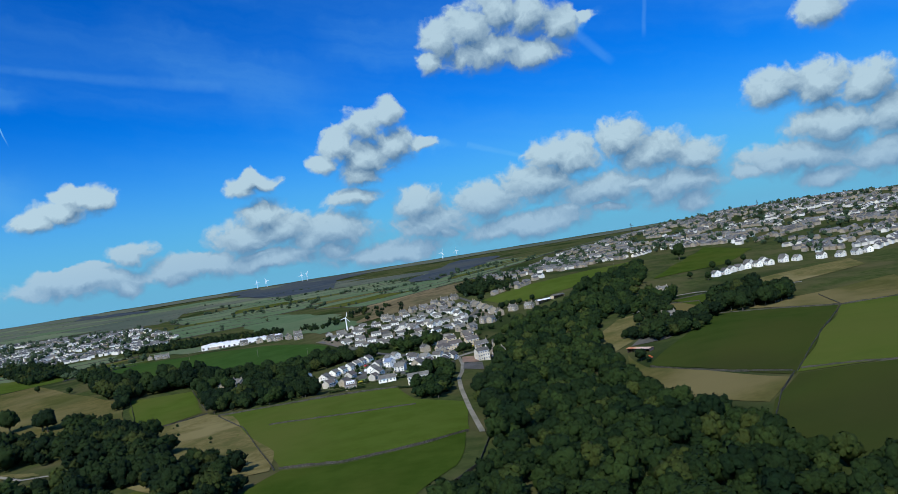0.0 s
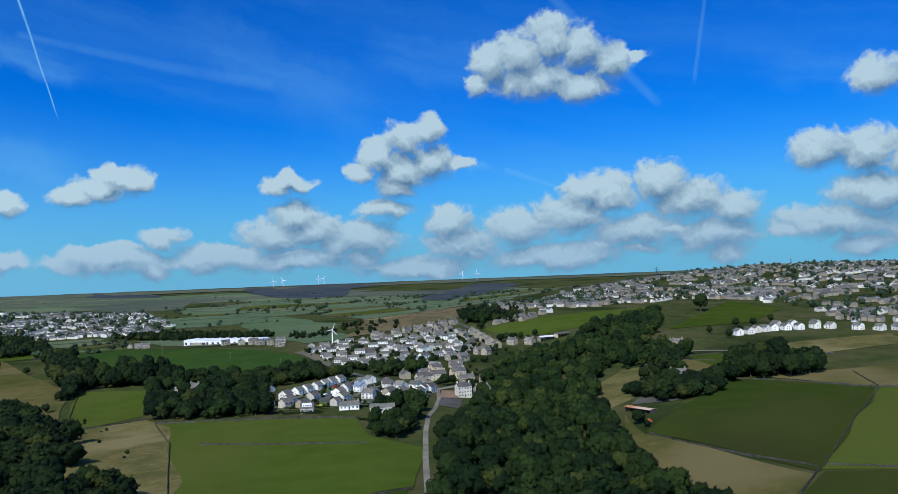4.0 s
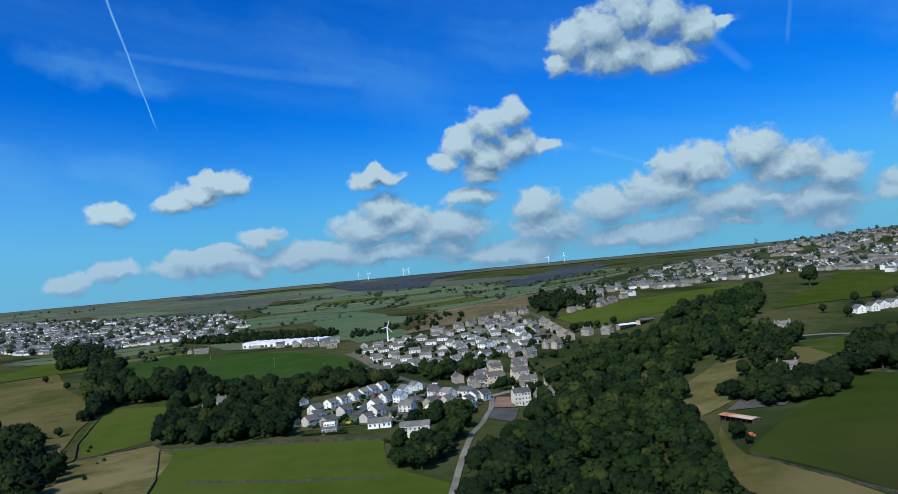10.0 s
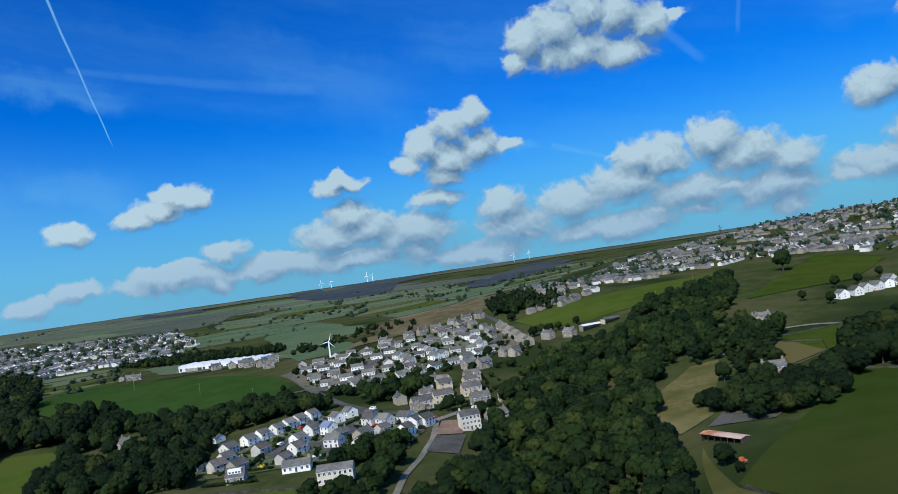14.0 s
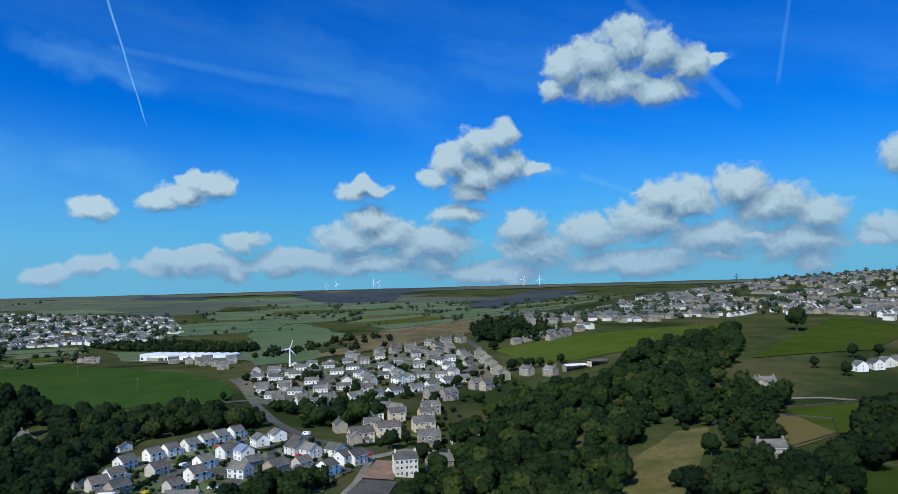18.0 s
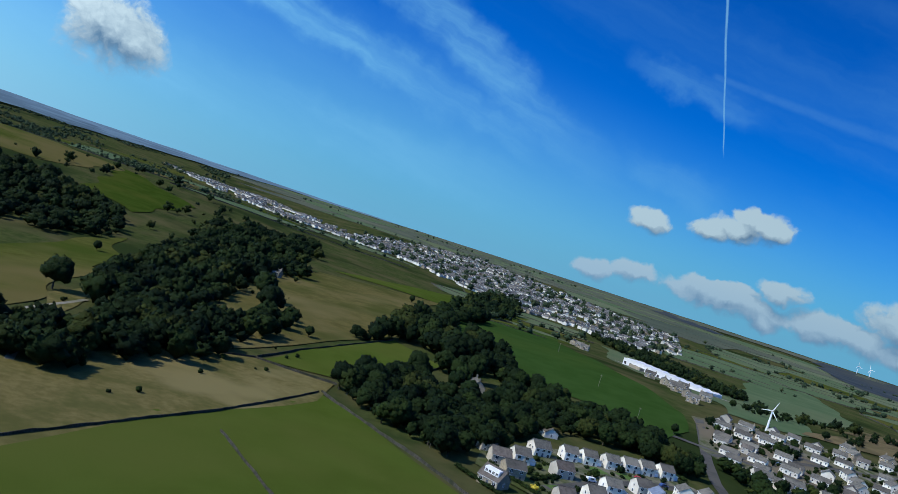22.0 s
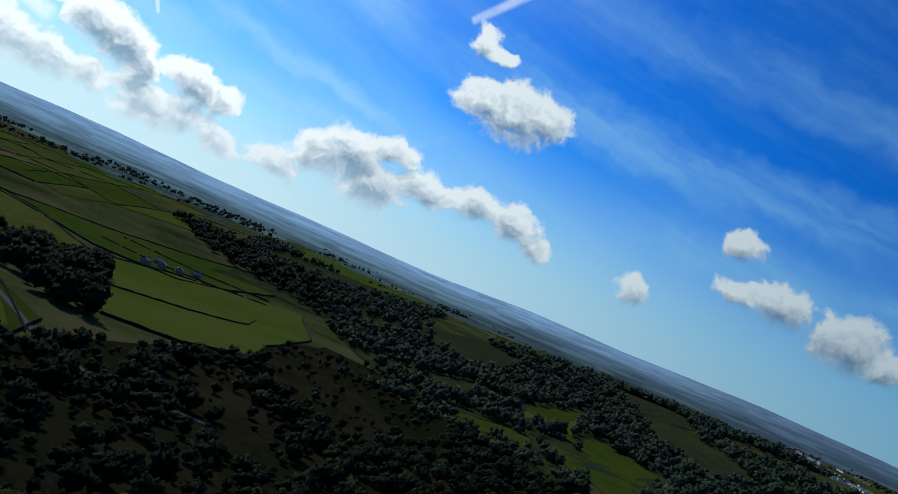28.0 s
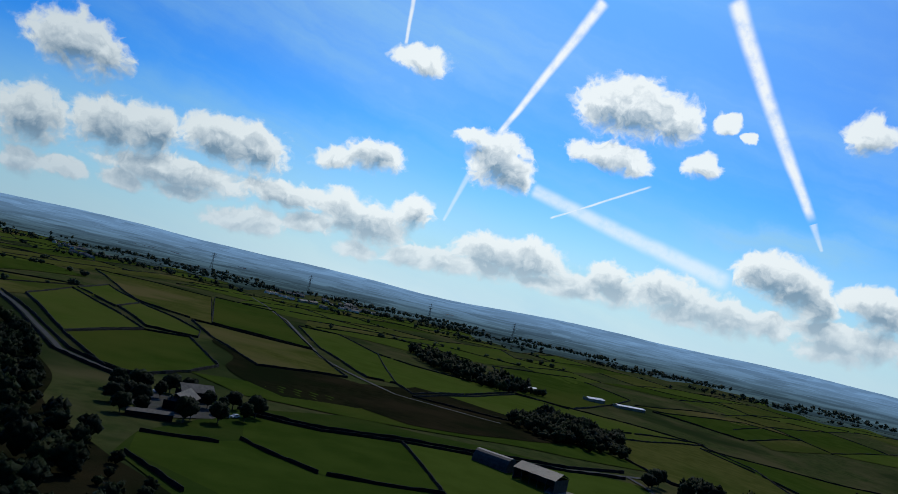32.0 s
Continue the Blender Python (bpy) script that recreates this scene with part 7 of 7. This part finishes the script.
for spots, label in (([(-1900, -300), (-1400, -800), (-800, -1150), (600, -1150), (900, -1500), (700, -1800), (-200, -1950), (-1200, -1650), (-1900, -900)], "dark clumps of wood over the far plain"), ([(-2500, 100), (-2000, 400), (-2000, 1000), (-2300, 1300), (-2600, 800)], "dark far woods in the west"),
                     ([(-1500, 1000), (-2100, 1500), (-3000, 2000), (-3600, 1700), (-3000, 900), (-1900, 600)], "dark far woods behind the town")):
    wood(spots, 19, 4.2, label, dark=True, far=True, keep=0.9, wobble=0.5, name="far_woods", mat="hazy_leaf", clumps=0.45)
# cloud shadow on the northern moors, painted as dark patches of ground
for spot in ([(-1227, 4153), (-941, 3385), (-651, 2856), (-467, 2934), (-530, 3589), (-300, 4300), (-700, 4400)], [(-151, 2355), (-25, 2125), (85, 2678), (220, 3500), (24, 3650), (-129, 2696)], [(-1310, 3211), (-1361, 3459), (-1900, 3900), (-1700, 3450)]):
    patch("moor", spot, "shadowed_moor", "skyline moor coloured dark as under cloud shadow", "moor", 1.0, 30, 20)
patch("moor", [(-1500, 3600), (-900, 3900), (200, 4000), (1000, 3900), (1500, 3500), (1600, 4300), (0, 4550), (-2600, 3900), (-3200, 3200), (-2800, 2900), (-2200, 3400)], "hazy_moor_grass", "pale brown moor grass under the skyline", "moor", 0.6, 30, 20)


# ------------------------------------------------------------------ hazy distance
def far_land():
    """The hazy plain and hills that close the land in the west and south, far behind everything."""
    mat = bpy.data.materials.new("distance")
    mat.use_nodes = True
    t = Tree(mat.node_tree)
    t.nodes.clear()
    pos = t.add("ShaderNodeNewGeometry").outputs["Position"]
    x, y, z = t.sep(pos)
    reach = t.v("LENGTH", t.v("MULTIPLY", t.v("SUBTRACT", pos, (20, 250, 0)), (1, 1, 0)))
    cells = t.add("ShaderNodeTexVoronoi")
    t.put(cells.inputs["Vector"], t.v("ADD", pos, t.v("MULTIPLY", t.noise(pos, 0.004, 3.0, 0.6, out=1), (260, 260, 0))))
    cells.inputs["Scale"].default_value = 0.0058
    fields = t.sep(cells.outputs["Color"])[0]
    woods = t.step(t.noise(pos, 0.0042, 5.0, 0.68), 0.42, 0.54)
    land = t.mix(fields, (0.022, 0.037, 0.019, 1), (0.06, 0.08, 0.036, 1))
    land = t.mix(woods, land, (0.016, 0.027, 0.02, 1))
    specks = t.step(t.noise(pos, 0.035, 2.0, 0.5), 0.72, 0.78, 0.0, 0.35)
    land = t.mix(specks, land, (0.2, 0.2, 0.19, 1))
    body = t.add("ShaderNodeBsdfDiffuse")
    t.put(body.inputs[0], land)
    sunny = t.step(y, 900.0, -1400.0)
    # distance haze painted as emission, bluer and brighter farther out and sunward
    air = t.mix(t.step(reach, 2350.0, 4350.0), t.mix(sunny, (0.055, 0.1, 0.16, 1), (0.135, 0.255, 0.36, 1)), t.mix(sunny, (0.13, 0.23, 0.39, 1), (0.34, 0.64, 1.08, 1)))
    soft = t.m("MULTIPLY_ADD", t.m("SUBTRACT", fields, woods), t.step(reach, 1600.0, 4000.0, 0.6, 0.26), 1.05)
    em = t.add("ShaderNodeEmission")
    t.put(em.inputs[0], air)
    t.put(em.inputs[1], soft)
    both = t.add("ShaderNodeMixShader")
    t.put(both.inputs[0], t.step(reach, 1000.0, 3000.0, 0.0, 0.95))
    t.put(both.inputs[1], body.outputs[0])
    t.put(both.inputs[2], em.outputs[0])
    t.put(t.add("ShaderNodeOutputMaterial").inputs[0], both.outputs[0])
    nr, na = 60, 420
    u = np.linspace(0, 1, nr)[:, None]
    i = np.arange(na + 1)[None, :]
    az = np.radians(-44 - 180.0 * i / na)
    start = 1720 + 620 * np.clip(1 - i / 210.0, 0, 1) + 170 * np.sin(i / 9.0) + 110 * np.sin(i / 3.7 + 1) + 60 * np.sin(i / 1.3)
    start = start + (4480 - start) * np.clip(1 - i / 130.0, 0, 1)
    r = start + (4560 - start) * u
    px, py = 20 + r * np.sin(az), 250 + r * np.cos(az)
    fade = np.clip(i / 150.0, 0, 1)
    fade = fade * fade * (3 - 2 * fade)
    swell = np.clip((r - 2300) / 2200, 0, 1)
    lift = 72 * swell ** 1.6 * (1 + 0.1 * np.sin(i / 17.0) + 0.07 * np.sin(i / 6.1 + 2))
    lift = lift + 5 * swell ** 2 * np.sin(r / 170.0 + np.sin(i / 23.0) * 2.0 + i / 31.0) + 2 * np.sin(r / 61.0 + i / 9.0) * swell ** 2
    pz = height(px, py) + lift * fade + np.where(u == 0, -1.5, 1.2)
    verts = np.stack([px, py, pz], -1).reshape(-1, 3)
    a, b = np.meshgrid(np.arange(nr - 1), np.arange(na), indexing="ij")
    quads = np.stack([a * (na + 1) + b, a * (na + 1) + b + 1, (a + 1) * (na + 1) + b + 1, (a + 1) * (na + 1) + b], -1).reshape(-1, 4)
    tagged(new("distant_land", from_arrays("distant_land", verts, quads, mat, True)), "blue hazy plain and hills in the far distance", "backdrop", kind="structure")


far_land()

# the patterns that the houses and trees were copied from are no longer wanted
for thing in TREES + list(KINDS.values()):
    for child in list(thing.children_recursive):
        bpy.data.objects.remove(child)
    bpy.data.objects.remove(thing)
